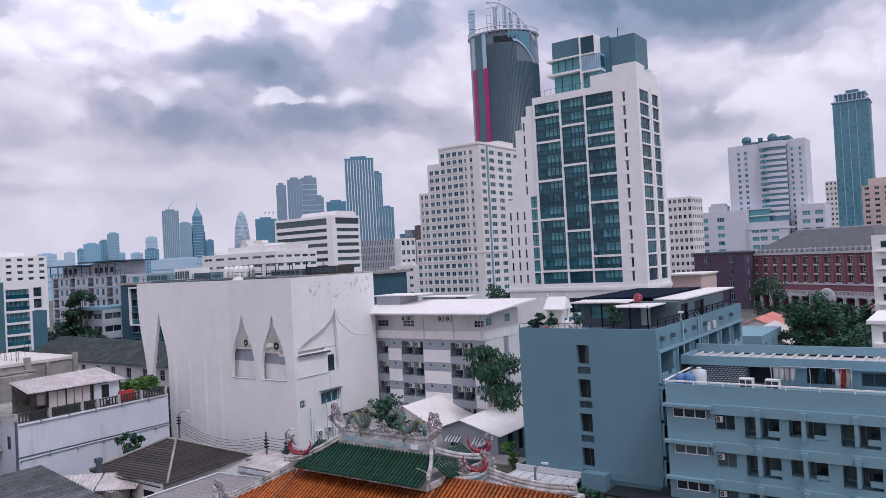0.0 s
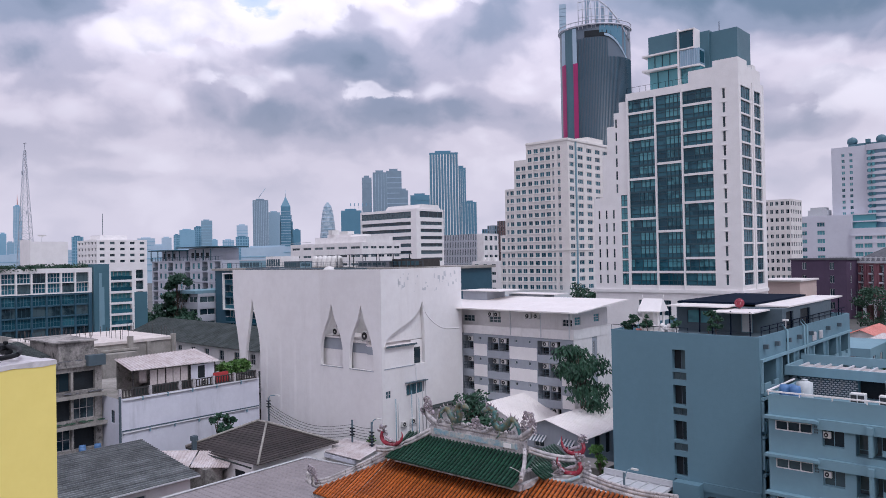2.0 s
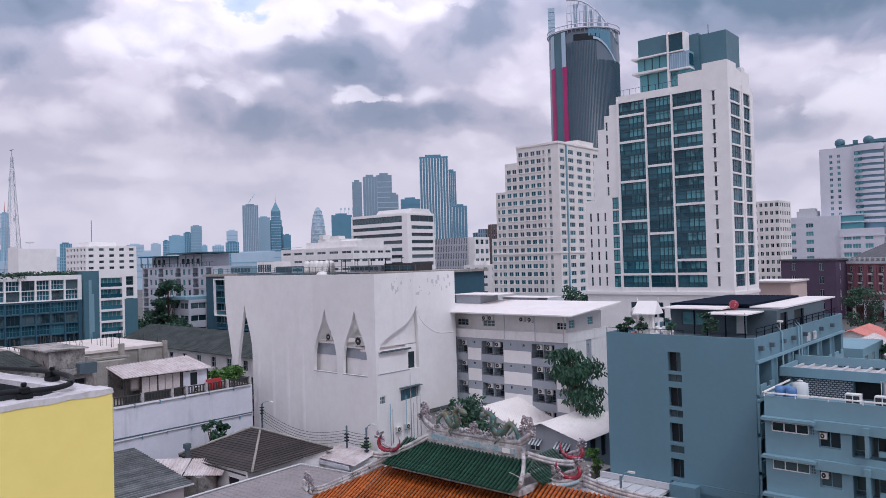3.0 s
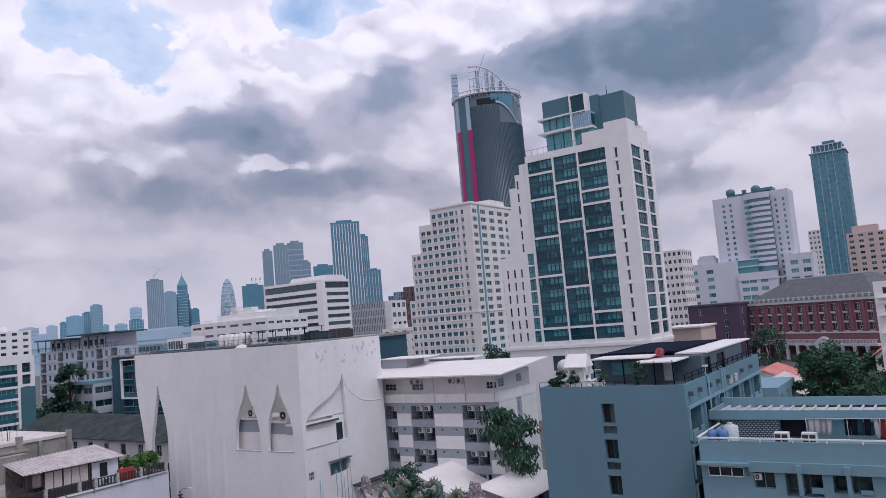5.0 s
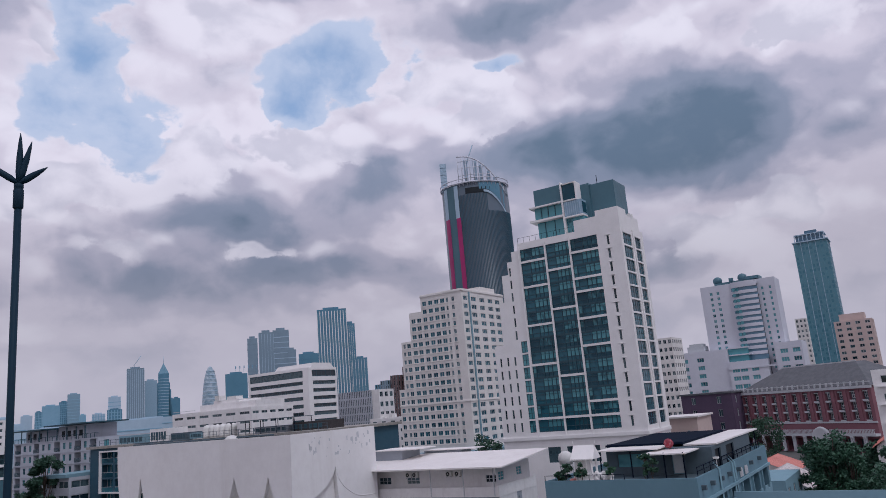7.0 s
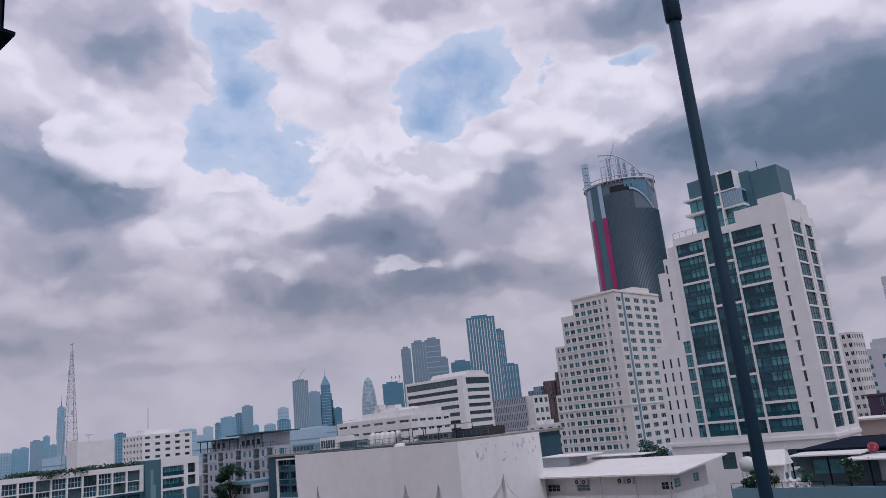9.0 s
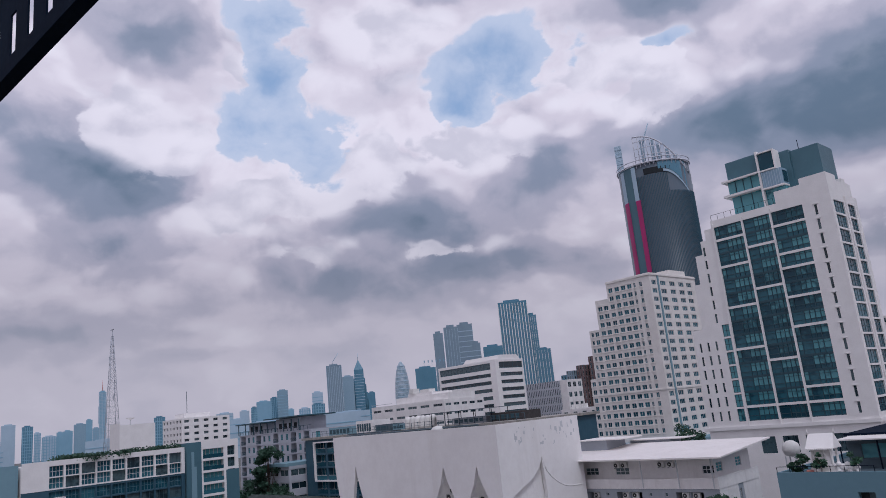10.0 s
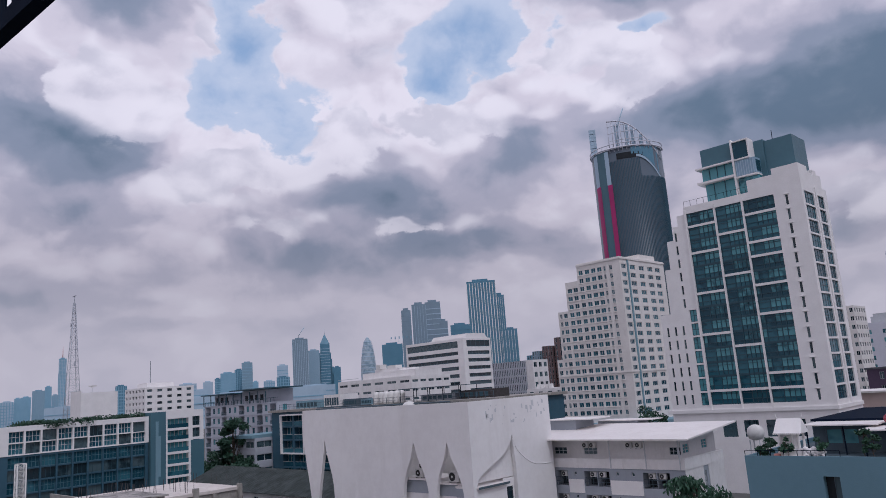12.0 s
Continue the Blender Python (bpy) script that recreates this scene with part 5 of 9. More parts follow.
    fins = [(-4.5, 184.5), (1.5, 183.0), (5.5, 180.0), (10.0, 176.0), (14.5, 172.5)]
    for x, z in fins:
        part("crown_panel", boxes((x - 1.2, x + 1.2, front(x) + 1.6, front(x) + 2.0, 167.5, z)), "tower_pale", t)
    bm = bmesh.new()
    for k in range(8):
        z0, z1 = 168 + k * 2.5, 170.3 + k * 2.5
        box(bm, -22.4, -18.0, -1.5 - 0.2 * (k % 2), -1.0, z0, z1 + (0.6 if k == 7 else 0))
    box(bm, -22.0, -18.4, -1.1, -0.6, 166, 188)
    part("crown_fin", bm, "tower_pale", t)
    bm = tube(bmesh.new(), [(-4, -6, 166), (-4, -6, 186)], 0.35, 6)
    tube(bm, [(-4, -6, 184), (-2, -6, 190), (1.5, -6, 198.5)], 0.4, 6)
    part("crane", bm, "tower_pale", t)


crown_tower()


# ---- horizontal-band office ----
def band_office():
    X0, X1, Y0, Y1 = -324.0, -278.7, 289.0, 311.4
    t = thing("banded_office", X0, Y0, 0, "white office block with horizontal dark window bands", "building")
    w, d = X1 - X0, Y1 - Y0
    P = 4.0
    rows = [(1.2, w - 4.2, 22.0 + P * k, 23.9 + P * k, 0.6) for k in range(6)] + [(1.0, w - 4.0, 45.9, 49.4, 0.4)]
    er = [(3.4, d - 1.2, 22.0 + P * k, 23.9 + P * k, 0.6) for k in range(6)] + [(2.8, d - 0.8, 46.2, 49.6, 0.4)]
    bm = bmesh.new()
    block(bm, w, d, 0, 50.9, rows, er, 0.6, 0, 1)
    part("wall", bm, ["clean", "dark"], t)
    put_windows(t, (0, 0), *SOUTH, rows, 0.6, 9, 1, 0.35, "dframe", "glass")
    put_windows(t, (w, 0), *EAST, er, 0.6, 5, 1, 0.35, "dframe", "glass")
    bm = bmesh.new()
    for i in range(5):
        box(bm, 18 - i * 0.0, w - 0.5 + 0, 3 + i * 0.5, d - 2 - i * 0.5, 50.9 + i * 0.5, 51.4 + i * 0.5)
    part("roof_house", bm, "clean", t)


band_office()


def plain_block(name, x0, y0, x1, y1, top, mat, label, floors, cols, ecols, wfrac=0.6, hfrac=0.5, base=4.0, rz=0.0, frame="trim", glass="glass", roof=(), cat="building", sill=0.25, group="", deep=0.2, splits=2):
    """A rectangular block with windows in even rows on the two faces that show."""
    t = thing(name, x0, y0, 0, label, cat, rz, group)
    w, d = x1 - x0, y1 - y0
    P = (top - base) / floors

    def rows(length, n):
        if not n:
            return []
        p = length / n
        return [(p * (i + 0.5 - wfrac / 2), p * (i + 0.5 + wfrac / 2), base + P * (k + sill), base + P * (k + sill + hfrac)) for i in range(n) for k in range(floors)]

    s, e = rows(w, cols), rows(d, ecols)
    bm = bmesh.new()
    block(bm, w, d, 0, top, s, e, deep, 0, 1)
    part("wall", bm, [mat, "dark"], t)
    put_windows(t, (0, 0), *SOUTH, s, deep, splits, 1, 0.1, frame, glass)
    put_windows(t, (w, 0), *EAST, e, deep, splits, 1, 0.1, frame, glass)
    for nm, m, rws in roof:
        part(nm, boxes(*rws), m, t)
    return t, w, d


# ---- low white office, lattice block and sign block beside the band office ----
plain_block("low_white_office", -305.3, 225, -252, 250, 31.5, "white", "low white office block with short window strips", 4, 6, 5, 0.7, 0.3, 16, roof=[("upper_storey", "white", [(16, 53, 3, 20, 31.5, 34.4), (23, 40, 5, 18, 34.4, 35.8)]), ("roof_tank", "acw", [(25, 28, 4, 8, 35.8, 38), (32, 38, 5, 9, 35.8, 37.2)]), ("roof_fence", "trim", [(0, 16, 0.2, 0.3, 32.3, 32.5), (41, 53, 3.2, 3.3, 35.2, 35.4)])])
plain_block("lattice_block", -303, 335, -274.5, 350, 37.0, "palewall", "grey office block behind a fine white vertical lattice", 7, 22, 6, 0.5, 0.82, 6, splits=1)
plain_block("pale_wall_block", -278, 336, -269.5, 350, 37.4, "white", "plain white slab wall of a mid-rise block", 6, 0, 3)
plain_block("sign_block", -196, 236, -178, 250, 22.0, "white", "small white shop building with roof tanks and signboard", 5, 4, 3, 0.45, 0.4, 6, roof=[("roof_tank", "acw", [(3, 4.2, 3, 4.2, 22, 23.6), (5, 6.2, 3, 4.2, 22, 23.6), (7, 8.2, 3, 4.2, 22, 23.6), (9, 10.2, 3, 4.2, 22, 23.6)])])
sign = thing("signboard", -177.6, 236.5, 0, "upright signboard with dark and yellow panels on a post", "sign")
part("post", boxes((0.1, 0.2, 1.0, 1.4, 0, 15.0)), "steel", sign)
part("panel", boxes((0, 0.3, 0, 2.6, 15, 20.5)), "white", sign)
part("dark_bar", boxes((0.3, 0.36, 0.2, 2.4, 18.8, 20.2)), "greyd", sign)
part("yellow_bar", boxes((0.3, 0.36, 0.3, 2.2, 16.9, 17.9), (0.3, 0.36, 0.3, 2.2, 15.5, 16.4)), "yellow", sign)
for x, y, w, h, m in ((-438, 553, 8, 53, "tower_grey"), (-429, 557, 9, 57, "tower_brown"), (-418, 562, 14, 64, "tower_brown"), (-447, 556, 9, 50, "tower_blue")):
    plain_block("brown_apartment_slab", x, y, x + w, y + 14, h, m, "slim brown-grey apartment slab with ribbed front", 10, 3, 3, 0.35, 0.8, 4, splits=1, group="brown slabs")

# ---- buildings to the east ----
plain_block("brick_hotel_wing", -87, 290, -65, 315, 20.5, "purple", "plum-coloured three-storey wing with white-framed windows", 4, 2, 5, 0.16, 0.55, 2.0, -22, roof=[("roof_slab", "slate", [(-0.5, 22.5, -0.5, 25.5, 20.5, 21.1)])])


def brick_hotel():
    t = thing("brick_hotel", -65.0, 288.0, 0, "long red brick building with slate roof and white colonnade", "building", -37.0)
    w, d, n = 55.0, 24.0, 12
    p = w / n
    up = [(p * (i + 0.34), p * (i + 0.66), z, z + 1.9, 0.85) for i in range(n) for z in (10.2, 13.3, 16.4)]
    tall = [(p * (i + 0.27), p * (i + 0.73), 9.6, 18.7, 0.9) for i in range(n)]
    low = [(p * (i + 0.12), p * (i + 0.88), 0.5, 4.4, 2.2) for i in range(n)]
    bm = bmesh.new()
    # backs of the tall bays in dark grey, as painted recess shade
    block(bm, w, d, 0, 19.4, tall + low, [], 0.3, 0, 1)
    part("wall", bm, ["brick", "greyd"], t)
    put_windows(t, (0, 0), *SOUTH, up, 0.85, 2, 2, 0.16, "trim", "glass")
    part("cornice", boxes((-0.5, w + 0.5, -0.6, 0, 19.2, 20.0), (-0.3, w + 0.3, -0.3, 0, 9.0, 9.5), (-0.3, w + 0.3, -1.8, 0, 5.2, 5.9), (-0.3, w + 0.3, -0.35, -0.1, 21.0, 21.2), *[(i * 2.3, i * 2.3 + 0.5, -0.5, -0.1, 20.0, 21.4) for i in range(24)]), "trim", t)
    col = lathe(bmesh.new(), [(0.45, 0.2), (0.36, 0.5), (0.32, 4.7), (0.5, 5.2)], n=10)
    col = mesh_of("column", col, "trim")
    balu = mesh_of("baluster", boxes((0, 0.22, -1.6, -1.45, 5.9, 7.0)), "trim")
    brail = mesh_of("balustrade_rail", boxes((0, p, -1.6, -1.45, 7.0, 7.2)), "trim")
    pil = mesh_of("pilaster", boxes((-0.35, 0.35, -0.2, 0, 9.5, 19.2)), "brick")
    hood = mesh_of("window_hood", boxes((-0.85, 0.85, 0.1, 0.8, 0, 0.22)), "trim")
    bal = mesh_of("window_balcony", boxes((-0.95, 0.95, -0.3, 0.8, 0, 0.15), (-0.95, 0.95, -0.3, -0.22, 0.15, 0.55)), "trim")
    for i in range(n):
        again("column", col, t, p * i + 0.3, -1.4, 0)
        again("column", col, t, p * i + 1.0, -1.4, 0)
        again("balustrade_rail", brail, t, p * i, 0, 0)
        for k in range(9):
            again("baluster", balu, t, p * i + k * 0.5, 0, 0)
        again("pilaster", pil, t, p * i, 0, 0)
        for z in (9.75, 12.7, 15.75):
            again("window_balcony", bal, t, p * (i + 0.5), 0, z - 0.35)
            again("window_hood", hood, t, p * (i + 0.5), 0, z + 2.5)
    bm = bmesh.new()
    v = [bm.verts.new(q) for q in ((-0.6, -0.6, 20), (w + 0.6, -0.6, 20), (w + 0.6, d, 20), (-0.6, d, 20), (12, 10, 27.5), (w - 12, 10, 27.5), (w - 12, 14, 27.5), (12, 14, 27.5))]
    for f in ((0, 1, 5, 4), (1, 2, 6, 5), (2, 3, 7, 6), (3, 0, 4, 7), (4, 5, 6, 7)):
        bm.faces.new([v[i] for i in f])
    part("roof", bm, "slate", t)
    part("ridge", boxes((12, w - 12, 9.9, 10.1, 27.4, 27.8)), "trim", t)
    porch = lathe(bmesh.new(), [(3.4, 0), (3.6, 0.3), (3.4, 0.9), (2.9, 0.9)], n=24)
    ob = part("porch_arch", porch, "trim", t)
    ob.matrix_basis = pose(36, -2.0, 4.6, 90, 0, 0)


brick_hotel()
plain_block("gabled_shed", -65, 190, -55.5, 204, 16.5, "peach", "peach gable-ended shed with white roof", 2, 2, 0, 0.12, 0.3, 3, roof=[("roof", "sheet", [(-0.5, 10, -0.5, 14.5, 16.5, 16.9)])])
t, w, d = plain_block("white_apartment_block", -13.5, 146, 14, 160, 24.2, "white", "white apartment block with stacked window bays", 7, 6, 3, 0.45, 0.42, 3.0)
part("window_hood", boxes(*[(a, a + 3.2, -0.6, 0, z, z + 0.15) for a in (0.6, 5.2, 9.8, 14.4) for z in (6.2, 9.2, 12.2, 15.3, 18.3, 21.3)]), "white", t)
def white_hotel():
    """A hotel slab with a rounded balcony bay, a taller side wing and a stepped podium."""
    t = thing("white_hotel_tower", -103.0, 414.0, 0, "white hotel tower with rounded balcony bay and roof plant", "building")
    P = 2.95
    front = [(a, a + 1.5, 38.5 + P * k, 40.1 + P * k) for a in (4.6, 8.2) for k in range(12)]
    bm = bmesh.new()
    block(bm, 16.5, 20, 0, 76.0, front, [], 0.25, 0, 1)
    part("wall", bm, ["hotel", "dark"], t)
    put_windows(t, (0, 0), *SOUTH, front, 0.25, 2, 1, 0.1, "alu", "glass_teal")
    # bay with bowed slabs
    N = 10
    bow = [(16.0 + 13.0 * k / N, -2.6 * math.sin(math.pi * min(1.0, 0.12 + 0.76 * k / N)) + 0.4) for k in range(N + 1)]

    def bowed(z0, z1, out, m, name):
        bm = bmesh.new()
        lo = [bm.verts.new((x, y - out, z0)) for x, y in bow] + [bm.verts.new((29, 8, z0)), bm.verts.new((16, 8, z0))]
        hi = [bm.verts.new((v.co.x, v.co.y, z1)) for v in lo]
        n = len(lo)
        for q in range(n):
            bm.faces.new((lo[q], lo[(q + 1) % n], hi[(q + 1) % n], hi[q]))
        bm.faces.new(hi), bm.faces.new(lo[::-1])
        return part(name, bm, m, t)

    bowed(0, 74.5, -0.5, "glass_blue", "bay_glass")
    for k in range(12):
        bowed(37.3 + P * k, 38.95 + P * k, 0.0, "hotel", "balcony_slab")
    bowed(73.2, 76.2, 0.1, "hotel", "bay_parapet")
    for k in range(12):
        for x in (16.9, 18.6):
            part("bay_window", boxes((x, x + 1.3, -1.9, -1.2, 38.7 + P * k, 40.4 + P * k)), "glass_teal", t)
    side = [(a, a + 1.2, 20.5 + P * k, 22.1 + P * k) for a in (1.6, 5.4) for k in range(18)]
    bm = bmesh.new()
    block(bm, 8.6, 16, 0, 76.6, side, [], 0.25, 0, 1, x=29.0, y=2.0)
    part("side_wing", bm, ["hotel", "dark"], t)
    put_windows(t, (29, 2), *SOUTH, side, 0.25, 1, 1, 0.12, "alu", "glass_teal")
    part("roof_plant", boxes((7, 27, 4, 16, 76.2, 77.6), (15, 17, 3, 5, 77.6, 79.4), (20, 30, 4, 14, 77.4, 79.0)), "slateblue", t)
    for x in (8.5, 21.5):
        part("roof_dome", lathe(bmesh.new(), [(1.0, 76.5), (1.2, 77.6), (2.2, 77.9), (2.5, 79.0), (2.2, 80.2), (1.2, 81.0), (0.3, 81.3)], x, 6, 14), "slateblue", t)
    for name, x0, x1, y0, z1, cols, rows in (("west_podium", -17.0, 10.0, -6.0, 41.5, (2.6, 11.0), 6), ("terrace", 10.0, 29.0, -7.0, 34.5, (1.5, 5.5, 11.0), 5), ("east_podium", 33.0, 46.0, -5.0, 42.0, (2.6, 8.4), 6)):
        h = [(a, a + 3.6, z1 - 5.6 - 4.2 * k, z1 - 3.4 - 4.2 * k) for a in cols for k in range(rows)]
        bm = bmesh.new()
        block(bm, x1 - x0, 18, 0, z1, h, [], 0.3, 0, 1, x=x0, y=y0)
        part(name, bm, ["hotel", "dark"], t)
        put_windows(t, (x0, y0), *SOUTH, h, 0.3, 3, 1, 0.12, "alu", "glass_teal")
    part("terrace_glass", boxes((10.2, 20.0, -4.0, 2.0, 34.5, 41.5)), "glass_teal", t)
    part("terrace_slab", boxes((9.8, 22.0, -5.0, 2.0, 37.6, 38.2), (9.8, 20.4, -4.4, 2.0, 41.2, 41.9), (9.8, 33.0, -7.3, -7.0, 30.5, 31.3)), "hotel", t)
    part("roof_pavilion", boxes((-11, -2, -3, 6, 41.5, 44.6), (-10, -3, -2, 5, 44.6, 46.0)), "alu", t)


white_hotel()
plain_block("grid_apartment_tower", -109.5, 330, -98.6, 346, 46.0, "cream", "beige apartment tower with close window grid", 12, 5, 5, 0.6, 0.5, 4)
plain_block("peach_hotel", -47.5, 480, -28, 498, 53.0, "peach", "peach-pink hotel tower with pointed gable", 15, 4, 5, 0.5, 0.5, 4, roof=[("roof_house", "peach", [(3, 16, 3, 14, 53, 57)])])
plain_block("beige_apartment_tower", -95, 690, -86, 702, 72.0, "cream", "slim beige apartment tower", 16, 3, 3, 0.5, 0.5, 4)
plain_block("pale_apartment_tower", -14, 700, 8, 716, 54.0, "cream", "pale apartment tower with dense windows", 14, 7, 4, 0.6, 0.5, 4)
plain_block("blue_office", -33, 800, -12, 820, 42.0, "tower_blue", "low blue glass office", 6, 6, 4, 0.8, 0.6, 4, glass="glass_blue")
t, w, d = plain_block("teal_glass_tower", -73, 585, -51, 606, 119.0, "teal_wall", "slender teal glass skyscraper with stepped top", 34, 9, 8, 0.62, 0.72, 6, glass="glass_tower", frame="teal_wall", roof=[("crown", "glass_blue", [(2, 20, 2, 19, 119, 124.5), (8, 16, 6, 16, 124.5, 128)]), ("cornice", "tower_pale", [(-0.8, 22.8, -0.8, 21.8, 119, 119.8), (1.2, 20.8, 1.2, 19.8, 124.5, 125.2)])], cat="skyscraper")
part("corner_pier", boxes(*[(a, a + 0.3, -0.3, 0, 0, 119) for a in (4.7, 9.6, 14.4)], *[(22, 22.3, b, b + 0.3, 0, 119) for b in (6.7, 13.7)]), "tower_pale", t)
part("crown_post", boxes(*[(1.0 + i * 2.8, 1.5 + i * 2.8, 1.0, 1.5, 119.8, 124.6) for i in range(8)]), "tower_pale", t)


# ---- apartment house to the west, white frames over a dark base ----
def frame_apartments():
    t = thing("framed_apartment_house", -160, 36.0, 0, "long apartment house with white grid frames above a dark base", "building")
    # the long east face runs north along +y
    L = 30.2
    cols = [4.6, 7.4, 10.2, 13.0, 15.8, 18.6, 21.4, 24.2, 27.0]
    up = [(a, a + 2.5, z, z + 1.95, 0.5) for a in cols for z in (18.2, 20.3)]
    lo = [(a, a + 2.5, z, z + 1.95, 0.4) for a in cols for z in (15.7, 13.5, 11.3, 9.1, 6.9, 4.7)]
    bm = bmesh.new()
    facade(bm, (0, 0), (0, 1), (1, 0), L, 18.0, 23.2, up, 0.5, 0, 1)
    box(bm, -18, -0.6, 0, 33.5, 0, 22.6)
    part("white_frame", bm, ["clean", "dark"], t)
    bm = bmesh.new()
    facade(bm, (-0.1, 0), (0, 1), (1, 0), L, 0, 18.0, lo, 0.4, 0, 1)
    part("dark_base", bm, ["navy", "dark"], t)
    put_windows(t, (0, 0), *EAST, up[::3] + up[1::3], 0.3, 4, 2, 0.08, "alu", "glass_bay")
    put_windows(t, (0, 0), *EAST, up[2::3], 0.5, 3, 1, 0.06, "dframe", "glass")
    put_windows(t, (-0.1, 0), *EAST, lo[::2], 0.2, 4, 2, 0.07, "slateblue", "glass_bay")
    put_windows(t, (-0.1, 0), *EAST, lo[1::2], 0.4, 3, 1, 0.06, "dframe", "glass")
    part("stair_tower", boxes((-4, 0.5, 30.4, 33.6, 0, 23.9)), "slateblue", t)
    part("stair_scroll", boxes((0.5, 0.56, 31.4, 32.0, 8, 22.0), (0.5, 0.56, 32.0, 32.5, 11, 19)), "greyl", t)
    bal = [(a, a + 4.6, z, z + 1.9, 1.2) for a in (0.4,) for z in (20.4, 18.0, 15.6, 13.2, 10.8, 8.4, 6.0)]
    tall = [(5.9, 7.6, z, z + 1.9, 0.4) for z in (20.6, 18.2, 15.8, 13.4, 11.0, 8.6, 6.2)]
    bm = bmesh.new()
    facade(bm, (0.4, 33.6), (0, 1), (1, 0), 8.4, 0, 23.9, bal + tall, 0.4, 0, 1)
    box(bm, -14, -1.0, 33.7, 42.0, 0, 23.85)
    part("wing", bm, ["clean", "dark"], t)
    put_windows(t, (0.4, 33.6), *EAST, [(a, b, c, e, 0.9) for a, b, c, e, _ in bal], 0.9, 5, 1, 0.1, "alu", "glass_teal")
    put_windows(t, (0.4, 33.6), *EAST, tall, 0.4, 2, 2, 0.08, "dframe", "glass")
    part("balcony_rail", boxes(*[(0.3, 0.36, 34.0, 38.6, z + 0.1, z + 0.9) for z in (20.3, 17.9, 15.5, 13.1, 10.7, 8.3, 5.9)]), "glass_bay", t)
    part("wing_panel", boxes((0.4, 0.5, 39.1, 42.0, 4.0, 17.6)), "slateblue", t)
    # balcony end to the south
    bal2 = [(0.5, 4.0, z, z + 2.0, 1.0) for z in (20.2, 17.4, 14.6, 11.8, 9.0)] + [(4.6, 7.8, z, z + 2.0, 1.0) for z in (20.2, 17.4, 14.6, 11.8, 9.0)]
    bm = bmesh.new()
    # open balconies backed in near-black as painted shade
    facade(bm, (-0.4, -16), (0, 1), (1, 0), 15.6, 0, 23.0, bal2, 1.0, 0, 1)
    box(bm, -18, -1.6, -16, -0.2, 0, 22.4)
    part("south_wing", bm, ["greyl", "dark"], t)
    part("south_rail", boxes(*[(-0.4, -0.3, -15.5, -8.2, z, z + 0.8) for z in (20.2, 17.4, 14.6, 11.8, 9.0)]), "trim", t)


frame_apartments()


# ---- pale apartment house and navy annex behind the hall ----
def pale_apartments():
    X0, Y0, w, d, P = -205.0, 102.0, 37.0, 16.0, 2.75
    t = thing("pale_apartment_house", X0, Y0, 0, "pale apartment house with recessed dark balconies and flat canopy roof", "building")
    balc = [(a, a + 2.6, 2.4 + P * k, 4.65 + P * k, 1.4) for a in (0.8, 9.4, 18.6, 27.4, 33.6) for k in range(8)]
    wins = [(a, a + 1.15, 2.9 + P * k, 4.35 + P * k, 0.18) for a in (4.6, 7.2, 13.2, 15.9, 22.4, 25.0, 31.2) for k in range(8)]
    east = [(a, a + 1.3, 2.9 + P * k, 4.35 + P * k, 0.18) for a in (1.5, 5.5, 9.5, 13.0) for k in range(8)]
    bm = bmesh.new()
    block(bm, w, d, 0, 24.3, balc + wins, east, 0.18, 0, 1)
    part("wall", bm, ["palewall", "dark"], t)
    put_windows(t, (0, 0), *SOUTH, wins, 0.18, 2, 2, 0.07, "dframe", "glass_teal")
    put_windows(t, (w, 0), *EAST, east, 0.18, 2, 1, 0.07, "dframe", "glass_teal")
    put_windows(t, (0, 0), *SOUTH, balc, 1.4, 3, 1, 0.08, "alu", "glass")
    rail = mesh_of("balcony_rail", facade(bmesh.new(), (0, -0.06), (1, 0), (0, -1), 2.6, 0, 0.93, [(0.05 + i * 0.255, 0.25 + i * 0.255, 0.06, 0.86) for i in range(10)], 0.05), "dframe")
    for h in balc:
        again("balcony_rail", rail, t, h[0], 0, h[2])
    part("floor_band", boxes(*[(0, w, -0.12, 0, 2.1 + P * k, 2.3 + P * k) for k in range(9)]), "palewall", t)
    part("roof_house", boxes((2, 12, 2, 9, 24.3, 27.0), (17, 29, 2, 10, 24.3, 27.6)), "palewall", t)
    part("roof_house_window", boxes(*[(a, a + 1.4, 1.95, 2.0, 25.0, 26.4) for a in (3, 5.5, 8, 18.5, 21, 23.5, 26)]), "dark", t)
    part("pergola", boxes((-0.8, 13.5, -0.8, 9.5, 27.1, 27.4), (15.5, 33, -1, 10.5, 27.7, 28.0)), "dframe", t)
    part("pergola_post", boxes(*[(a, a + 0.2, -0.5, -0.3, 24.3, 27.2) for a in (0.2, 4.2, 8.6, 12.6, 16.2, 20.4, 24.6, 28.6, 32.2)]), "dframe", t)
    part("garden_fence", boxes((0, w, 0.1, 0.2, 25.3, 25.4), *[(i * 1.6, i * 1.6 + 0.08, 0.1, 0.2, 24.3, 25.3) for i in range(23)]), "dframe", t)


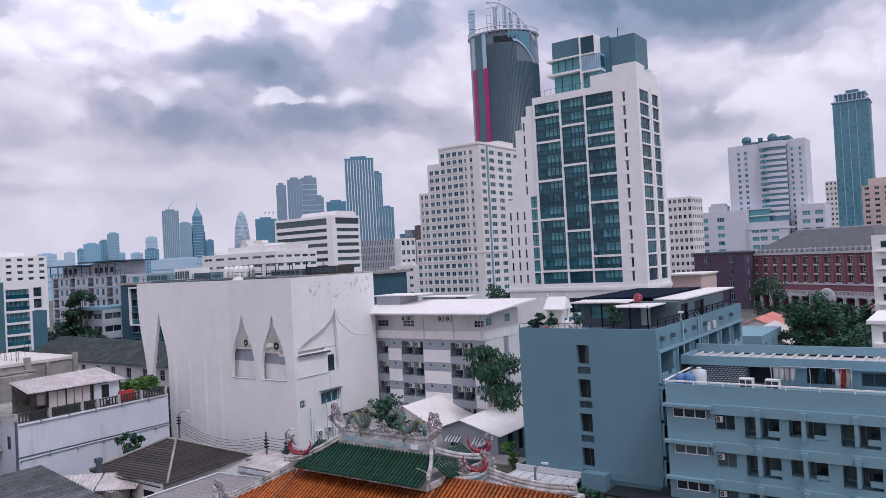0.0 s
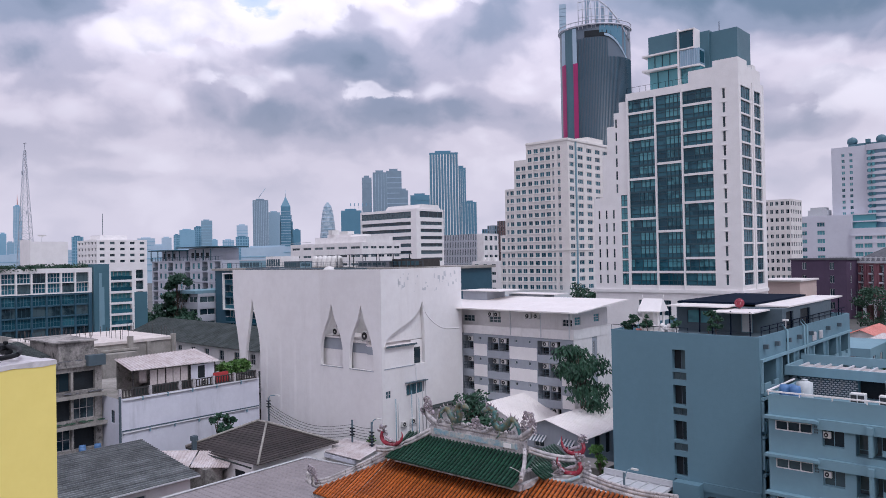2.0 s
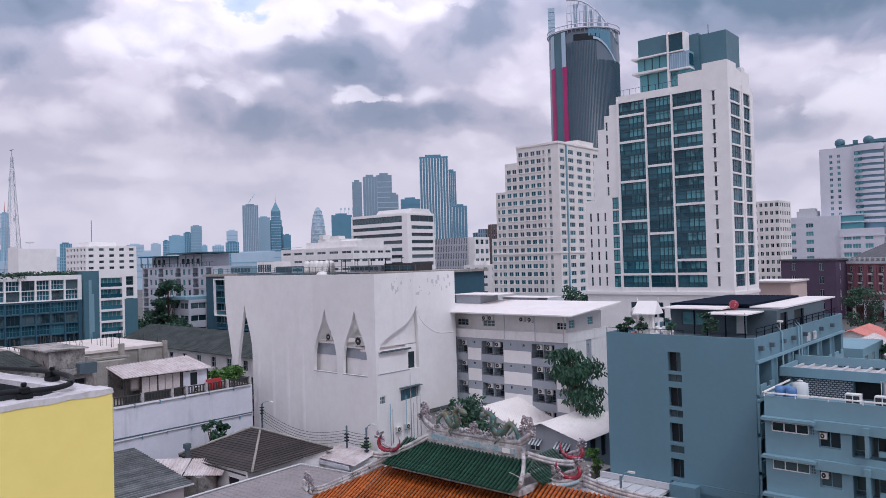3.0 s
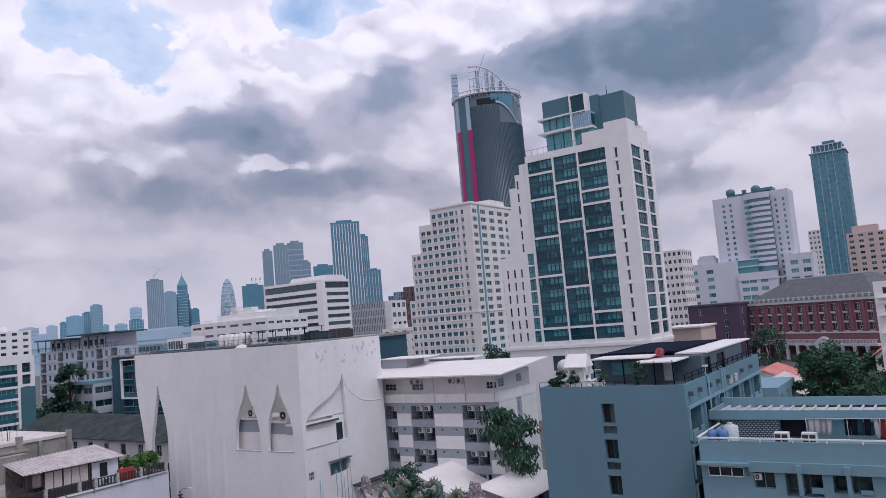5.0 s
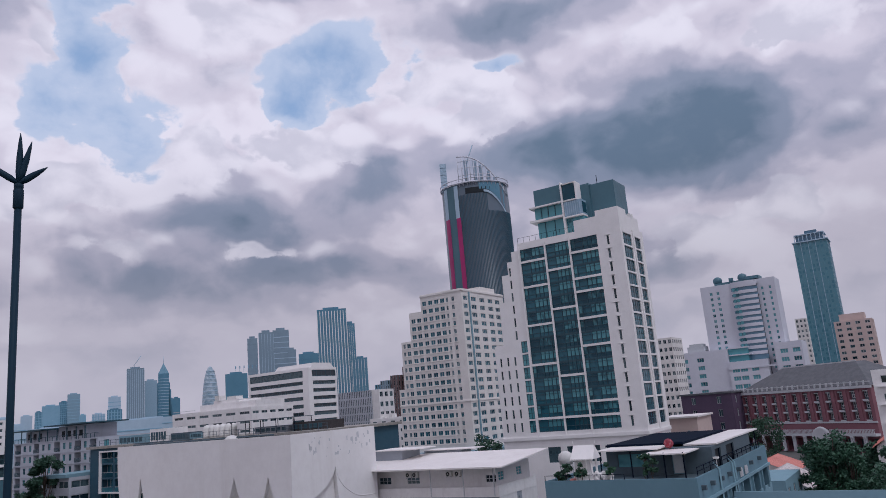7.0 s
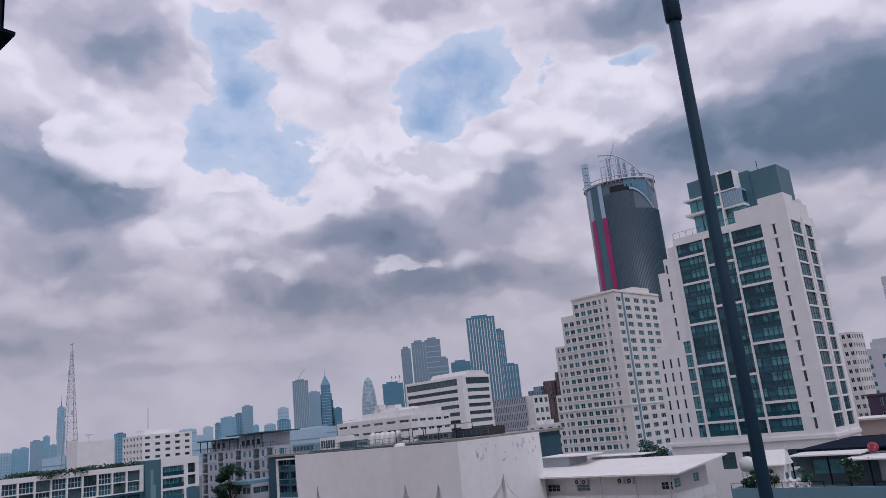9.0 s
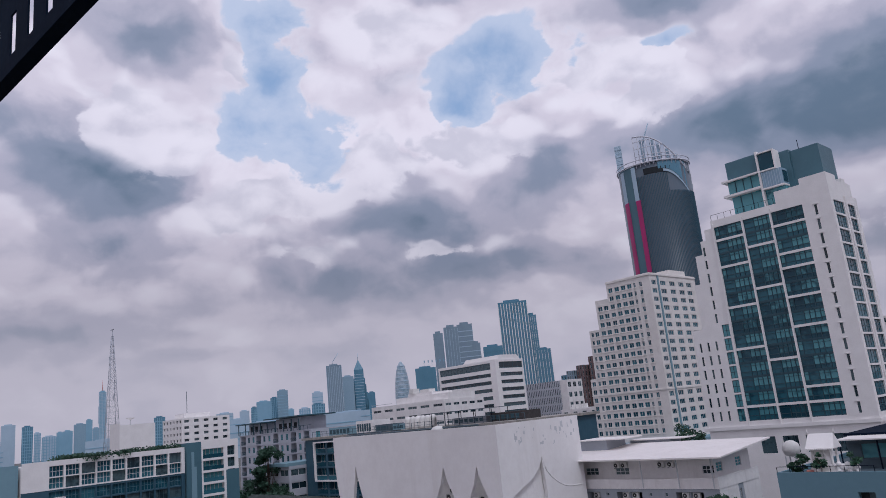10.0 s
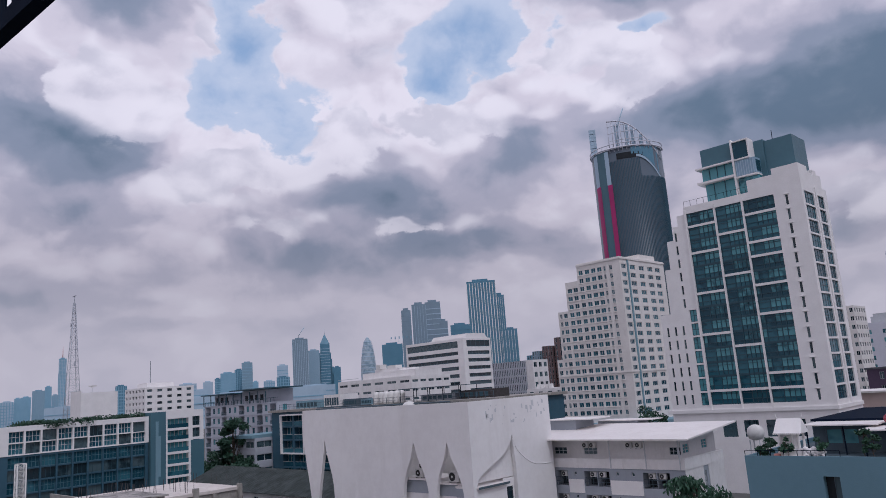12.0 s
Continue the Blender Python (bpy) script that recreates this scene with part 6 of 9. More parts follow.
def navy_annex():
    X0, Y0, w, d, P = -158.0, 94.0, 66.0, 22.0, 2.9
    t = thing("navy_annex", X0, Y0, 0, "dark navy apartment annex with white-framed glazed balconies", "building")
    cols = (4.2, 8.8, 15.0, 19.6, 25.8, 30.4, 36.6, 41.2, 47.4, 52.0, 58.2)
    holes = [(a, a + 3.9, 1.4 + P * k, 3.9 + P * k, 1.3) for a in cols for k in range(7)]
    bm = bmesh.new()
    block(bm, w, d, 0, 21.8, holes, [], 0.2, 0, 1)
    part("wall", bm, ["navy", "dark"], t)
    put_windows(t, (0, 0), *SOUTH, holes, 1.3, 3, 1, 0.12, "alu", "glass_bay")
    rail = mesh_of("balcony_rail", boxes((0, 3.9, 0.05, 0.11, 0, 0.95)), "glass_bay")
    bar = mesh_of("rail_bar", boxes((0, 3.9, 0.0, 0.12, 0.95, 1.02)), "alu")
    for h in holes:
        again("balcony_rail", rail, t, h[0], 0, h[2])
        again("rail_bar", bar, t, h[0], 0, h[2])
    for i in range(0, len(cols), 2):
        a, b = cols[i] - 0.35, cols[min(i + 1, len(cols) - 1)] + 4.2
        for z0, z1 in ((12.7, 21.3), (1.0, 9.3)):
            part("window_frame_box", boxes((a, a + 0.3, -0.5, 0, z0, z1), (b - 0.3, b, -0.5, 0, z0, z1), (a + 0.3, b - 0.3, -0.5, 0, z1 - 0.3, z1), (a + 0.3, b - 0.3, -0.5, 0, z0, z0 + 0.3)), "clean", t)
    part("roof_deck", boxes((-0.6, w + 0.6, -0.6, d + 0.6, 21.8, 22.3)), "concrete", t)


pale_apartments()
navy_annex()
plain_block("balcony_house", -168, 90, -159, 100, 16.5, "palewall", "small pale house with wide balconies", 5, 2, 2, 0.8, 0.5, 2.0, roof=[("roof", "greyl", [(-0.5, 9, -0.8, 12.5, 16.5, 17.2)])])
plain_block("slim_white_office", -402, 160, -378, 186, 36.0, "clean", "white office block with horizontal sun-shade fins", 9, 6, 5, 0.5, 0.45, 8, roof=[("roof_house", "clean", [(6, 18, 4, 18, 36, 38.5)]), ("mast", "dframe", [(11.9, 12.1, 8, 8.2, 38.5, 50)])], deep=0.5, splits=1)
plain_block("blank_white_hall", -322, 106, -311, 120, 33.0, "clean", "blank white box building with satellite dish", 3, 0, 0, roof=[("parapet", "clean", [(0, 11, 0, 0.3, 33, 33.8)])])


# ---- low roofs and yards in front of the hall ----
def ribbed(bm, a, b, c, d, n, r, mi=0, thick=0.05):
    """A sheet a-b-c-d with n ribs that run from the side a-b to the side d-c."""
    a, b, c, d = map(Vector, (a, b, c, d))
    up = (b - a).cross(d - a).normalized()
    up = up if up.z > 0 else -up
    step = r / max(0.01, (b - a).length)
    us = [(0.0, 0.0)] + [(min(0.999, max(0.001, (i + 0.5) / n + k * step)), h) for i in range(n) for k, h in ((-1, 0.0), (0, r * 1.2), (1, 0.0))] + [(1.0, 0.0)]
    top = [[bm.verts.new(p.lerp(q, u) + up * h) for u, h in us] for p, q in ((a, b), (d, c))]
    low = [[bm.verts.new(p.lerp(q, u) - up * thick) for u in (0.0, 1.0)] for p, q in ((a, b), (d, c))]
    for k in range(len(us) - 1):
        bm.faces.new((top[0][k], top[0][k + 1], top[1][k + 1], top[1][k])).material_index = mi
    for f in ((low[0][0], low[1][0], low[1][1], low[0][1]), (top[0][0], top[1][0], low[1][0], low[0][0]), (top[0][-1], low[0][1], low[1][1], top[1][-1]),
              (*top[0], low[0][1], low[0][0]), (*top[1], low[1][1], low[1][0])):
        bm.faces.new(f).material_index = mi
    bmesh.ops.remove_doubles(bm, verts=bm.verts[:], dist=0.002)
    bmesh.ops.recalc_face_normals(bm, faces=bm.faces[:])
    return bm


def tiled_hip(name, corners, apex, mat, label, courses=16, wall="white", eave=3.9, over=0.8):
    """A house under a hipped roof laid in courses."""
    cx, cy = sum(c[0] for c in corners) / 4, sum(c[1] for c in corners) / 4
    t = thing(name, cx, cy, 0, label, "house")
    bm = bmesh.new()
    cs = [Vector((c[0] - cx, c[1] - cy, eave)) for c in corners]
    tops = [Vector((p[0] - cx, p[1] - cy, p[2])) for p in apex]
    for i in range(4):
        a, b = cs[i], cs[(i + 1) % 4]
        ta, tb = tops[i], tops[(i + 1) % 4]
        for k in range(courses):
            k0, k1 = k / courses, (k + 1.0) / courses
            lift = Vector((0, 0, 0.07))
            q = [a.lerp(ta, k0) + lift, b.lerp(tb, k0) + lift, b.lerp(tb, k1), a.lerp(ta, k1)]
            drop = [q[0] - lift, q[1] - lift]
            v = [bm.verts.new(p) for p in q]
            w = [bm.verts.new(p) for p in drop]
            try:
                bm.faces.new(v)
                bm.faces.new((w[0], w[1], v[1], v[0]))
            except ValueError:
                pass
    part("tile_course", bm, mat, t)
    bm = bmesh.new()
    for i in range(4):
        tube(bm, [cs[i] + Vector((0, 0, 0.1)), tops[i] + Vector((0, 0, 0.1))], 0.13, 6)
    if (tops[0] - tops[2]).length > 0.1:
        tube(bm, [tops[0] + Vector((0, 0, 0.1)), tops[2] + Vector((0, 0, 0.1))], 0.13, 6)
    part("ridge_cap", bm, "concrete", t)
    x0, x1 = min(c.x for c in cs) + over, max(c.x for c in cs) - over
    y0, y1 = min(c.y for c in cs) + over, max(c.y for c in cs) - over
    wins = [(1.0, 3.2, 1.9, 3.3), (5.0, 6.2, 2.4, 3.3), (7.6, 9.6, 0.3, 2.9)]
    bm = bmesh.new()
    block(bm, x1 - x0, y1 - y0, 0, eave - 0.05, [h for h in wins if h[1] < x1 - x0], [(1.5, 3.0, 1.5, 3.0), (5.0, 6.4, 1.5, 3.0)], 0.15, 0, 1, x=x0, y=y0)
    part("wall", bm, [wall, "dark"], t)
    put_windows(t, (x0, y0), *SOUTH, [h for h in wins[:2] if h[1] < x1 - x0], 0.15, 3, 1, 0.06, "trim", "glass")
    put_windows(t, (x1, y0), *EAST, [(1.5, 3.0, 1.5, 3.0), (5.0, 6.4, 1.5, 3.0)], 0.15, 2, 1, 0.06, "trim", "glass")
    part("eave_board", boxes((cs[0].x, cs[1].x, cs[0].y + 0.02, cs[0].y + 0.1, eave - 0.16, eave - 0.02)), "fibre", t)
    return t


tiled_hip("hip_roof_house", [(-75.6, 40.6), (-63.2, 41.4), (-63.8, 52.2), (-75.8, 51.6)], [(-70.6, 46.4, 6.35), (-69.0, 46.5, 6.35), (-69.0, 46.6, 6.35), (-70.6, 46.6, 6.35)], "tilebrown", "bungalow with dark brown tiled hip roof", 18)

shed = thing("tiled_shed", -66, 24, 0, "low house with grey fibre-cement tile roof", "house")
bm = bmesh.new()
for k in range(26):
    x0, x1 = -11.6 + k * 0.46, -11.6 + (k + 1) * 0.46
    z0, z1 = 5.35 - k * 0.062, 5.35 - (k + 1) * 0.062
    v = [bm.verts.new(p) for p in ((x0, 0, z0 - 0.09), (x0, 12.6, z0 - 0.09), (x1, 12.6, z1 + 0.05), (x1, 0, z1 + 0.05), (x1, 12.6, z1 - 0.09), (x1, 0, z1 - 0.09))]
    bm.faces.new((v[0], v[3], v[2], v[1])), bm.faces.new((v[3], v[5], v[4], v[2]))
part("tile_course", bm, "ribroof", shed)
bm = bmesh.new()
block(bm, 10.6, 11.6, 0, 3.5, [], [(1.2, 2.0, 1.2, 2.9), (2.4, 3.2, 1.2, 2.9), (6.0, 7.2, 1.2, 2.9)], 0.12, 0, 1, x=-11.0, y=0.4)
part("wall", bm, ["white", "dark"], shed)
put_windows(shed, (-0.4, 0.4), *EAST, [(1.2, 2.0, 1.2, 2.9), (2.4, 3.2, 1.2, 2.9), (6.0, 7.2, 1.2, 2.9)], 0.12, 1, 1, 0.08, "trim", "glass")
part("gutter", boxes((0.3, 0.45, 0, 12.6, 3.55, 3.68)), "trim", shed)

lean = thing("rusty_lean_to", -76, 36.8, 0, "rust-streaked corrugated lean-to roof with small chimney", "shed")
part("roof", ribbed(bmesh.new(), (-0.5, 0.3, 4.1), (3.4, 3.6, 4.1), (5.6, 1.2, 3.2), (1.6, -1.8, 3.2), 12, 0.06), "corr", lean)
part("roof_extension", ribbed(bmesh.new(), (3.5, 3.7, 4.05), (6.8, 6.0, 4.05), (8.8, 3.8, 3.2), (5.7, 1.3, 3.2), 14, 0.07), "corr", lean)
part("chimney", boxes((2.4, 2.8, 3.4, 3.8, 3.8, 5.0), (2.3, 2.9, 3.3, 3.9, 5.0, 5.5)), "greyd", lean)
part("wall", boxes((0.4, 4.6, 0.4, 2.4, 0, 3.1), (4.6, 7.4, 2.0, 4.0, 0, 3.1)), "old", lean)

hallroof = thing("flat_grey_roof_hall", -62.5, 27.0, 0, "long low hall with grey-brown sheet roof and pale edge", "building")
part("roof", ribbed(bmesh.new(), (0.6, 0, 3.5), (0, 19.8, 3.6), (9.5, 22.0, 3.2), (16.0, 0, 3.0), 30, 0.04), "drab", hallroof, "grey-brown ribbed sheet roof")
part("edge_strip", tube(bmesh.new(), [(0.6, 0, 3.6), (0, 19.8, 3.7), (9.5, 22.0, 3.3)], 0.09, 6), "trim", hallroof)
part("wall", boxes((0.9, 13.5, 0.4, 19.4, 0, 3.0)), "fibre", hallroof)
yard = tagged(part("yard_paving", boxes((-66.5, -62.6, 33.0, 48, 0.02, 0.3)), "brick", None), "dark red paved yard beside the bungalow", "paving", kind="structure")
pink = thing("pink_roof_annex", -66, 50.4, 0, "small annex with salmon-pink sheet roof", "building")
part("roof", ribbed(bmesh.new(), (0, 0, 3.3), (0.6, 4.4, 3.7), (6.6, 4.4, 3.7), (7.6, 0, 3.3), 14, 0.04), "corr", pink)
part("wall", boxes((0.6, 6.6, 0.4, 4.2, 0, 3.25)), "white", pink)
part("blue_stripe", boxes((0.5, 6.7, -0.05, 0.35, 2.7, 3.1)), "blueish", pink)


# ---- terrace house with the long pale wall ----
def terrace_house():
    X, Y0, Y1 = -82.0, 36.4, 54.4
    t = thing("terrace_house", X, Y0, 0, "pale blue rendered house with a railed roof terrace", "building")
    D = Y1 - Y0
    bm = bmesh.new()
    block(bm, 16.0, D, 0, 9.0, [(13.8, 14.7, 6.2, 7.6, 0.15)], [], 0.15, 0, 1, roof=2, x=-16.0)
    part("wall", bm, ["blueish", "dark", "concrete"], t)
    again("window", window_mesh(0.9, 1.4, 2, 2, 0.05, "greyd", "glass"), t, -1.75, 0.1, 6.2)
    pipe = bmesh.new()
    tube(pipe, [(0.1, 0.3, 8.8), (0.1, D - 0.3, 8.9)], 0.09, 6)
    part("eave_pipe", pipe, "trim", t)
    pipe = tube(bmesh.new(), [(0.1, 0.3, 5.0), (0.1, 0.3, 5.2), (0.1, 7.0, 5.25), (0.1, D - 0.2, 5.3)], 0.08, 6)
    part("wall_pipe", pipe, "trim", t)
    part("stain_ledge", boxes((0.0, 0.06, 0.2, D - 0.1, 5.36, 5.5), (0.0, 0.12, -0.12, 0.12, 2.5, 9.3)), "greyd", t)
    clip = mesh_of("pipe_clip", boxes((0, 0.2, 0, 0.12, 0, 0.4)), "greyl")
    for y in (2.5, 5.5, 8.6, 11.8, 15.2):
        again("pipe_clip", clip, t, 0.02, y, 8.6)
        again("pipe_clip", clip, t, 0.02, y + 0.8, 4.9)
    post = mesh_of("rail_post", boxes((-0.16, 0.16, -0.16, 0.16, 0, 1.05)), "plaster")
    balu = mesh_of("baluster", boxes((-0.05, 0.05, -0.06, 0.06, 0, 0.85)), "wood")
    rails = mesh_of("rail", boxes((-0.08, 0.08, 0, 1.0, 0.85, 0.95), (-0.08, 0.08, 0, 1.0, 0.04, 0.12)), "wood")
    ys = [0.1, 3.6, 7.2, 9.0, 11.6, 14.5, 17.8]
    for y in ys:
        again("rail_post", post, t, -0.2, y, 9.0)
    for a, b in zip(ys, ys[1:]):
        ob = again("rail", rails, t, -0.2, a + 0.17, 9.0)
        ob.scale = (1, b - a - 0.34, 1)
        n = int((b - a) / 0.34)
        for i in range(1, n):
            again("baluster", balu, t, -0.2, a + i * (b - a) / n, 9.05)
    # terrace shed
    s = thing("terrace_shed", X - 1.0, Y0 + 2.0, 9.0, "makeshift terrace shed under rusty corrugated roofing", "shed")
    part("roof", ribbed(bmesh.new(), (-5.6, 0.4, 3.6), (-6.2, 11.2, 3.7), (0.5, 10.8, 2.75), (0.9, -0.6, 2.95), 26, 0.11), "corr", s)
    part("back_wall", boxes((-5.5, -5.3, 0.6, 10.4, 0, 3.3)), "old", s)
    panel = mesh_of("panel", boxes((-0.03, 0.03, 0, 0.85, 0.9, 2.6)), "cloth")
    for i in range(5):
        again("panel", panel, s, 0.0, 2.0 + i * 0.95, 0)
    post = mesh_of("shed_post", boxes((-0.06, 0.06, -0.06, 0.06, 0, 2.85)), "wood")
    for y in (0.0, 1.9, 3.9, 6.8, 7.0, 10.3):
        again("shed_post", post, s, 0.0, y, 0)
    part("blue_boarding", boxes((-0.1, 0.05, 7.1, 10.2, 0, 2.55)), "blueish", s)
    part("doorway", boxes((0.052, 0.07, 8.0, 8.9, 0.9, 2.4)), "dark", s)
    part("low_wall", boxes((-0.05, 0.05, 0.1, 6.8, 0, 0.9)), "fibre", s)
    air_con(X - 0.75, Y0 + 10.6, 9.1, 90, "white outdoor air conditioner on the terrace")
    bm = bmesh.new()
    rows = [[bm.verts.new((0.05 * math.sin(i * 2 + j), i * 0.2, 2.3 - j * 0.35)) for i in range(6)] for j in range(5)]
    for r, q in zip(rows, rows[1:]):
        for i in range(5):
            bm.faces.new((r[i], q[i], q[i + 1], r[i + 1])).smooth = True
    bmesh.ops.solidify(bm, geom=bm.faces[:], thickness=0.02)
    sheet = part("hanging_sheet", bm, "cloth", s, "pale sheet hung from the shed roof")
    sheet.matrix_basis = pose(0.1, 0.6, 0.4)
    cloth = tagged(part("drying_cloth", boxes((-82.9, -82.7, 48.4, 50.4, 9.0, 10.3)), "redc", None), "bright red cloth over the terrace railing", "cloth")
    return t


terrace_house()


# ---- mouldering building and bare concrete frame ----
def old_building():
    t = thing("derelict_building", -86.0, 14.0, 0, "mouldering three-storey building with broken dark windows", "building")
    holes = []
    for z, h in ((9.95, 2.1), (6.75, 2.4), (3.5, 2.3)):
        for a in (1.5, 4.2, 8.0, 10.8, 13.4, 16.5, 19.1):
            holes.append((a, a + 2.35, z, z + h, 0.5))
    bm = bmesh.new()
    block(bm, 16, 22.2, 0, 12.6, [], holes, 0.5, 0, 1, roof=2, x=-16.0)
    part("wall", bm, ["old", "dark", "concrete"], t)
    for i, h in enumerate(holes):
        if i % 2 == 0 or i in (3, 11):
            continue
        if i % 3 == 1:
            again("window", window_mesh(2.3, h[3] - h[2], 3, 2, 0.07, "plaster", "glass"), t, -0.42, (h[0] + h[1]) / 2, h[2], 90)
        else:
            again("window", window_mesh(2.3, h[3] - h[2], 2, 1, 0.07, "wood", "glass"), t, -0.46, (h[0] + h[1]) / 2, h[2], 90)
    slab = mesh_of("ledge", boxes((0, 0.9, -0.3, 22.4, 0, 0.18), (0.75, 0.9, -0.3, 22.4, 0.18, 0.4)), "concrete")
    for z in (9.2, 5.95):
        again("ledge", slab, t, 0, 0, z)
    part("roof_edge", boxes((-0.2, 0.3, -0.3, 22.4, 12.6, 13.3)), "old", t)
    rnd = random.Random(8)
    for z in (9.76, 6.51, 13.31):
        grime = bmesh.new()
        for k in range(44):
            y, r_ = rnd.uniform(0.2, 22.0), rnd.uniform(0.08, 0.3)
            bmesh.ops.create_icosphere(grime, subdivisions=1, radius=r_, matrix=Matrix.Translation((rnd.uniform(0.1, 0.75) if z < 13 else 0.1, y, z)) @ Matrix.Diagonal((1, 1.6, 0.35, 1)))
        part("moss_clump", grime, "leaf2" if z < 9 else "slate", t)
    part("roof_room", boxes((-9, -0.5, 17.8, 21.6, 12.6, 15.3), (-9.5, -0.2, 17.2, 21.9, 15.3, 15.45)), "old", t)
    part("roof_sheet", ribbed(bmesh.new(), (-10, 8, 15.0), (-10, 17, 15.0), (-0.3, 17, 14.0), (-0.3, 8, 14.0), 20, 0.05), "fibre", t)
    part("roof_shed", boxes((-9.5, -0.8, 8.5, 16.8, 12.6, 13.9)), "old", t)
    part("balcony_parapet", boxes((-0.1, 0.9, 20.4, 22.3, 12.62, 13.8)), "greyd", t)
    pipes = bmesh.new()
    for y in (15.0, 15.4, 16.2):
        tube(pipes, [(0.12, y, 3), (0.12, y, 9.0)], 0.07, 6)
    part("drain_pipe", pipes, "trim", t)
    c = thing("bare_concrete_frame", -122.0, 38.0, 0, "unfinished bare concrete building with reinforcing bars", "building")
    bm = boxes((0, 17.5, 0, 17.0, 12.6, 13.0))
    part("roof_slab", bm, "pale_concrete", c)
    wallb = boxes((17.0, 17.3, 3.0, 17.0, 0, 12.55), (8.0, 17.0, 16.7, 17.0, 0, 12.55), (0, 17.0, 0.2, 0.5, 0, 12.55), (15.0, 19.5, 4.8, 5.2, 0, 12.4), (15.0, 20.0, 5.2, 10.0, 0, 11.6), (16.0, 18.5, 4.4, 11.0, 11.7, 11.95))
    part("wall", wallb, "concrete", c)
    part("column", boxes((17.3, 17.9, 9.8, 10.5, 0, 13.6), (17.3, 17.8, 16.4, 17.0, 0, 13.4), (17.3, 17.8, 12.6, 13.1, 0, 12.6)), "concrete", c)
    rod = mesh_of("reinforcing_bar", tube(bmesh.new(), [(0, 0, 0), (0.03, 0.02, 0.8), (-0.04, 0.05, 1.5)], 0.03, 5), "wood")
    rnd = random.Random(4)
    for i in range(60):
        again("reinforcing_bar", rod, c, rnd.uniform(2, 17.6), rnd.choice((0.3, 5.5, 10.0, 16.6)) + rnd.uniform(-0.3, 0.3), 13.0, rnd.uniform(0, 360))
    part("low_parapet", boxes((-20, 0, 4, 4.3, 8, 12.2)), "concrete", c)


old_building()
drum2 = copy_thing(drum, pose(-83.5, 33.0, 2.6))
tagged(part("yard_roof", boxes((-86, -76.5, 22.5, 36.3, 2.3, 2.6)), "fibre", None), "flat grey yard roof below the derelict building", "roof", kind="structure")
copy_thing(drum, pose(-84.6, 33.4, 2.6))
copy_thing(drum, pose(-84.0, 34.8, 2.6))


# ---- long dark-roofed row building ----
row = thing("long_row_building", -147, 68.6, 0, "long white row building with dark sagging roof", "building")
wins = [(4.0 + i * 4.7, 5.4 + i * 4.7, 7.0, 8.7, 0.2) for i in range(10)]
bm = bmesh.new()
block(bm, 52, 13.0, 0, 9.6, wins, [], 0.2, 0, 1)
part("wall", bm, ["white", "dark"], row)
put_windows(row, (0, 0), *SOUTH, wins, 0.2, 2, 2, 0.08, "plaster", "glass")
part("roof", ribbed(ribbed(bmesh.new(), (-1.5, 6.5, 12.6), (53, 6.5, 12.2), (53, -1.0, 9.4), (-1.5, -1.0, 9.6), 60, 0.05), (53, 6.5, 12.2), (-1.5, 6.5, 12.6), (-1.5, 14, 9.6), (53, 14, 9.6), 20, 0.05), "fibre", row)
part("low_roof", ribbed(bmesh.new(), (20, -0.2, 6.2), (53, -0.2, 6.2), (53, -6, 5.2), (20, -6, 5.2), 40, 0.05), "fibre", row)
for i in range(5):
    air_con(-147 + 17 + i * 5.3, 68.5, 5.6, 0, "white outdoor air conditioner on the row building wall")
tagged(part("infill_roof", boxes((-120, -92, 57.5, 66, 3.2, 3.5)), "fibre", None), "low grey roofs between the buildings", "roof", kind="structure")


# ---- houses at the foot of the condominium ----
def gable_house(name, x, y, w, d, eave, ridge, label, roof="sheet", wall="greyn", off=0.5, awn=True):
    t = thing(name, x, y, 0, label, "house")
    wins = [(0.9, 2.1, eave - 1.9, eave - 0.7), (w - 2.6, w - 1.2, eave - 1.9, eave - 0.7)]
    bm = bmesh.new()
    block(bm, w, d, 0, eave, wins, [(2.0, 3.2, eave - 2.6, eave - 0.5), (4.2, 5.2, eave - 2.6, eave - 0.5)], 0.15, 0, 1)
    v = [bm.verts.new(p) for p in ((0, 0, eave), (w, 0, eave), (w * off, 0, ridge - 0.12))]
    bm.faces.new(v)
    part("wall", bm, [wall, "dark"], t)
    put_windows(t, (0, 0), *SOUTH, wins, 0.15, 2, 1, 0.06, "trim", "glass")
    o = 0.7
    part("roof", ribbed(ribbed(bmesh.new(), (w * off, -o, ridge), (w * off, d + o, ridge), (w + o, d + o, eave - 0.1), (w + o, -o, eave - 0.1), 30, 0.03),
                        (w * off, -o, ridge), (w * off, d + o, ridge), (-o, d + o, eave - 0.1), (-o, -o, eave - 0.1), 30, 0.03), roof, t)
    if awn:
        for a in (0.75, w - 2.75):
            bm = bmesh.new()
            for i in range(9):
                box(bm, a + i * 0.19, a + i * 0.19 + 0.19, -0.02, 0.0, eave - 0.7, eave - 0.65, i % 2)
                q = [bm.verts.new(p) for p in ((a + i * 0.19, 0, eave - 0.62), (a + i * 0.19 + 0.19, 0, eave - 0.62), (a + i * 0.19 + 0.19, -0.75, eave - 1.15), (a + i * 0.19, -0.75, eave - 1.15))]
                bm.faces.new(q).material_index = i % 2
            part("awning", bm, ["trim", "greyd"], t, "grey and white striped awning")
    return t


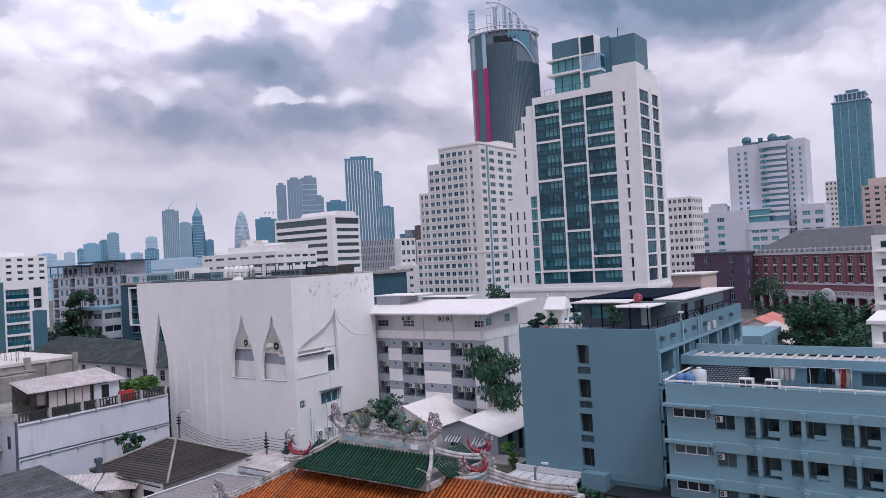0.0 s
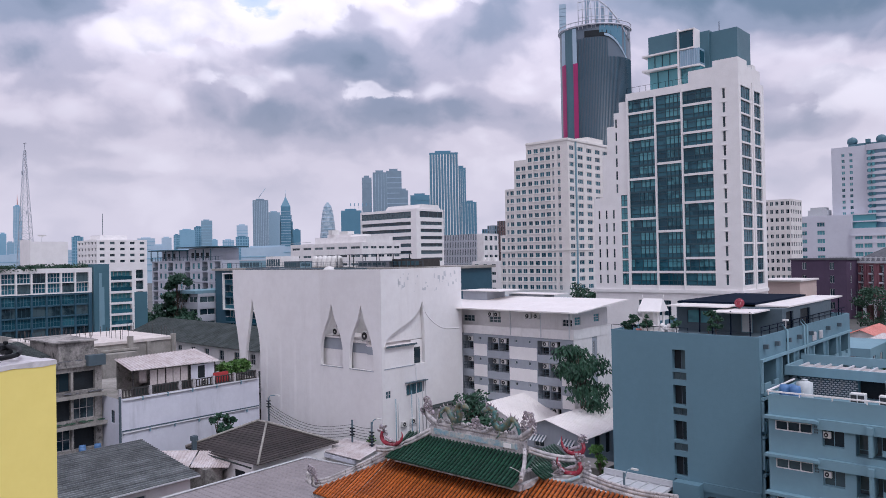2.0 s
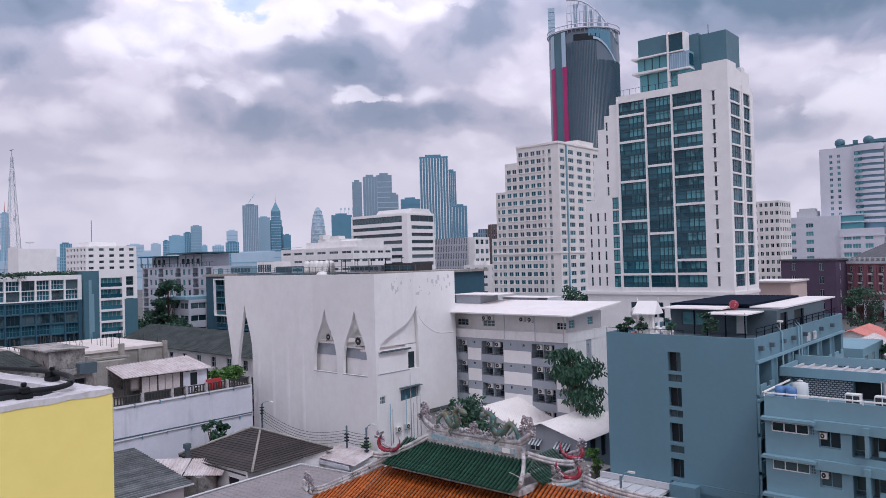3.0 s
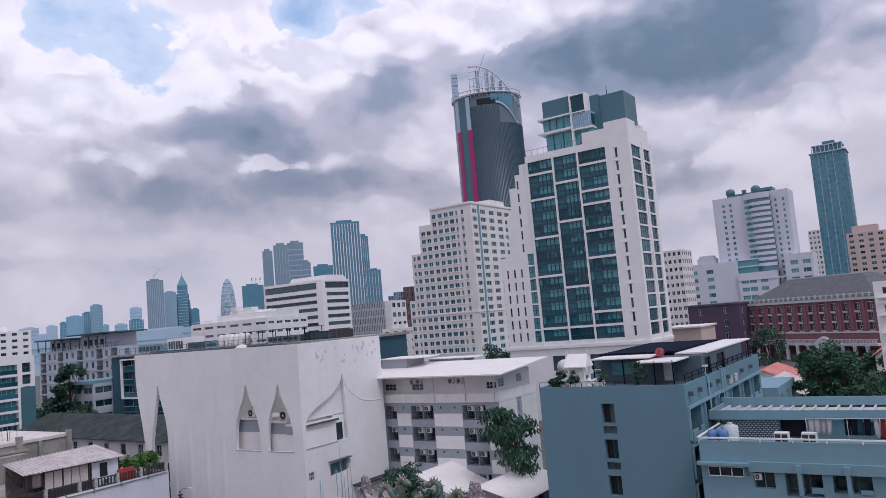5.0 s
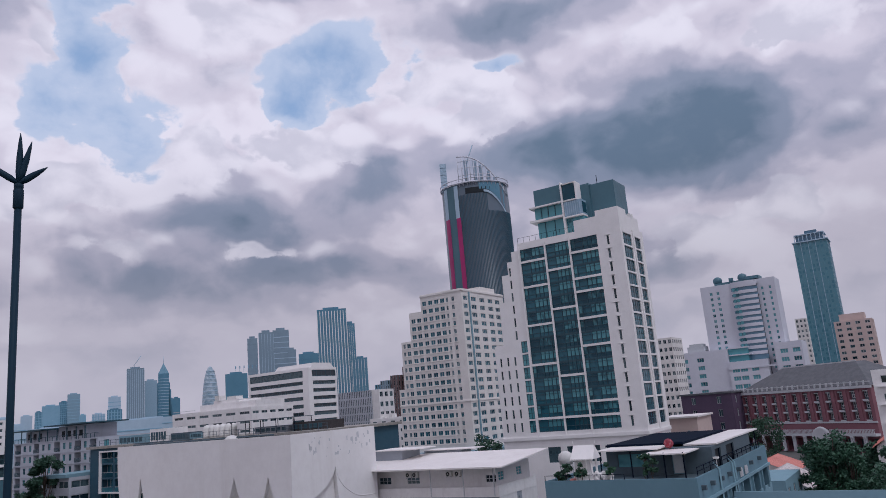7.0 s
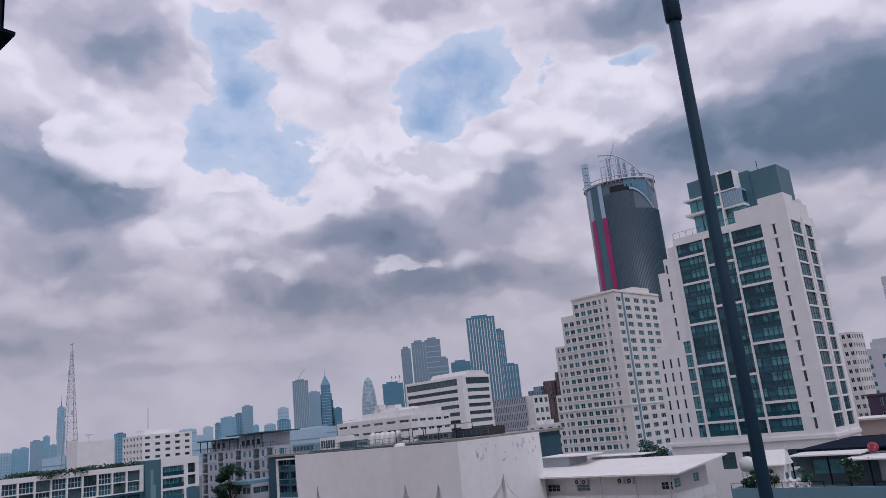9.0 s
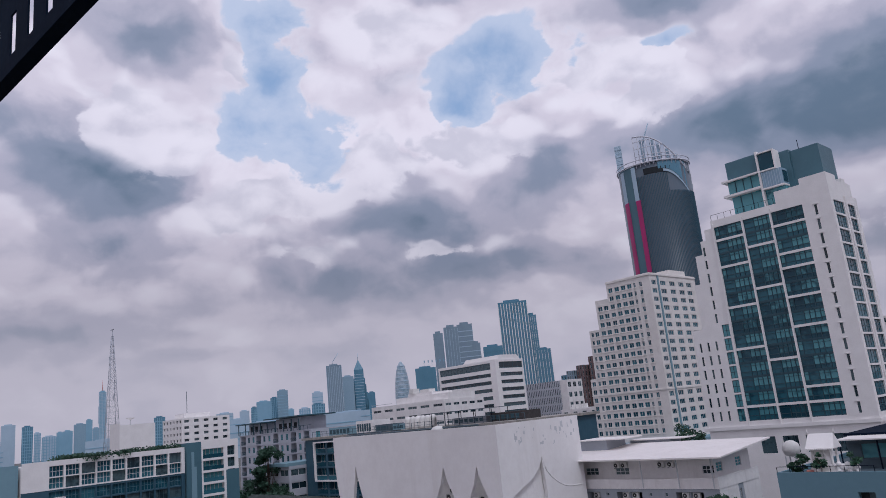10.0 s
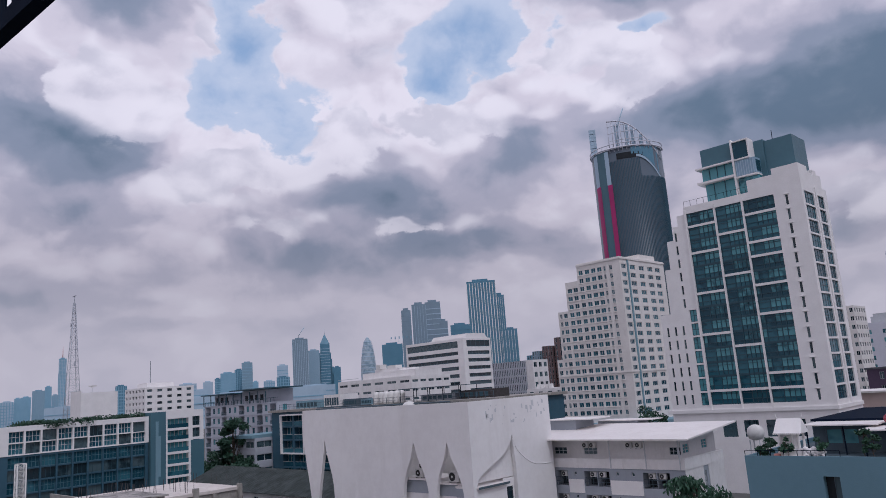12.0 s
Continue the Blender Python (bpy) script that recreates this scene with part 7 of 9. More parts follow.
gable_house("white_roof_house", -46.6, 63.5, 6.9, 9.5, 6.0, 7.2, "grey house with bright white metal gable roof and awnings", off=0.4)
gable_house("white_gable_shed", -57.0, 65.5, 8.0, 6.0, 5.6, 7.6, "shed with bright white metal gable roof", wall="white", awn=False)
tagged(part("terrace_deck", boxes((-47.5, -36.0, 60.5, 63.4, 3.8, 4.0), (-47.3, -36.2, 60.7, 63.2, 0, 3.8)), "concrete", None), "flat concrete deck in front of the white-roofed house", "deck", kind="structure")
wall_low = thing("lane_sheds", -40, 52.5, 0, "row of low sheds with dark sheet roofs along the lane", "shed")
part("roof", ribbed(bmesh.new(), (0, 0, 3.6), (0, 4.6, 4.0), (18, 4.6, 3.9), (18, 0, 3.4), 40, 0.04), "fibre", wall_low)
part("wall", boxes((0.3, 17.7, 0.3, 4.4, 0, 3.3)), "old", wall_low)
t, w, d = plain_block("small_grey_house", -32.5, 100, -22, 112, 12.0, "greyl", "small grey house with flat roof near the trees", 3, 2, 3, 0.4, 0.45, 2.0)
gable_house("salmon_roof_house", -37.5, 146, 9, 14, 7.8, 9.8, "house with salmon-red sheet roof", "redroof", "white", awn=False)
gable_house("grey_gable_house", -31, 118, 9, 12, 8.6, 11.0, "house with grey-white corrugated gable roof", "corr", "white", awn=False)
gable_house("red_gable_house", -17, 176, 9, 14, 9.0, 12.4, "house with faded red gable roof", "redroof", "white", awn=False)
plain_block("pale_garden_house", -9, 92, 4, 104, 14.5, "clean", "white garden house with balconies and flat roof", 4, 3, 3, 0.55, 0.5, 2.0, roof=[("roof", "clean", [(-0.4, 13.4, -0.4, 12.4, 14.5, 14.9)]), ("balcony", "clean", [(0.2, 6.0, -0.9, 0, z, z + 0.8) for z in (2.4, 5.5, 8.6, 11.7)])])


# ---- the temple roof ----
def temple():
    t = thing("temple_hall", -28.2, 32.2, 0, "Chinese temple hall with green and orange glazed tile roofs", "temple")
    ox, oy = -28.2, 32.2

    def P(x, y, z):
        return (x - ox, y - oy, z)

    def roll(name, length, drop, mat, r=0.085, lift=0.10, bend=0.25):
        """One course line of half-round tiles that overlap down the slope, running to -y; it sags like the roof."""
        bm = bmesh.new()
        n = max(4, int(length / 0.3))
        for k in range(n):
            def at(s):
                u = s / n
                return -length * u, -drop * (u * (1 + bend) - bend * u * u) + 0.0
            (y0, z0), (y1, z1) = at(k), at(k + 1.12)
            m = 6
            a = [bm.verts.new((r * 0.92 * math.cos(math.pi * j / m), y0, z0 + r * 0.92 * math.sin(math.pi * j / m))) for j in range(m + 1)]
            b = [bm.verts.new((r * 1.08 * math.cos(math.pi * j / m), y1, z1 + 0.02 + r * 1.08 * math.sin(math.pi * j / m))) for j in range(m + 1)]
            for j in range(m):
                f = bm.faces.new((a[j], a[j + 1], b[j + 1], b[j]))
                f.smooth = True
            bm.faces.new(b[::-1])
        return mesh_of(name, bm, mat)

    def bed(parent, x0, x1, length, drop, mat, y, z, bend=0.25):
        bm = bmesh.new()
        n = 14
        rows = []
        for k in range(n + 1):
            u = k / n
            yy, zz = y - length * u, z - drop * (u * (1 + bend) - bend * u * u) - 0.01
            rows.append([bm.verts.new((x0, yy, zz)), bm.verts.new((x1, yy, zz))])
        for a, b in zip(rows, rows[1:]):
            bm.faces.new((a[0], b[0], b[1], a[1]))
        bmesh.ops.solidify(bm, geom=bm.faces[:], thickness=0.08)
        return part("tile_bed", bm, mat, parent)

    up = part("upper_roof", boxes((-4.4, 3.9, -1.2, 2.2, 11.7, 12.35)), "plaster", t, "green glazed upper roof")
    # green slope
    # near-black bed: the shade between the green rolls, put into its colour
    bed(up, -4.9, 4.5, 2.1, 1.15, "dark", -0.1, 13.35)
    g = roll("tile_roll", 2.1, 1.15, "green")
    for i in range(37):
        again("tile_roll", g, up, -4.75 + i * 0.255, -0.1, 13.35)
    bed(up, -4.5, 4.5, 0.0 + 2.6, 1.3, "green", 2.75, 13.35 - 1.3).rotation_euler = (0, 0, 0)
    ge = roll("tile_roll", 1.5, 0.95, "green")
    for i in range(14):
        again("tile_roll", ge, up, 3.6, -0.2 + i * 0.25, 13.2, 90)
    # ridges in flaking plaster
    rid = bmesh.new()
    box(rid, -3.1, 3.8, -0.16, 0.16, 13.2, 14.0)
    part("main_ridge", rid, "plaster", t)

    def bow(u):
        """Height of the ridge moulding, which sweeps up at both ends like a boat."""
        return 0.75 * max(0.0, (abs(u - 0.35) - 2.7) / 1.35) ** 2

    mould = bmesh.new()
    for z, r in ((13.98, 0.11), (14.14, 0.15), (13.42, 0.10)):
        us = [-3.7 + 8.1 * k / 36 for k in range(37)]
        if z < 13.9:
            us = [u for u in us if -3.0 < u < 3.7]
        tube(mould, [(u, 0, z + (bow(u) if z > 13.9 else 0.0)) for u in us], r, 8)
    part("ridge_moulding", mould, "plaster", t)
    part("ridge_frieze", boxes((-2.7, 3.4, -0.2, -0.165, 13.54, 13.86)), "mosaic", t, "blue and white porcelain mosaic frieze")
    part("frieze_panel", boxes((2.5, 3.0, -0.23, -0.202, 13.55, 13.8)), "clean", t)
    hips = bmesh.new()
    for path in ([P(-31.2, 32.1, 13.6), P(-32.2, 31.3, 12.95), P(-33.1, 30.4, 12.55), P(-33.7, 29.9, 12.6)], [P(-24.3, 32.0, 13.5), P(-23.85, 31.3, 12.9), P(-23.5, 30.5, 12.5)], [P(-24.3, 32.3, 13.5), P(-23.7, 33.6, 12.95), P(-23.2, 35.0, 12.6), P(-23.0, 35.6, 12.75)]):
        for a in (0.0, 0.16):
            tube(hips, [(x, y, z + a) for x, y, z in curve(path, 5)], 0.11, 8)
    part("hip_ridge", hips, "plaster", t)
    part("hip_bracket", tube(tube(bmesh.new(), curve([P(-23.5, 30.5, 12.9), P(-23.8, 30.3, 13.1), P(-24.0, 30.25, 13.15)], 4), 0.022, 6), curve([P(-23.5, 30.5, 12.9), P(-23.2, 30.7, 13.1), P(-23.0, 30.75, 13.15)], 4), 0.022, 6), "plaster", t)
    part("eave_band", boxes((-4.7, 4.5, -1.55, -1.3, 11.85, 12.15), (4.3, 4.55, -1.3, 2.6, 11.85, 12.15)), "plaster", t)
    # orange slopes
    low = part("lower_roof", boxes((-5.2, 8.2, -6.0, 2.4, 0, 8.4)), "plaster", t, "orange glazed lower roof")
    # bed darker than the orange rolls, with the valley shade painted in
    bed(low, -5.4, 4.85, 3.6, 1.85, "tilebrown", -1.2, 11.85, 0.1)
    o = roll("tile_roll", 3.6, 1.85, "orange", bend=0.1)
    for i in range(40):
        again("tile_roll", o, low, -5.25 + i * 0.255, -1.2, 11.85)
    # the slope past the hip: each line of tiles starts lower
    for i in range(1, 13):
        x, run = -5.25 - i * 0.255, 3.6 - i * 0.255
        drop = 1.85 * run / 3.6
        again("tile_roll", roll("tile_roll", run, drop, "orange", bend=0.05), low, x, -1.2 - i * 0.255, 10.02 + drop)
        bed(low, x - 0.13, x + 0.125, run, drop, "tilebrown", -1.2 - i * 0.255, 10.02 + drop, 0.05)
    part("eave_fascia", boxes((-8.6, 4.3, -4.75, -4.6, 9.6, 9.95)), "plaster", low)
    part("hip_soffit", boxes((-8.2, -5.2, -4.6, -3.8, 0, 9.5)), "plaster", low)
    # same painted valley shade under the right-hand rolls
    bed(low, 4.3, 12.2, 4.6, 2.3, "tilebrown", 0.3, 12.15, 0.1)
    o2 = roll("tile_roll", 4.6, 2.3, "orange", bend=0.1)
    for i in range(30):
        again("tile_roll", o2, low, 4.5 + i * 0.255, 0.3, 12.15)
    part("rear_slope", boxes((4.5, 12.0, 0.3, 1.6, 9.0, 11.9)), "plaster", low)
    verge = bmesh.new()
    for a, r in ((0.05, 0.16), (0.26, 0.12), (0.4, 0.09)):
        tube(verge, [(x, y, z + a) for x, y, z in curve([(-5.3, -1.0, 12.05), (-6.9, -2.5, 11.05), (-8.3, -3.95, 10.28), (-8.8, -4.5, 10.4), (-9.05, -4.75, 10.75)], 5)], r, 8)
        tube(verge, [(x, y, z + a) for x, y, z in curve([(6.9, 0.9, 12.3), (8.6, 0.5, 12.2), (10.4, 0.4, 12.15), (12.2, 0.3, 12.3)], 5)], r, 8)
    part("verge_ridge", verge, "plaster", t)
    lowridge = bmesh.new()
    pts = curve([(4.3, 0.4, 12.0), (5.1, 0.7, 11.85), (5.9, 0.9, 11.9), (6.7, 1.1, 12.3), (7.0, 1.2, 12.8)], 5)
    for a, r in ((0, 0.16), (0.24, 0.13), (0.42, 0.1)):
        tube(lowridge, [(x, y, z + a) for x, y, z in pts], r, 8)
    part("low_ridge", lowridge, "plaster", t)
    part("low_frieze", tube(bmesh.new(), [(x, y - 0.16, z + 0.22) for x, y, z in pts[3:-6]], 0.09, 6), "mosaic", t)
    part("gable_wall", boxes((4.9, 6.6, 1.2, 1.7, 8.4, 11.8)), "plaster", t)

    # figures and scrolls on the ridges, each one mesh
    def scrolls(x, y, z, n, size, seed, label):
        rnd = random.Random(seed)
        bm = bmesh.new()
        for i in range(n):
            cx, cz = rnd.uniform(-size, size) * 0.8, rnd.uniform(0, size * 1.6)
            if abs(cx) > size * (1.1 - cz / (size * 1.9)):
                cx *= 0.5
            r, turn, flip = rnd.uniform(0.10, 0.19), rnd.uniform(0, 6.28), rnd.choice((-1, 1))
            path = [(cx + (r * (1 - k / 12)) * math.cos(turn + flip * k * 0.65), rnd.uniform(-0.01, 0.01), cz + (r * (1 - k / 12)) * math.sin(turn + flip * k * 0.65)) for k in range(11)]
            tube(bm, path, 0.045, 5, r2=0.03)
        ob = part("ridge_scroll", bm, "scroll", None)
        ob.matrix_basis = pose(x, y, z)
        return tagged(ob, label, "ornament", "temple scrolls")

    scrolls(-31.55, 32.2, 14.55, 40, 0.62, 1, "grey stucco cloud scroll at the temple ridge end")
    scrolls(-24.15, 32.2, 14.6, 40, 0.62, 2, "grey stucco cloud scroll at the temple ridge end")
    scrolls(-37.1, 27.75, 10.45, 60, 0.6, 3, "grey stucco cloud scroll on the low verge")
    scrolls(-22.9, 32.9, 12.3, 16, 0.45, 6, "pale stucco cloud scroll on the low ridge")
    scrolls(-27.75, 32.1, 14.15, 22, 0.45, 9, "flower and flame scroll in the middle of the ridge")

    def body(bm, path, radii, n=8, mi=0):
        """A smooth limb of changing thickness."""
        rings = []
        P_ = [Vector(p) for p in path]
        for i, p in enumerate(P_):
            dr = (P_[min(i + 1, len(P_) - 1)] - P_[max(i - 1, 0)]).normalized()
            e1 = dr.orthogonal().normalized() if abs(dr.y) > 0.9 else dr.cross(Vector((0, 1, 0))).normalized()
            e2 = dr.cross(e1)
            rings.append([bm.verts.new(p + radii[i] * (math.cos(6.2832 * j / n) * e1 + math.sin(6.2832 * j / n) * e2)) for j in range(n)])
        for s0, s1 in zip(rings, rings[1:]):
            for j in range(n):
                f = bm.faces.new((s0[j], s0[(j + 1) % n], s1[(j + 1) % n], s1[j]))
                f.smooth, f.material_index = True, mi
        bm.faces.new(rings[0][::-1]).material_index = mi
        bm.faces.new(rings[-1]).material_index = mi

    def serpent(x, y, z, s, label, k=1.0):
        bm = bmesh.new()
        path = curve([(s * 1.75, 0, 0.0), (s * 1.6, 0.02, 0.5), (s * 1.25, 0.06, 0.72), (s * 0.95, 0.05, 0.4), (s * 0.62, 0, 0.22), (s * 0.35, -0.05, 0.5), (s * 0.42, -0.08, 0.92), (s * 0.16, -0.1, 1.12), (s * -0.05, -0.14, 0.98)], 6)
        path = [(p * k, q * k, v * k) for p, q, v in path]
        n = len(path)
        radii = [k * (0.03 + 0.155 * math.sin(min(1.0, i / n * 1.2 + 0.05) * math.pi * 0.78)) for i in range(n)]
        body(bm, path, radii)
        hx, hy, hz = path[-1]
        body(bm, [(hx + s * 0.14 * k, hy, hz + 0.08 * k), (hx, hy, hz + 0.03 * k), (hx - s * 0.14 * k, hy, hz - 0.02 * k), (hx - s * 0.28 * k, hy, hz - 0.07 * k)], [0.1 * k, 0.17 * k, 0.13 * k, 0.05 * k])
        for sy in (-1, 1):
            tube(bm, [(hx + s * 0.06 * k, hy + sy * 0.07 * k, hz + 0.14 * k), (hx + s * 0.2 * k, hy + sy * 0.12 * k, hz + 0.3 * k), (hx + s * 0.26 * k, hy + sy * 0.13 * k, hz + 0.42 * k)], 0.035 * k, 5, 1, r2=0.012)
        for i in range(4, n - 3, 2):
            p, r_ = Vector(path[i]), radii[i]
            dr = (Vector(path[i + 1]) - Vector(path[i - 1])).normalized()
            up_ = Vector((-dr.z, 0, dr.x)) * (-s if dr.x * -s > 0 else s)
            if up_.z < 0 and abs(dr.z) < 0.6:
                up_ = -up_
            tube(bm, [p + up_ * r_ * 0.8, p + up_ * (r_ + 0.16 * k)], 0.055 * k, 4, 1, r2=0.008)
        for i in (10, 24, 36):
            p = Vector(path[i])
            tube(bm, [p, p + Vector((s * 0.14, -0.22, -0.22)) * k, p + Vector((-s * 0.05, -0.24, -0.42)) * k], 0.06 * k, 6, 0, r2=0.035 * k)
            for c_ in (-0.06, 0, 0.06):
                q_ = p + Vector((-s * 0.05, -0.24, -0.42)) * k
                tube(bm, [q_, q_ + Vector((c_ - s * 0.07, -0.05, -0.06)) * k], 0.022 * k, 4, 1, r2=0.006)
        for i in range(7):
            a = i * 0.5 + 0.3
            tube(bm, [(hx + s * 0.1 * k, hy, hz), (hx + s * (0.1 + 0.22 * math.cos(a)) * k, hy + 0.1 * k * math.sin(i * 2.1), hz + 0.24 * k * math.sin(a))], 0.04 * k, 4, 1, r2=0.01)
        ob = part("dragon_statue", bm, ["dragon", "scroll"], None)
        ob.matrix_basis = pose(x, y, z)
        return tagged(ob, label, "statue", "temple ridge figures")

    serpent(-28.5, 32.15, 14.22, -1, "green porcelain dragon figure writhing along the temple ridge", 1.2)
    serpent(-26.8, 32.15, 14.22, 1, "green porcelain dragon figure writhing along the temple ridge", 1.2)
    rnd = random.Random(12)
    crest = bmesh.new()
    bmesh.ops.create_icosphere(crest, subdivisions=1, radius=0.13)
    crest = mesh_of("wave_crest", crest, "plaster")
    for i in range(46):
        again("wave_crest", crest, t, rnd.uniform(-2.5, 3.2), rnd.uniform(-0.16, 0.1), 14.28 + rnd.uniform(0, 0.12)).scale = (rnd.uniform(0.7, 1.5), 0.9, rnd.uniform(0.6, 1.3))

    def fish(x, y, z, rz, label):
        bm = bmesh.new()
        path = curve([(0.95, 0, 0.72), (0.88, 0, 0.35), (0.55, 0, 0.08), (0.1, 0, 0.02), (-0.3, 0, 0.12), (-0.5, 0, 0.42), (-0.42, 0, 0.72)], 5)
        n = len(path)
        body(bm, path, [0.03 + 0.11 * math.sin(min(1.0, i / n * 1.15) * 2.4) for i in range(n)])
        body(bm, [(0.5, -0.04, 0.18), (0.2, -0.06, 0.3), (-0.15, -0.05, 0.42), (-0.35, 0, 0.62)], [0.05, 0.1, 0.1, 0.06], 8, 1)
        rr = random.Random(int(abs(x) * 10))
        for k in range(12):
            p = Vector(path[2 + k * 2])
            tube(bm, [p, p + Vector((rr.uniform(-0.06, 0.06), -0.05, 0.2 + rr.uniform(0, 0.12)))], 0.045, 5, k % 2, r2=0.008)
        for k in range(14):
            cx, cz, r0, t0 = -0.42 + rr.uniform(-0.26, 0.26), 0.8 + rr.uniform(-0.2, 0.34), rr.uniform(0.07, 0.13), rr.uniform(0, 6)
            tube(bm, [(cx + r0 * (1 - q / 10) * math.cos(t0 + q * 0.7), rr.uniform(-0.1, 0.1), cz + r0 * (1 - q / 10) * math.sin(t0 + q * 0.7)) for q in range(9)], 0.04, 5, k % 3 == 0 and 0 or 1, r2=0.025)
        ob = part("roof_finial", bm, ["red", "scroll"], None)
        ob.matrix_basis = pose(x, y, z, 0, 0, rz)
        return tagged(ob, label, "ornament", "temple finials")

    fish(-33.2, 30.5, 12.85, 15, "red and white curled fish-dragon roof finial")
    fish(-23.1, 35.2, 12.9, 180, "red and white curled fish-dragon roof finial")
    fish(-22.1, 33.2, 12.45, 180, "faded red bird-like roof finial on the low ridge")


temple()


# ---- skyline ----
def skyscraper(x, y, w, top, mat, label, style="bands", depth=None, name="skyscraper", turn=0.0, trim="tower_pale", taper=1.0):
    """A far tower that stands square to the line of sight; ribs or floor lines stand proud of its walls."""
    az = math.degrees(math.atan2(-x, y))
    t = thing(name, x, y, 0, label, "skyscraper", az + turn, "skyline towers")
    d = depth or w * 0.8
    bm = bmesh.new()
    v = [bm.verts.new((sx * w / 2 * k, sy * d / 2 * k + d / 2, z)) for z, k in ((0, 1.0), (top, taper)) for sx, sy in ((-1, -1), (1, -1), (1, 1), (-1, 1))]
    for f in ((4, 5, 6, 7), (0, 1, 5, 4), (1, 2, 6, 5), (2, 3, 7, 6), (3, 0, 4, 7)):
        bm.faces.new([v[i] for i in f])
    part("shaft", bm, mat, t)
    bm = bmesh.new()
    e = w * 0.008 + 0.05
    if style == "ribs":
        n = max(5, int(w / 4))
        for i in range(n + 1):
            xx = -w / 2 + i * w / n
            box(bm, xx - w * 0.012, xx + w * 0.012, -e, 0, 10, top * 0.985)
    elif style == "bands":
        n = int(top / 7)
        for k in range(2, n):
            box(bm, -w / 2 - e, w / 2 + e, -e, d + e, k * 7.0, k * 7.0 + 1.1)
    elif style == "grid":
        for i in range(5):
            xx = -w / 2 + (i + 0.5) * w / 5
            box(bm, xx - w * 0.03, xx + w * 0.03, -e, 0, 5, top * 0.99)
        for k in range(2, int(top / 5)):
            box(bm, -w / 2 - e, w / 2 + e, -e * 0.8, 0, k * 5.0, k * 5.0 + 1.0)
    if len(bm.verts):
        part("facade_rib", bm, trim, t)
    else:
        bm.free()
    part("roof_house", boxes((-w * 0.3, w * 0.25, d * 0.2, d * 0.7, top, top * 1.015 + 1.0)), mat, t)
    return t


skyscraper(-1492, 1018, 36, 168, "tower_grey", "grey office skyscraper still under a crane", "ribs")
skyscraper(-1514, 1073, 27, 142, "glass_pale", "pale glass skyscraper with slanted top", "none", turn=6)
skyscraper(-1203, 906, 14, 84, "tower_blue", "small blue glass block far off", "none")
skyscraper(-682, 595, 25, 83, "tower_blue", "teal office block with rooftop flag shapes and round emblem", "none")
skyscraper(-743, 677, 13, 134, "tower_grey", "grey banded office slab", "bands", trim="tower_grey")
skyscraper(-731, 690, 19, 141, "tower_grey", "grey stepped office tower with ribbed front", "ribs")
skyscraper(-718, 704, 21, 143, "tower_grey", "grey office tower with floor bands", "bands")
skyscraper(-708, 713, 11, 116, "tower_grey", "low grey shoulder of an office tower", "bands")
skyscraper(-658, 692, 25, 105, "tower_blue", "dark blue office block with floor bands", "bands", trim="tower_blue")
skyscraper(-734, 825, 43, 181, "tower_blue", "dark blue skyscraper with pale vertical fins", "ribs", trim="clean")
skyscraper(-716, 844, 14, 158, "tower_blue", "dark blue stepped shoulder with pale fins", "ribs", trim="clean")
skyscraper(-707, 851, 22, 106, "tower_blue", "dark blue low shoulder with pale fins", "ribs", trim="clean")
# farthest towers: pale blue colours stand in for the haze before them
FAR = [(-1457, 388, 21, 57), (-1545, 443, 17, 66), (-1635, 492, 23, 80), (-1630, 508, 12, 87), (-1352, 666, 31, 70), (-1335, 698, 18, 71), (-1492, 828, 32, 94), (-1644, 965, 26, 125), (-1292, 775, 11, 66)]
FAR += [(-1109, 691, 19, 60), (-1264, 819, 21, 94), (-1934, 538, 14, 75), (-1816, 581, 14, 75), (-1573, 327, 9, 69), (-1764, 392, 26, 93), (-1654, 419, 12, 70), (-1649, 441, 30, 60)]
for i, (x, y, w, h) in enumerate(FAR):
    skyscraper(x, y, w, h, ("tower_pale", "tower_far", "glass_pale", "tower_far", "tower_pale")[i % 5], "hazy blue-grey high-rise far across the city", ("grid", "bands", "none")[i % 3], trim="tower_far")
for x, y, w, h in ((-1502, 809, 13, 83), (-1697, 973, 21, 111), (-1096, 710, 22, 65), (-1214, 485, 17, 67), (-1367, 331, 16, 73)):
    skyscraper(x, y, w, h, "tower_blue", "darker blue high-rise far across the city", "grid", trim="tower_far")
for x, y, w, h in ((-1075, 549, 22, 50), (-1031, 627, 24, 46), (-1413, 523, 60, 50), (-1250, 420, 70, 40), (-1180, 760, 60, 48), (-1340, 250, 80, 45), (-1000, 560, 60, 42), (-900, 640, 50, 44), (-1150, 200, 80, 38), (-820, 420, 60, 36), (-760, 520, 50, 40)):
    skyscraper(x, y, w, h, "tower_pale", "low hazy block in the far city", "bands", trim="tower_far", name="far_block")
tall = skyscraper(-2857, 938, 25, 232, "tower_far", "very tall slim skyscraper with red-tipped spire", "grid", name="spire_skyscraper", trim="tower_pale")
part("upper_shaft", boxes((-14, 14, 2, 20, 120, 180)), "tower_pale", tall)
part("spire", tube(bmesh.new(), [(0, 8, 232), (0, 8, 275)], 2.0, 6, r2=0.4), "redroof", tall)

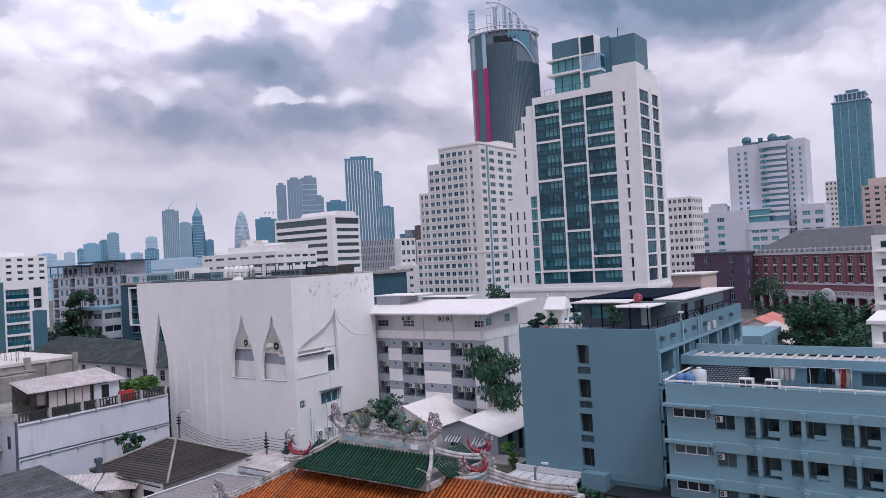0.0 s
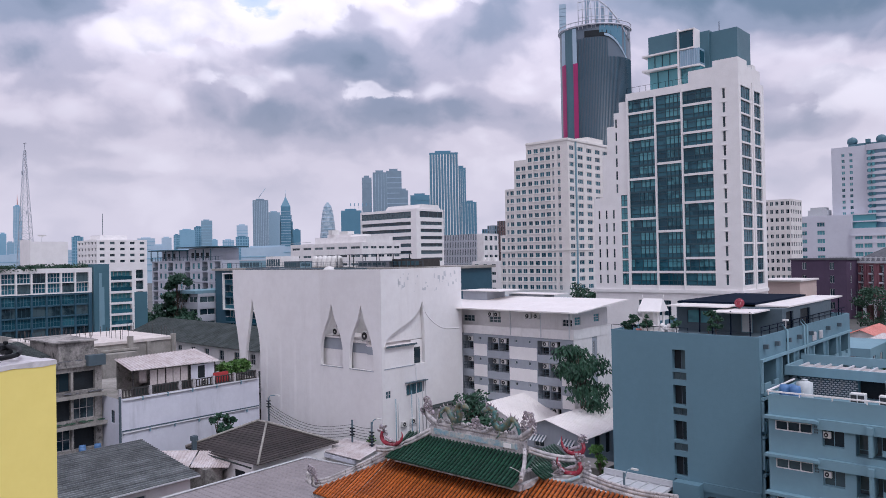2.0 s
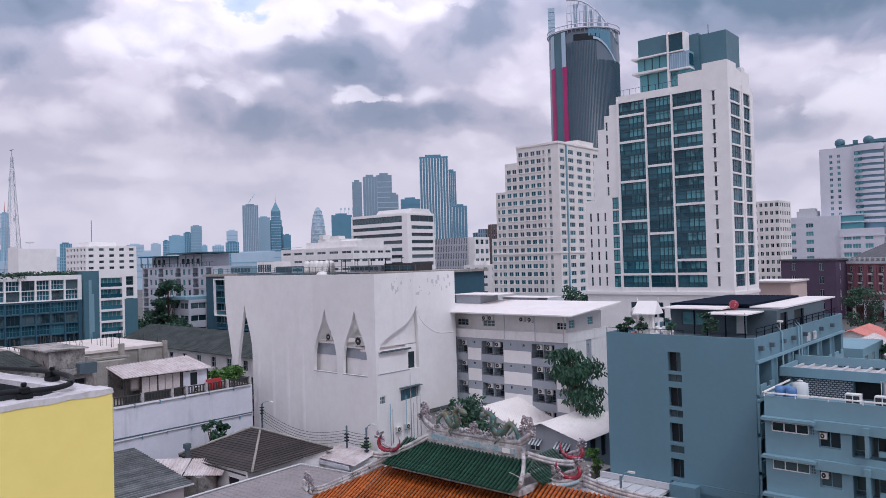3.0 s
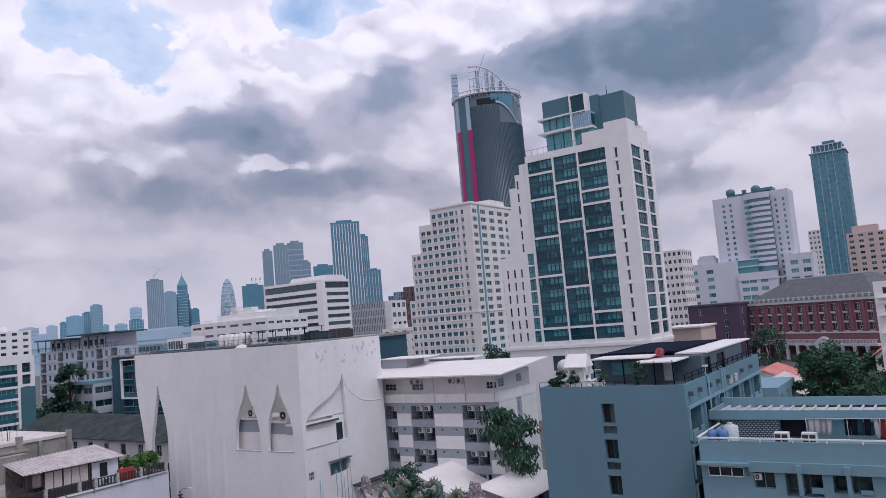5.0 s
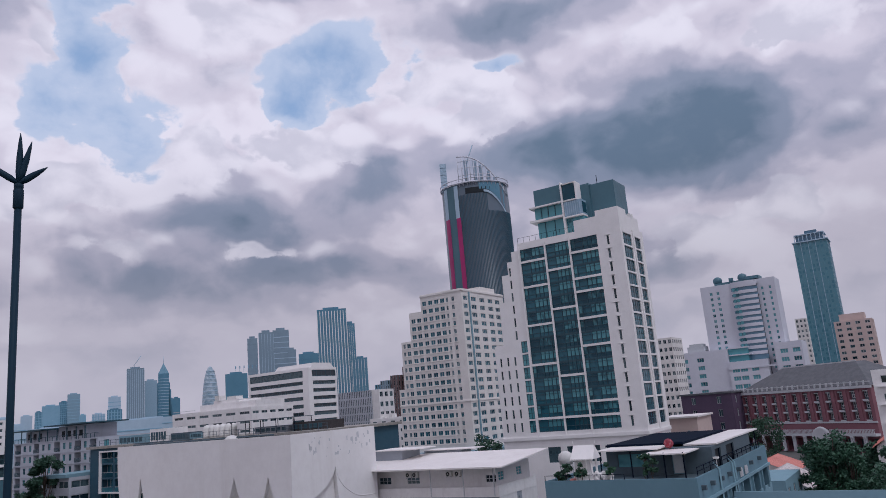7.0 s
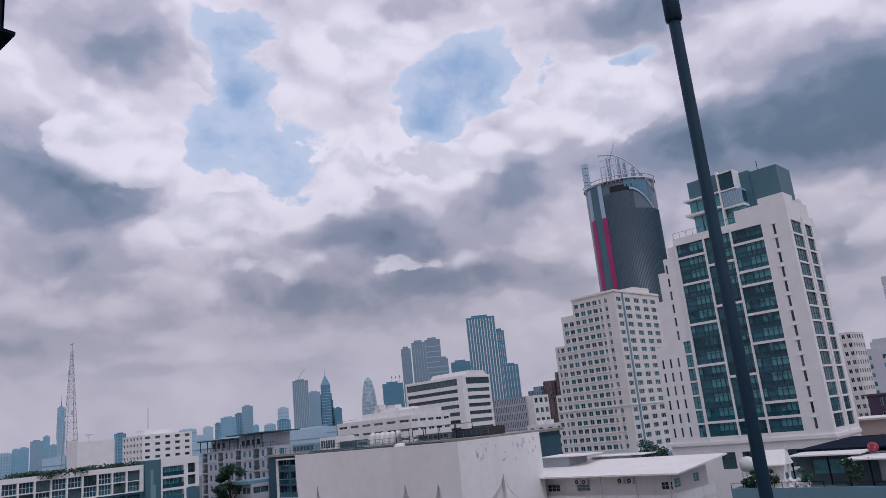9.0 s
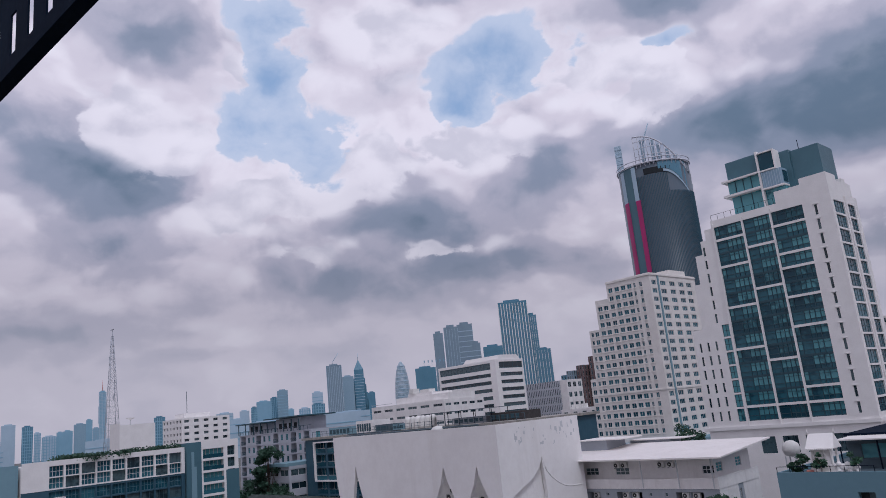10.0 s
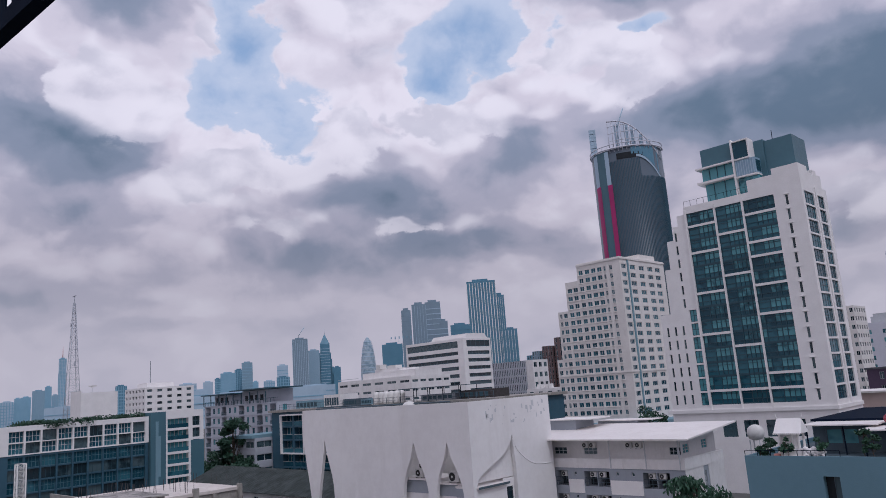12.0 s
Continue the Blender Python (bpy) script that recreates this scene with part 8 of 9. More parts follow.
pyr = skyscraper(-1539, 1125, 24, 160, "tower_blue", "blue stepped skyscraper with pyramid spire", "bands", name="pyramid_skyscraper")
bm = bmesh.new()
for z, k in ((102, 40), (86, 46), (122, 34), (138, 29)):
    box(bm, -k / 2, k / 2, 2, 20, 0, z)
part("step", bm, "tower_blue", pyr)
bm = bmesh.new()
v = [bm.verts.new(p) for p in ((-12, 0, 160), (12, 0, 160), (12, 19, 160), (-12, 19, 160), (0, 9.5, 186))]
for f in ((0, 1, 4), (1, 2, 4), (2, 3, 4), (3, 0, 4)):
    bm.faces.new([v[i] for i in f])
part("pyramid", bm, "tower_blue", pyr)
part("needle", tube(bmesh.new(), [(0, 9.5, 184), (0, 9.5, 202)], 0.6, 5, r2=0.2), "tower_pale", pyr)
egg = thing("egg_tower", -933, 764, 0, "pale egg-shaped glass tower", "skyscraper")
part("shell", lathe(bmesh.new(), [(12.2, 0), (12.6, 30), (12.4, 60), (11.2, 80), (9.0, 97), (6.0, 109), (2.6, 115), (0.6, 116.5)], n=28), "egg", egg)
bm = bmesh.new()
for k in range(14):
    z = 30 + k * 6
    r = 12.6 * math.sqrt(max(0.04, 1 - max(0, (z - 45) / 73) ** 2))
    lathe(bm, [(r, z), (r + 0.2, z + 0.3), (r + 0.2, z + 1.0), (r, z + 1.3)], n=28)
part("band", bm, "tower_pale", egg)
flags = bmesh.new()
for i in range(6):
    tube(flags, [(-686 + i * 3.4, 597 + i * 3.4, 84), (-686 + i * 3.4, 597 + i * 3.4, 92)], 0.12, 5)
    box(flags, -686 + i * 3.4, -684.4 + i * 3.4, 597 + i * 3.4, 597.1 + i * 3.4, 89, 92)
tagged(part("roof_flags", flags, "tower_far", None), "row of small blue-green flags on an office roof", "flag", kind="stuff")
for x, y, z, a in ((-1500, 1020, 168, 0.9), (-330, 120, 33.8, 0.5)):
    crane = thing("roof_crane", x, y, z, "thin lattice crane boom on a roof", "crane") if z > 100 else thing("satellite_dish", -316, 112, 33.0, "white satellite dish on a pole", "satellite dish")
    if z > 100:
        part("boom", tube(bmesh.new(), [(0, 0, 0), (0, 0, 8), (14, 8, 28)], 0.7, 5), "tower_pale", crane)
    else:
        part("pole", tube(bmesh.new(), [(0, 0, 0), (0, 0, 2.0)], 0.08, 6), "alu", crane)
        part("dish", lathe(bmesh.new(), [(0.05, 2.0), (1.2, 2.35), (1.7, 2.8), (1.75, 2.82)], n=18), "acw", crane)


# ---- broadcasting mast ----
mast = thing("lattice_mast", -671, 226, 0, "tall four-legged pale grey lattice broadcasting mast", "mast")
H, b0, b1 = 126.0, 6.4, 0.7
leg = bmesh.new()
for sx in (-1, 1):
    for sy in (-1, 1):
        tube(leg, [(sx * b0, sy * b0, 0), (sx * b1, sy * b1, H - 6)], 0.24, 4)
part("leg", leg, "palewall", mast)
brace = bmesh.new()
n = 24
for k in range(n):
    z0, z1 = (H - 6) * (1 - (1 - k / n) ** 1.0), (H - 6) * (k + 1) / n
    r0, r1 = b0 + (b1 - b0) * z0 / (H - 6), b0 + (b1 - b0) * z1 / (H - 6)
    for (ax, ay), (bx, by) in (((-1, -1), (1, -1)), ((1, -1), (1, 1)), ((1, 1), (-1, 1)), ((-1, 1), (-1, -1))):
        tube(brace, [(ax * r0, ay * r0, z0), (bx * r1, by * r1, z1)], 0.1, 4)
        tube(brace, [(bx * r0, by * r0, z0), (ax * r1, ay * r1, z1)], 0.1, 4)
        tube(brace, [(ax * r1, ay * r1, z1), (bx * r1, by * r1, z1)], 0.12, 4)
part("brace", brace, "palewall", mast)
part("aerial", boxes((-0.25, 0.25, -0.25, 0.25, H - 6, H), (-4, 4, -0.25, 0.25, H - 0.4, H), (-5.4, -4.6, -1, 0, 100, 103), (4, 5, -1, 0, 66, 69)), "palewall", mast)


# ---- plants ----
def leaf_cloud(bm, rnd, cx, cy, cz, rx, ry, rz, n, size, droop=0.0, slim=0.42):
    for _ in range(n):
        a, u, r = rnd.uniform(0, 6.283), rnd.uniform(-1, 1), rnd.random() ** 0.4
        s = math.sqrt(1 - u * u)
        p = Vector((cx + rx * r * s * math.cos(a), cy + ry * r * s * math.sin(a), cz + rz * r * u))
        d = Vector((rnd.uniform(-1, 1), rnd.uniform(-1, 1), rnd.uniform(-0.7, 0.7) - droop)).normalized() * size * rnd.uniform(0.6, 1.3)
        w = d.cross(Vector((rnd.uniform(-1, 1), rnd.uniform(-1, 1), rnd.uniform(-1, 1)))).normalized() * size * slim
        v = [bm.verts.new(q) for q in (p, p + d * 0.5 + w, p + d, p + d * 0.5 - w)]
        bm.faces.new(v)


def tree(x, y, z, height, spread, clumps, label, seed, leaf="leaf", size=0.35, per=120, name="tree", trunk=0.22, tall=1.0, droop=0.0, low=0.45, slim=0.42, puff=1.0):
    rnd = random.Random(seed)
    t = thing(name, x, y, z, label, "tree", group="trees")
    wood, crown = bmesh.new(), bmesh.new()
    top = Vector((rnd.uniform(-0.3, 0.3), rnd.uniform(-0.3, 0.3), height * 0.8))
    tube(wood, curve([(0, 0, 0), (rnd.uniform(-0.2, 0.2), rnd.uniform(-0.2, 0.2), height * 0.4), tuple(top)], 4), trunk, 7, r2=trunk * 0.3)
    for i in range(clumps):
        a = i * 2.4 + rnd.uniform(-0.5, 0.5)
        f = rnd.uniform(low, 1.0)
        r = spread * math.sqrt(max(0.05, 1 - ((f - 0.62) / 0.5) ** 2)) * rnd.uniform(0.45, 0.9)
        c = Vector((r * math.cos(a), r * math.sin(a), height * f * tall))
        tube(wood, [(0, 0, height * max(0.3, f - 0.3)), tuple(c * 0.6 + Vector((0, 0, height * f * 0.38))), tuple(c)], trunk * 0.35, 5, r2=0.02)
        k = spread * rnd.uniform(0.28, 0.45) * puff
        leaf_cloud(crown, rnd, c.x, c.y, c.z, k, k, k * 0.75, per, size, droop, slim)
    part("trunk", wood, "bark", t)
    part("crown", crown, leaf, t)
    return t


tree(-43.9, 70.2, 0, 13.9, 3.1, 20, "broad dark green tree in front of the condominium", 3, "leaf", per=150, size=0.62, droop=1.3, low=0.52, slim=0.18, puff=1.15)
tree(-44.6, 52.0, 0, 11.6, 2.1, 12, "light-crowned tree behind the temple ridge", 5, per=160, size=0.45, low=0.62, droop=0.3, slim=0.22, puff=1.3)
tree(-40.9, 51.5, 0, 10.2, 1.0, 6, "slim bush beside the temple ridge", 6, per=90, size=0.3, low=0.75)
tree(-36.0, 60.0, 0, 6.6, 1.1, 9, "bright green shrub beside the grey block", 15, "fern", per=90, size=0.3, low=0.5)
for x, y, h, s, k in ((-28, 190, 9.0, 4.0, 7), (-25, 186, 8.5, 4.5, 9), (-19, 182, 8.5, 4.5, 10), (-40, 176, 6.0, 3.0, 11), (-13, 170, 9.0, 4.5, 12)):
    tree(x, y, 0, h, s, 20, "dense dark green garden tree", k, per=150, size=0.7, low=0.3)
for x, y, h, s, k in ((-17.8, 110, 16.8, 2.5, 26), (-20.0, 111, 14.8, 2.0, 27), (-15.6, 111, 14.6, 2.2, 28), (-13.4, 109, 11.5, 2.4, 29)):
    tree(x, y, 0, h, s, 34, "tall dense dark green tree behind the grey block", k, "leaf", per=200, size=0.45, low=0.25, slim=0.25, puff=1.2)
for x, y, h, s, k in ((-25.5, 108, 10.6, 3.2, 21), (-22.0, 106, 9.4, 3.0, 22), (-18, 106, 8.8, 3.4, 23), (-43, 205, 14, 5, 24), (-12.5, 122, 10.5, 4, 25)):
    tree(x, y, 0, h, s, 18, "spreading mid-green tree near the grey block", k, "fern" if k < 24 else "leaf", per=140, size=0.5, low=0.4)
tree(-165.4, 88.5, 0, 20.6, 3.4, 34, "tall slender dark tree between apartment houses", 31, "leaf2", per=240, size=0.5, low=0.15, tall=1.0)
for x, y, h, s, k in ((-171, 93, 13.5, 4.5, 36), (-163, 89.5, 12.5, 4.0, 37), (-176, 92, 14.5, 4.5, 38), (-158, 86.5, 11.0, 4.0, 39), (-167, 78, 10.0, 4.5, 40)):
    tree(x, y, 0, h, s, 24, "dense dark tree between apartment houses", k, "leaf2", per=200, size=0.5, low=0.2)
for x, y, h, s, k in ((-172, 86, 12.5, 5.0, 32), (-177, 84, 11.0, 4.5, 33), (-160, 84, 10.5, 4.5, 34), (-168, 82, 9.5, 4.5, 35)):
    tree(x, y, 0, h, s, 20, "dense dark tree between apartment houses", k, "leaf2", per=130, size=0.6, low=0.35)
for x, y, h, s, k in ((-119, 196, 14.5, 4.5, 41), (-110, 198, 14.0, 4.5, 42), (-91, 168, 15, 4, 43), (-205, 232, 17, 5, 44), (-200, 226, 15, 5, 45)):
    tree(x, y, 0, h, s, 16, "dark tree at the foot of the towers", k, "leaf2", per=110, size=0.7, low=0.4)
for x, y, h, s, k in ((-79.2, 48.2, 5.6, 0.9, 51), (-79.4, 46.8, 6.3, 0.9, 52), (-78.6, 24.2, 6.4, 2.6, 58), (-78.3, 21.0, 7.0, 3.2, 53), (-80.0, 25.0, 6.0, 2.6, 54), (-31.2, 55.6, 4.3, 1.1, 55), (-27.4, 55.8, 4.2, 1.1, 56), (-25.9, 55.6, 4.5, 1.0, 59), (-29.4, 55.4, 3.9, 1.0, 60), (-62.6, 55.8, 3.6, 1.4, 57)):
    tree(x, y, 0, h, s, 10, "small dark shrub in a yard", k, "leaf" if k != 57 else "fern", per=90, size=0.3, low=0.35, trunk=0.1)
for x, y, z, k in ((-84.0, 50.6, 9.0, 61), (-83.4, 52.4, 9.0, 62), (-84.6, 53.4, 9.0, 63)):
    tree(x, y, z, 2.3, 1.3, 9, "leafy bright green terrace plant", k, "fern", per=90, size=0.3, low=0.3, trunk=0.06, name="terrace_plant")
for x, y, z, h, k in ((-31.9, 59.2, 17.0, 1.5, 71), (-30.6, 59.0, 17.0, 1.7, 72), (-28.2, 59.4, 17.0, 1.6, 73), (-25.2, 59.6, 17.0, 2.2, 74), (-24.6, 59.5, 17.0, 1.9, 75), (-32.6, 59.3, 17.0, 1.0, 76)):
    tree(x, y, z, h, 0.5, 7, "potted green plant on the roof terrace", k, "leaf", per=60, size=0.2, low=0.35, trunk=0.04, name="potted_plant")
for x, y, z, s, k in ((-160, 50, 22.6, 4.5, 81), (-161, 57, 22.6, 4.0, 82), (-162, 43, 22.6, 4, 83), (-163, 63, 22.6, 3.0, 84), (-164, 48, 22.6, 4, 85)):
    rnd = random.Random(k)
    bm = bmesh.new()
    for i in range(7):
        leaf_cloud(bm, rnd, rnd.uniform(-2, 1), rnd.uniform(-s, s), 0.6, 1.3, 1.5, 0.8, 130, 0.45)
    ob = part("roof_hedge", bm, "leaf2", None)
    ob.matrix_basis = pose(x, y, z)
    tagged(ob, "dark green planting along the apartment roof", "hedge")

# ---- spirit house and figures on the grey block's terrace ----
sh = thing("spirit_house", -30.5, 60.2, 16.95, "small white spirit house with columns and steep roof", "shrine")
part("plinth", boxes((-1.1, 1.1, -0.9, 0.9, 0, 0.35), (-0.9, 0.9, -0.75, 0.75, 0.35, 0.75)), "clean", sh)
col = mesh_of("column", lathe(bmesh.new(), [(0.14, 0.75), (0.1, 0.85), (0.1, 1.85), (0.15, 2.0)], n=8), "clean")
for x in (-0.7, 0.25, 0.7):
    for y in (-0.55, 0.55):
        again("column", col, sh, x, y, 0)
part("cell", boxes((-0.65, 0.2, -0.4, 0.5, 0.75, 2.0)), "clean", sh)
bm = bmesh.new()
v = [bm.verts.new(p) for p in ((-1.05, -0.85, 2.0), (1.05, -0.85, 2.0), (1.05, 0.85, 2.0), (-1.05, 0.85, 2.0), (-0.95, 0, 3.1), (0.95, 0, 3.1))]
for f in ((0, 1, 5, 4), (1, 2, 5), (2, 3, 4, 5), (3, 0, 4), (0, 3, 2, 1)):
    bm.faces.new([v[i] for i in f])
for s in (-1, 1):
    tube(bm, [(s * 0.95, 0, 3.05), (s * 1.0, 0, 3.45)], 0.07, 5, r2=0.02)
for i in range(14):
    box(bm, -1.05 + i * 0.15, -0.97 + i * 0.15, -0.93, -0.83, 1.92, 2.06)
part("roof", bm, "clean", sh)
for x in (-28.9, -28.3):
    bm = bmesh.new()
    bmesh.ops.create_icosphere(bm, subdivisions=2, radius=0.36, matrix=Matrix.Translation((0, 0, 0.62)) @ Matrix.Diagonal((1.2, 0.8, 0.85, 1)))
    bmesh.ops.create_icosphere(bm, subdivisions=2, radius=0.2, matrix=Matrix.Translation((-0.42, -0.05, 0.85)))
    tube(bm, curve([(-0.55, -0.05, 0.8), (-0.72, -0.05, 0.55), (-0.7, -0.05, 0.3)], 3), 0.07, 6, r2=0.04)
    for dx in (-0.2, 0.22):
        for dy in (-0.14, 0.14):
            tube(bm, [(dx, dy, 0), (dx, dy, 0.5)], 0.09, 6)
    ob = part("animal_statue", bm, "clean", None)
    ob.matrix_basis = pose(x, 59.5, 16.95)
    tagged(ob, "small white stone animal figure on the terrace edge", "statue", "terrace figures")
bm = lathe(bmesh.new(), [(0.16, 0), (0.24, 0.1), (0.26, 0.45), (0.2, 0.5)])
ob = part("clay_pot", bm, "redroof", None)
ob.matrix_basis = pose(-31.4, 59.2, 16.95)
tagged(ob, "reddish clay pot on the terrace edge", "pot")

# ---- plant on the roof behind the hall ----
rnd = random.Random(8)
for i in range(6):
    tk = thing("roof_tank", -127.0 + i * 1.55, 99.5, 22.3, "white ribbed plastic roof tank lying in a row", "water tank", group="roof tank row")
    part("drum", lathe(bmesh.new(), [(0.7, 0), (0.76, 0.4), (0.7, 0.6), (0.76, 1.0), (0.7, 1.3), (0.74, 1.8), (0.5, 2.3), (0.1, 2.45)], n=12), "acw", tk)
fence = thing("roof_fence", -158, 96.0, 22.3, "grey pipe railing along the annex roof", "railing")
part("rail", boxes((0, 66, 0, 0.06, 1.1, 1.16), (0, 66, 0, 0.06, 0.55, 0.6)), "greyd", fence)
post = mesh_of("post", boxes((-0.04, 0.04, 0, 0.08, 0, 1.2)), "greyd")
for i in range(34):
    again("post", post, fence, i * 2.0, 0, 0)
for x, w, d, h, m, lab in ((-157, 9, 6, 1.7, "greyl", "grey roof plant room"), (-146, 6, 5, 2.6, "white", "white roof stair house"), (-139, 5, 4, 1.4, "greyd", "dark roof cooling plant"), (-133, 4, 3, 1.2, "greyl", "grey roof plant casing"), (-114, 9, 4, 1.2, "greyn", "grey roof cooling plant"), (-104, 8, 5, 1.5, "wood", "brown sheeted roof shed")):
    u = thing("roof_plant_room", x, 100, 22.3, lab, "roof plant")
    part("casing", boxes((0, w, 0, d, 0, h)), m, u)
    part("grille", boxes(*[(0.4 + k * (w - 0.8) / 6, 0.4 + (k + 0.7) * (w - 0.8) / 6, -0.06, 0, 0.3, h * 0.75) for k in range(6)]), "dframe", u)
can = thing("roof_canopy", -118, 97.5, 22.3, "open dark steel roof canopy", "canopy")
part("deck", boxes((0, 17, 0, 5, 2.5, 2.6)), "greyd", can)
part("post", boxes(*[(x, x + 0.1, y, y + 0.1, 0, 2.5) for x in (0.2, 4, 8, 12, 16.6) for y in (0.2, 4.6)]), "steel", can)
rag = thing("roof_debris", -82, 58.2, 22.2, "dark sheeting and pipes along the hall roof edge", "debris")
part("sheeting", boxes((0.5, 10.5, 0.5, 3.5, 0, 0.75), (11, 15, 0.8, 3, 0, 0.55)), "fibre", rag)
part("pipe", tube(tube(bmesh.new(), [(-9, 0.4, 0.62), (16, 0.5, 0.66)], 0.09, 6), [(-9.5, 0.9, 0.8), (2, 0.8, 0.85)], 0.07, 6), "greyd", rag)
part("timber", boxes(*[(-9 + i * 1.3, -8.3 + i * 1.3, 0.5, 0.9, 0, 0.62 + 0.12 * (i % 3)) for i in range(8)]), "greyd", rag)
pale_pipe = thing("roof_duct", -72.5, 58.5, 22.2, "white curved duct cover on the hall roof", "duct")
part("cover", lathe(bmesh.new(), [(0.9, 0), (0.85, 0.5), (0.5, 0.85), (0.1, 0.95)], n=14), "acw", pale_pipe)


# ---- street poles and wires ----
def pole(x, y, h, arm, label, name="street_lamp"):
    t = thing(name, x, y, 0, label, "street lamp")
    part("pole", tube(bmesh.new(), [(0, 0, 0), (0, 0, h)], 0.13, 8, r2=0.1), "greyd", t)
    if arm:
        part("arm", tube(bmesh.new(), curve([(0, 0, h - 0.6), (0.3, 0, h + 0.2), (arm, -0.1, h + 0.5)], 5), 0.05, 6), "greyl", t)
        part("lamp_head", boxes((arm - 0.15, arm + 0.45, -0.22, 0.02, h + 0.42, h + 0.56)), "acw", t)
    return t


pole(-79.4, 54.0, 6.8, 1.9, "dark roadside pole with a lamp arm before the hall")
pole(-60.4, 54.0, 6.3, 1.1, "dark roadside pole with a lamp arm before the hall")
pole(-63.6, 54.0, 6.1, 0, "plain dark utility pole before the hall", "utility_pole")
pole(-31.4, 56.0, 5.6, 0.9, "roadside lamp by the grey block")
ins = mesh_of("insulator_rack", boxes((-0.2, 0.2, -0.2, 0.2, 0, 0.12), (-0.2, 0.2, -0.2, 0.2, 0.35, 0.47), (-0.2, 0.2, -0.2, 0.2, 0.7, 0.82)), "dark")
for x, z in ((-79.4, 5.6), (-60.4, 4.4), (-63.6, 4.4), (-60.4, 3.4)):
    ob = new("insulator_rack", ins)
    ob.matrix_basis = pose(x, 54.0, z)
    tagged(ob, "black insulators on a utility pole", "insulator")
for k in range(5):
    z = 6.2 - k * 0.33
    bm = tube(bmesh.new(), [(-79.4 + (15.8) * i / 12, 53.85, z + (5.6 - k * 0.3 - z) * i / 12 - 1.3 * math.sin(math.pi * i / 12)) for i in range(13)], 0.025, 4)
    tube(bm, [(-63.6 + 3.2 * i / 4, 53.85, 5.6 - k * 0.3 - 0.1 * math.sin(math.pi * i / 4)) for i in range(5)], 0.025, 4)
    tagged(part("overhead_wire", bm, "dark", None), "sagging black overhead wire between poles", "wire", "overhead wires")
mast_s = thing("hall_aerials", -61.6, 58.9, 0, "thin upright pipes beside the hall wall", "pipe")
part("pipe", tube(tube(tube(bmesh.new(), [(0, 0, 0), (0, 0, 7.9)], 0.05, 6), [(0.2, 2.4, 0), (0.2, 2.4, 8.5)], 0.05, 6), [(0.2, 3.6, 0), (0.2, 3.6, 7.5)], 0.04, 6), "greyl", mast_s)

# ---- the viewer's own building: yellow parapet, lightning rod, overhead fascia ----
own = thing("yellow_parapet", -3.757, 0.774, 0, "yellow painted roof parapet with worn white coping", "parapet", rz=6.0)
part("east_wall", boxes((-0.072, -0.003, -2.15, -0.003, 0, 23.684)), "yellow", own)
part("front_wall", boxes((-16.0, -0.072, -0.07, -0.003, 0, 23.684)), "yellow", own)
cop = boxes((-0.08, -0.001, -2.15, -0.001, 23.684, 23.7), (-16.0, -0.08, -0.077, -0.001, 23.684, 23.699))
bmesh.ops.subdivide_edges(cop, edges=[e for e in cop.edges if e.calc_length() > 1.0], cuts=60)
rnd = random.Random(2)
for v in cop.verts:
    v.co.z += rnd.uniform(-0.003, 0.002)
    v.co.y += rnd.uniform(-0.002, 0.002)
part("coping", cop, "coping", own)
# thin near-black sheets paint the shadow on the parapet's inner side and floor
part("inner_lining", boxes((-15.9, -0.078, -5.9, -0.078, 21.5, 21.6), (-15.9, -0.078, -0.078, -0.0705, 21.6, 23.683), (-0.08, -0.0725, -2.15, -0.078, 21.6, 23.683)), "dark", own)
main = thing("own_building", -3.6, -14.0, 0, "plain yellow building under the viewpoint", "building")
part("wall", boxes((0.0, 18.0, 0, 12.6, 0, 22.0)), "yellow", main)
part("roof_deck", boxes((0.0, 18.0, 0, 12.6, 22.0, 22.1)), "concrete", main)
part("roof_deck", boxes((-16.2, -0.3, 0, 8.8, 0, 22.2)), "concrete", main)
cable = thing("earth_cable", -3.852, 0.724, 23.7, "thick black earthing cable clamped along the coping", "cable", rz=6.0)
path = curve([(-12, 0.01, 0.025), (-7, 0.0, 0.022), (-2.6, -0.02, 0.026), (-0.9, -0.01, 0.022), (-0.35, 0.02, 0.028), (-0.1, 0.0, 0.03), (0.02, -0.05, 0.024), (0.065, -0.11, 0.022), (0.06, -0.17, 0.022), (0.03, -0.26, 0.025), (0.04, -0.42, 0.022), (0.03, -0.9, 0.022), (0.05, -2.6, 0.022)], 6)
part("sheath", tube(bmesh.new(), path, 0.0085, 8), "cable", cable)
clampm = boxes((-0.022, 0.022, -0.015, 0.015, 0, 0.016), (-0.012, 0.012, -0.02, 0.02, 0.016, 0.034), (-0.007, 0.007, -0.007, 0.007, 0.034, 0.046))
bmesh.ops.bevel(clampm, geom=clampm.edges[:], offset=0.003, segments=1, affect="EDGES")
clampm = mesh_of("clamp", clampm, "cable")
for x, y, r in ((-0.22, 0.015, 10), (0.045, -0.2, 80), (-2.4, -0.02, 0), (-5.0, 0.0, 0), (0.04, -1.3, 90)):
    again("clamp", clampm, cable, x, y, 0.002, r)
part("tie", tube(bmesh.new(), [(0.03 + 0.02 * math.cos(a * 0.6), -0.48, 0.02 + 0.02 * math.sin(a * 0.6)) for a in range(11)], 0.003, 5), "alu", cable)
rod = thing("lightning_rod", -6.56, 0.72, 23.7, "dark lightning rod with four-pronged tip", "lightning rod")
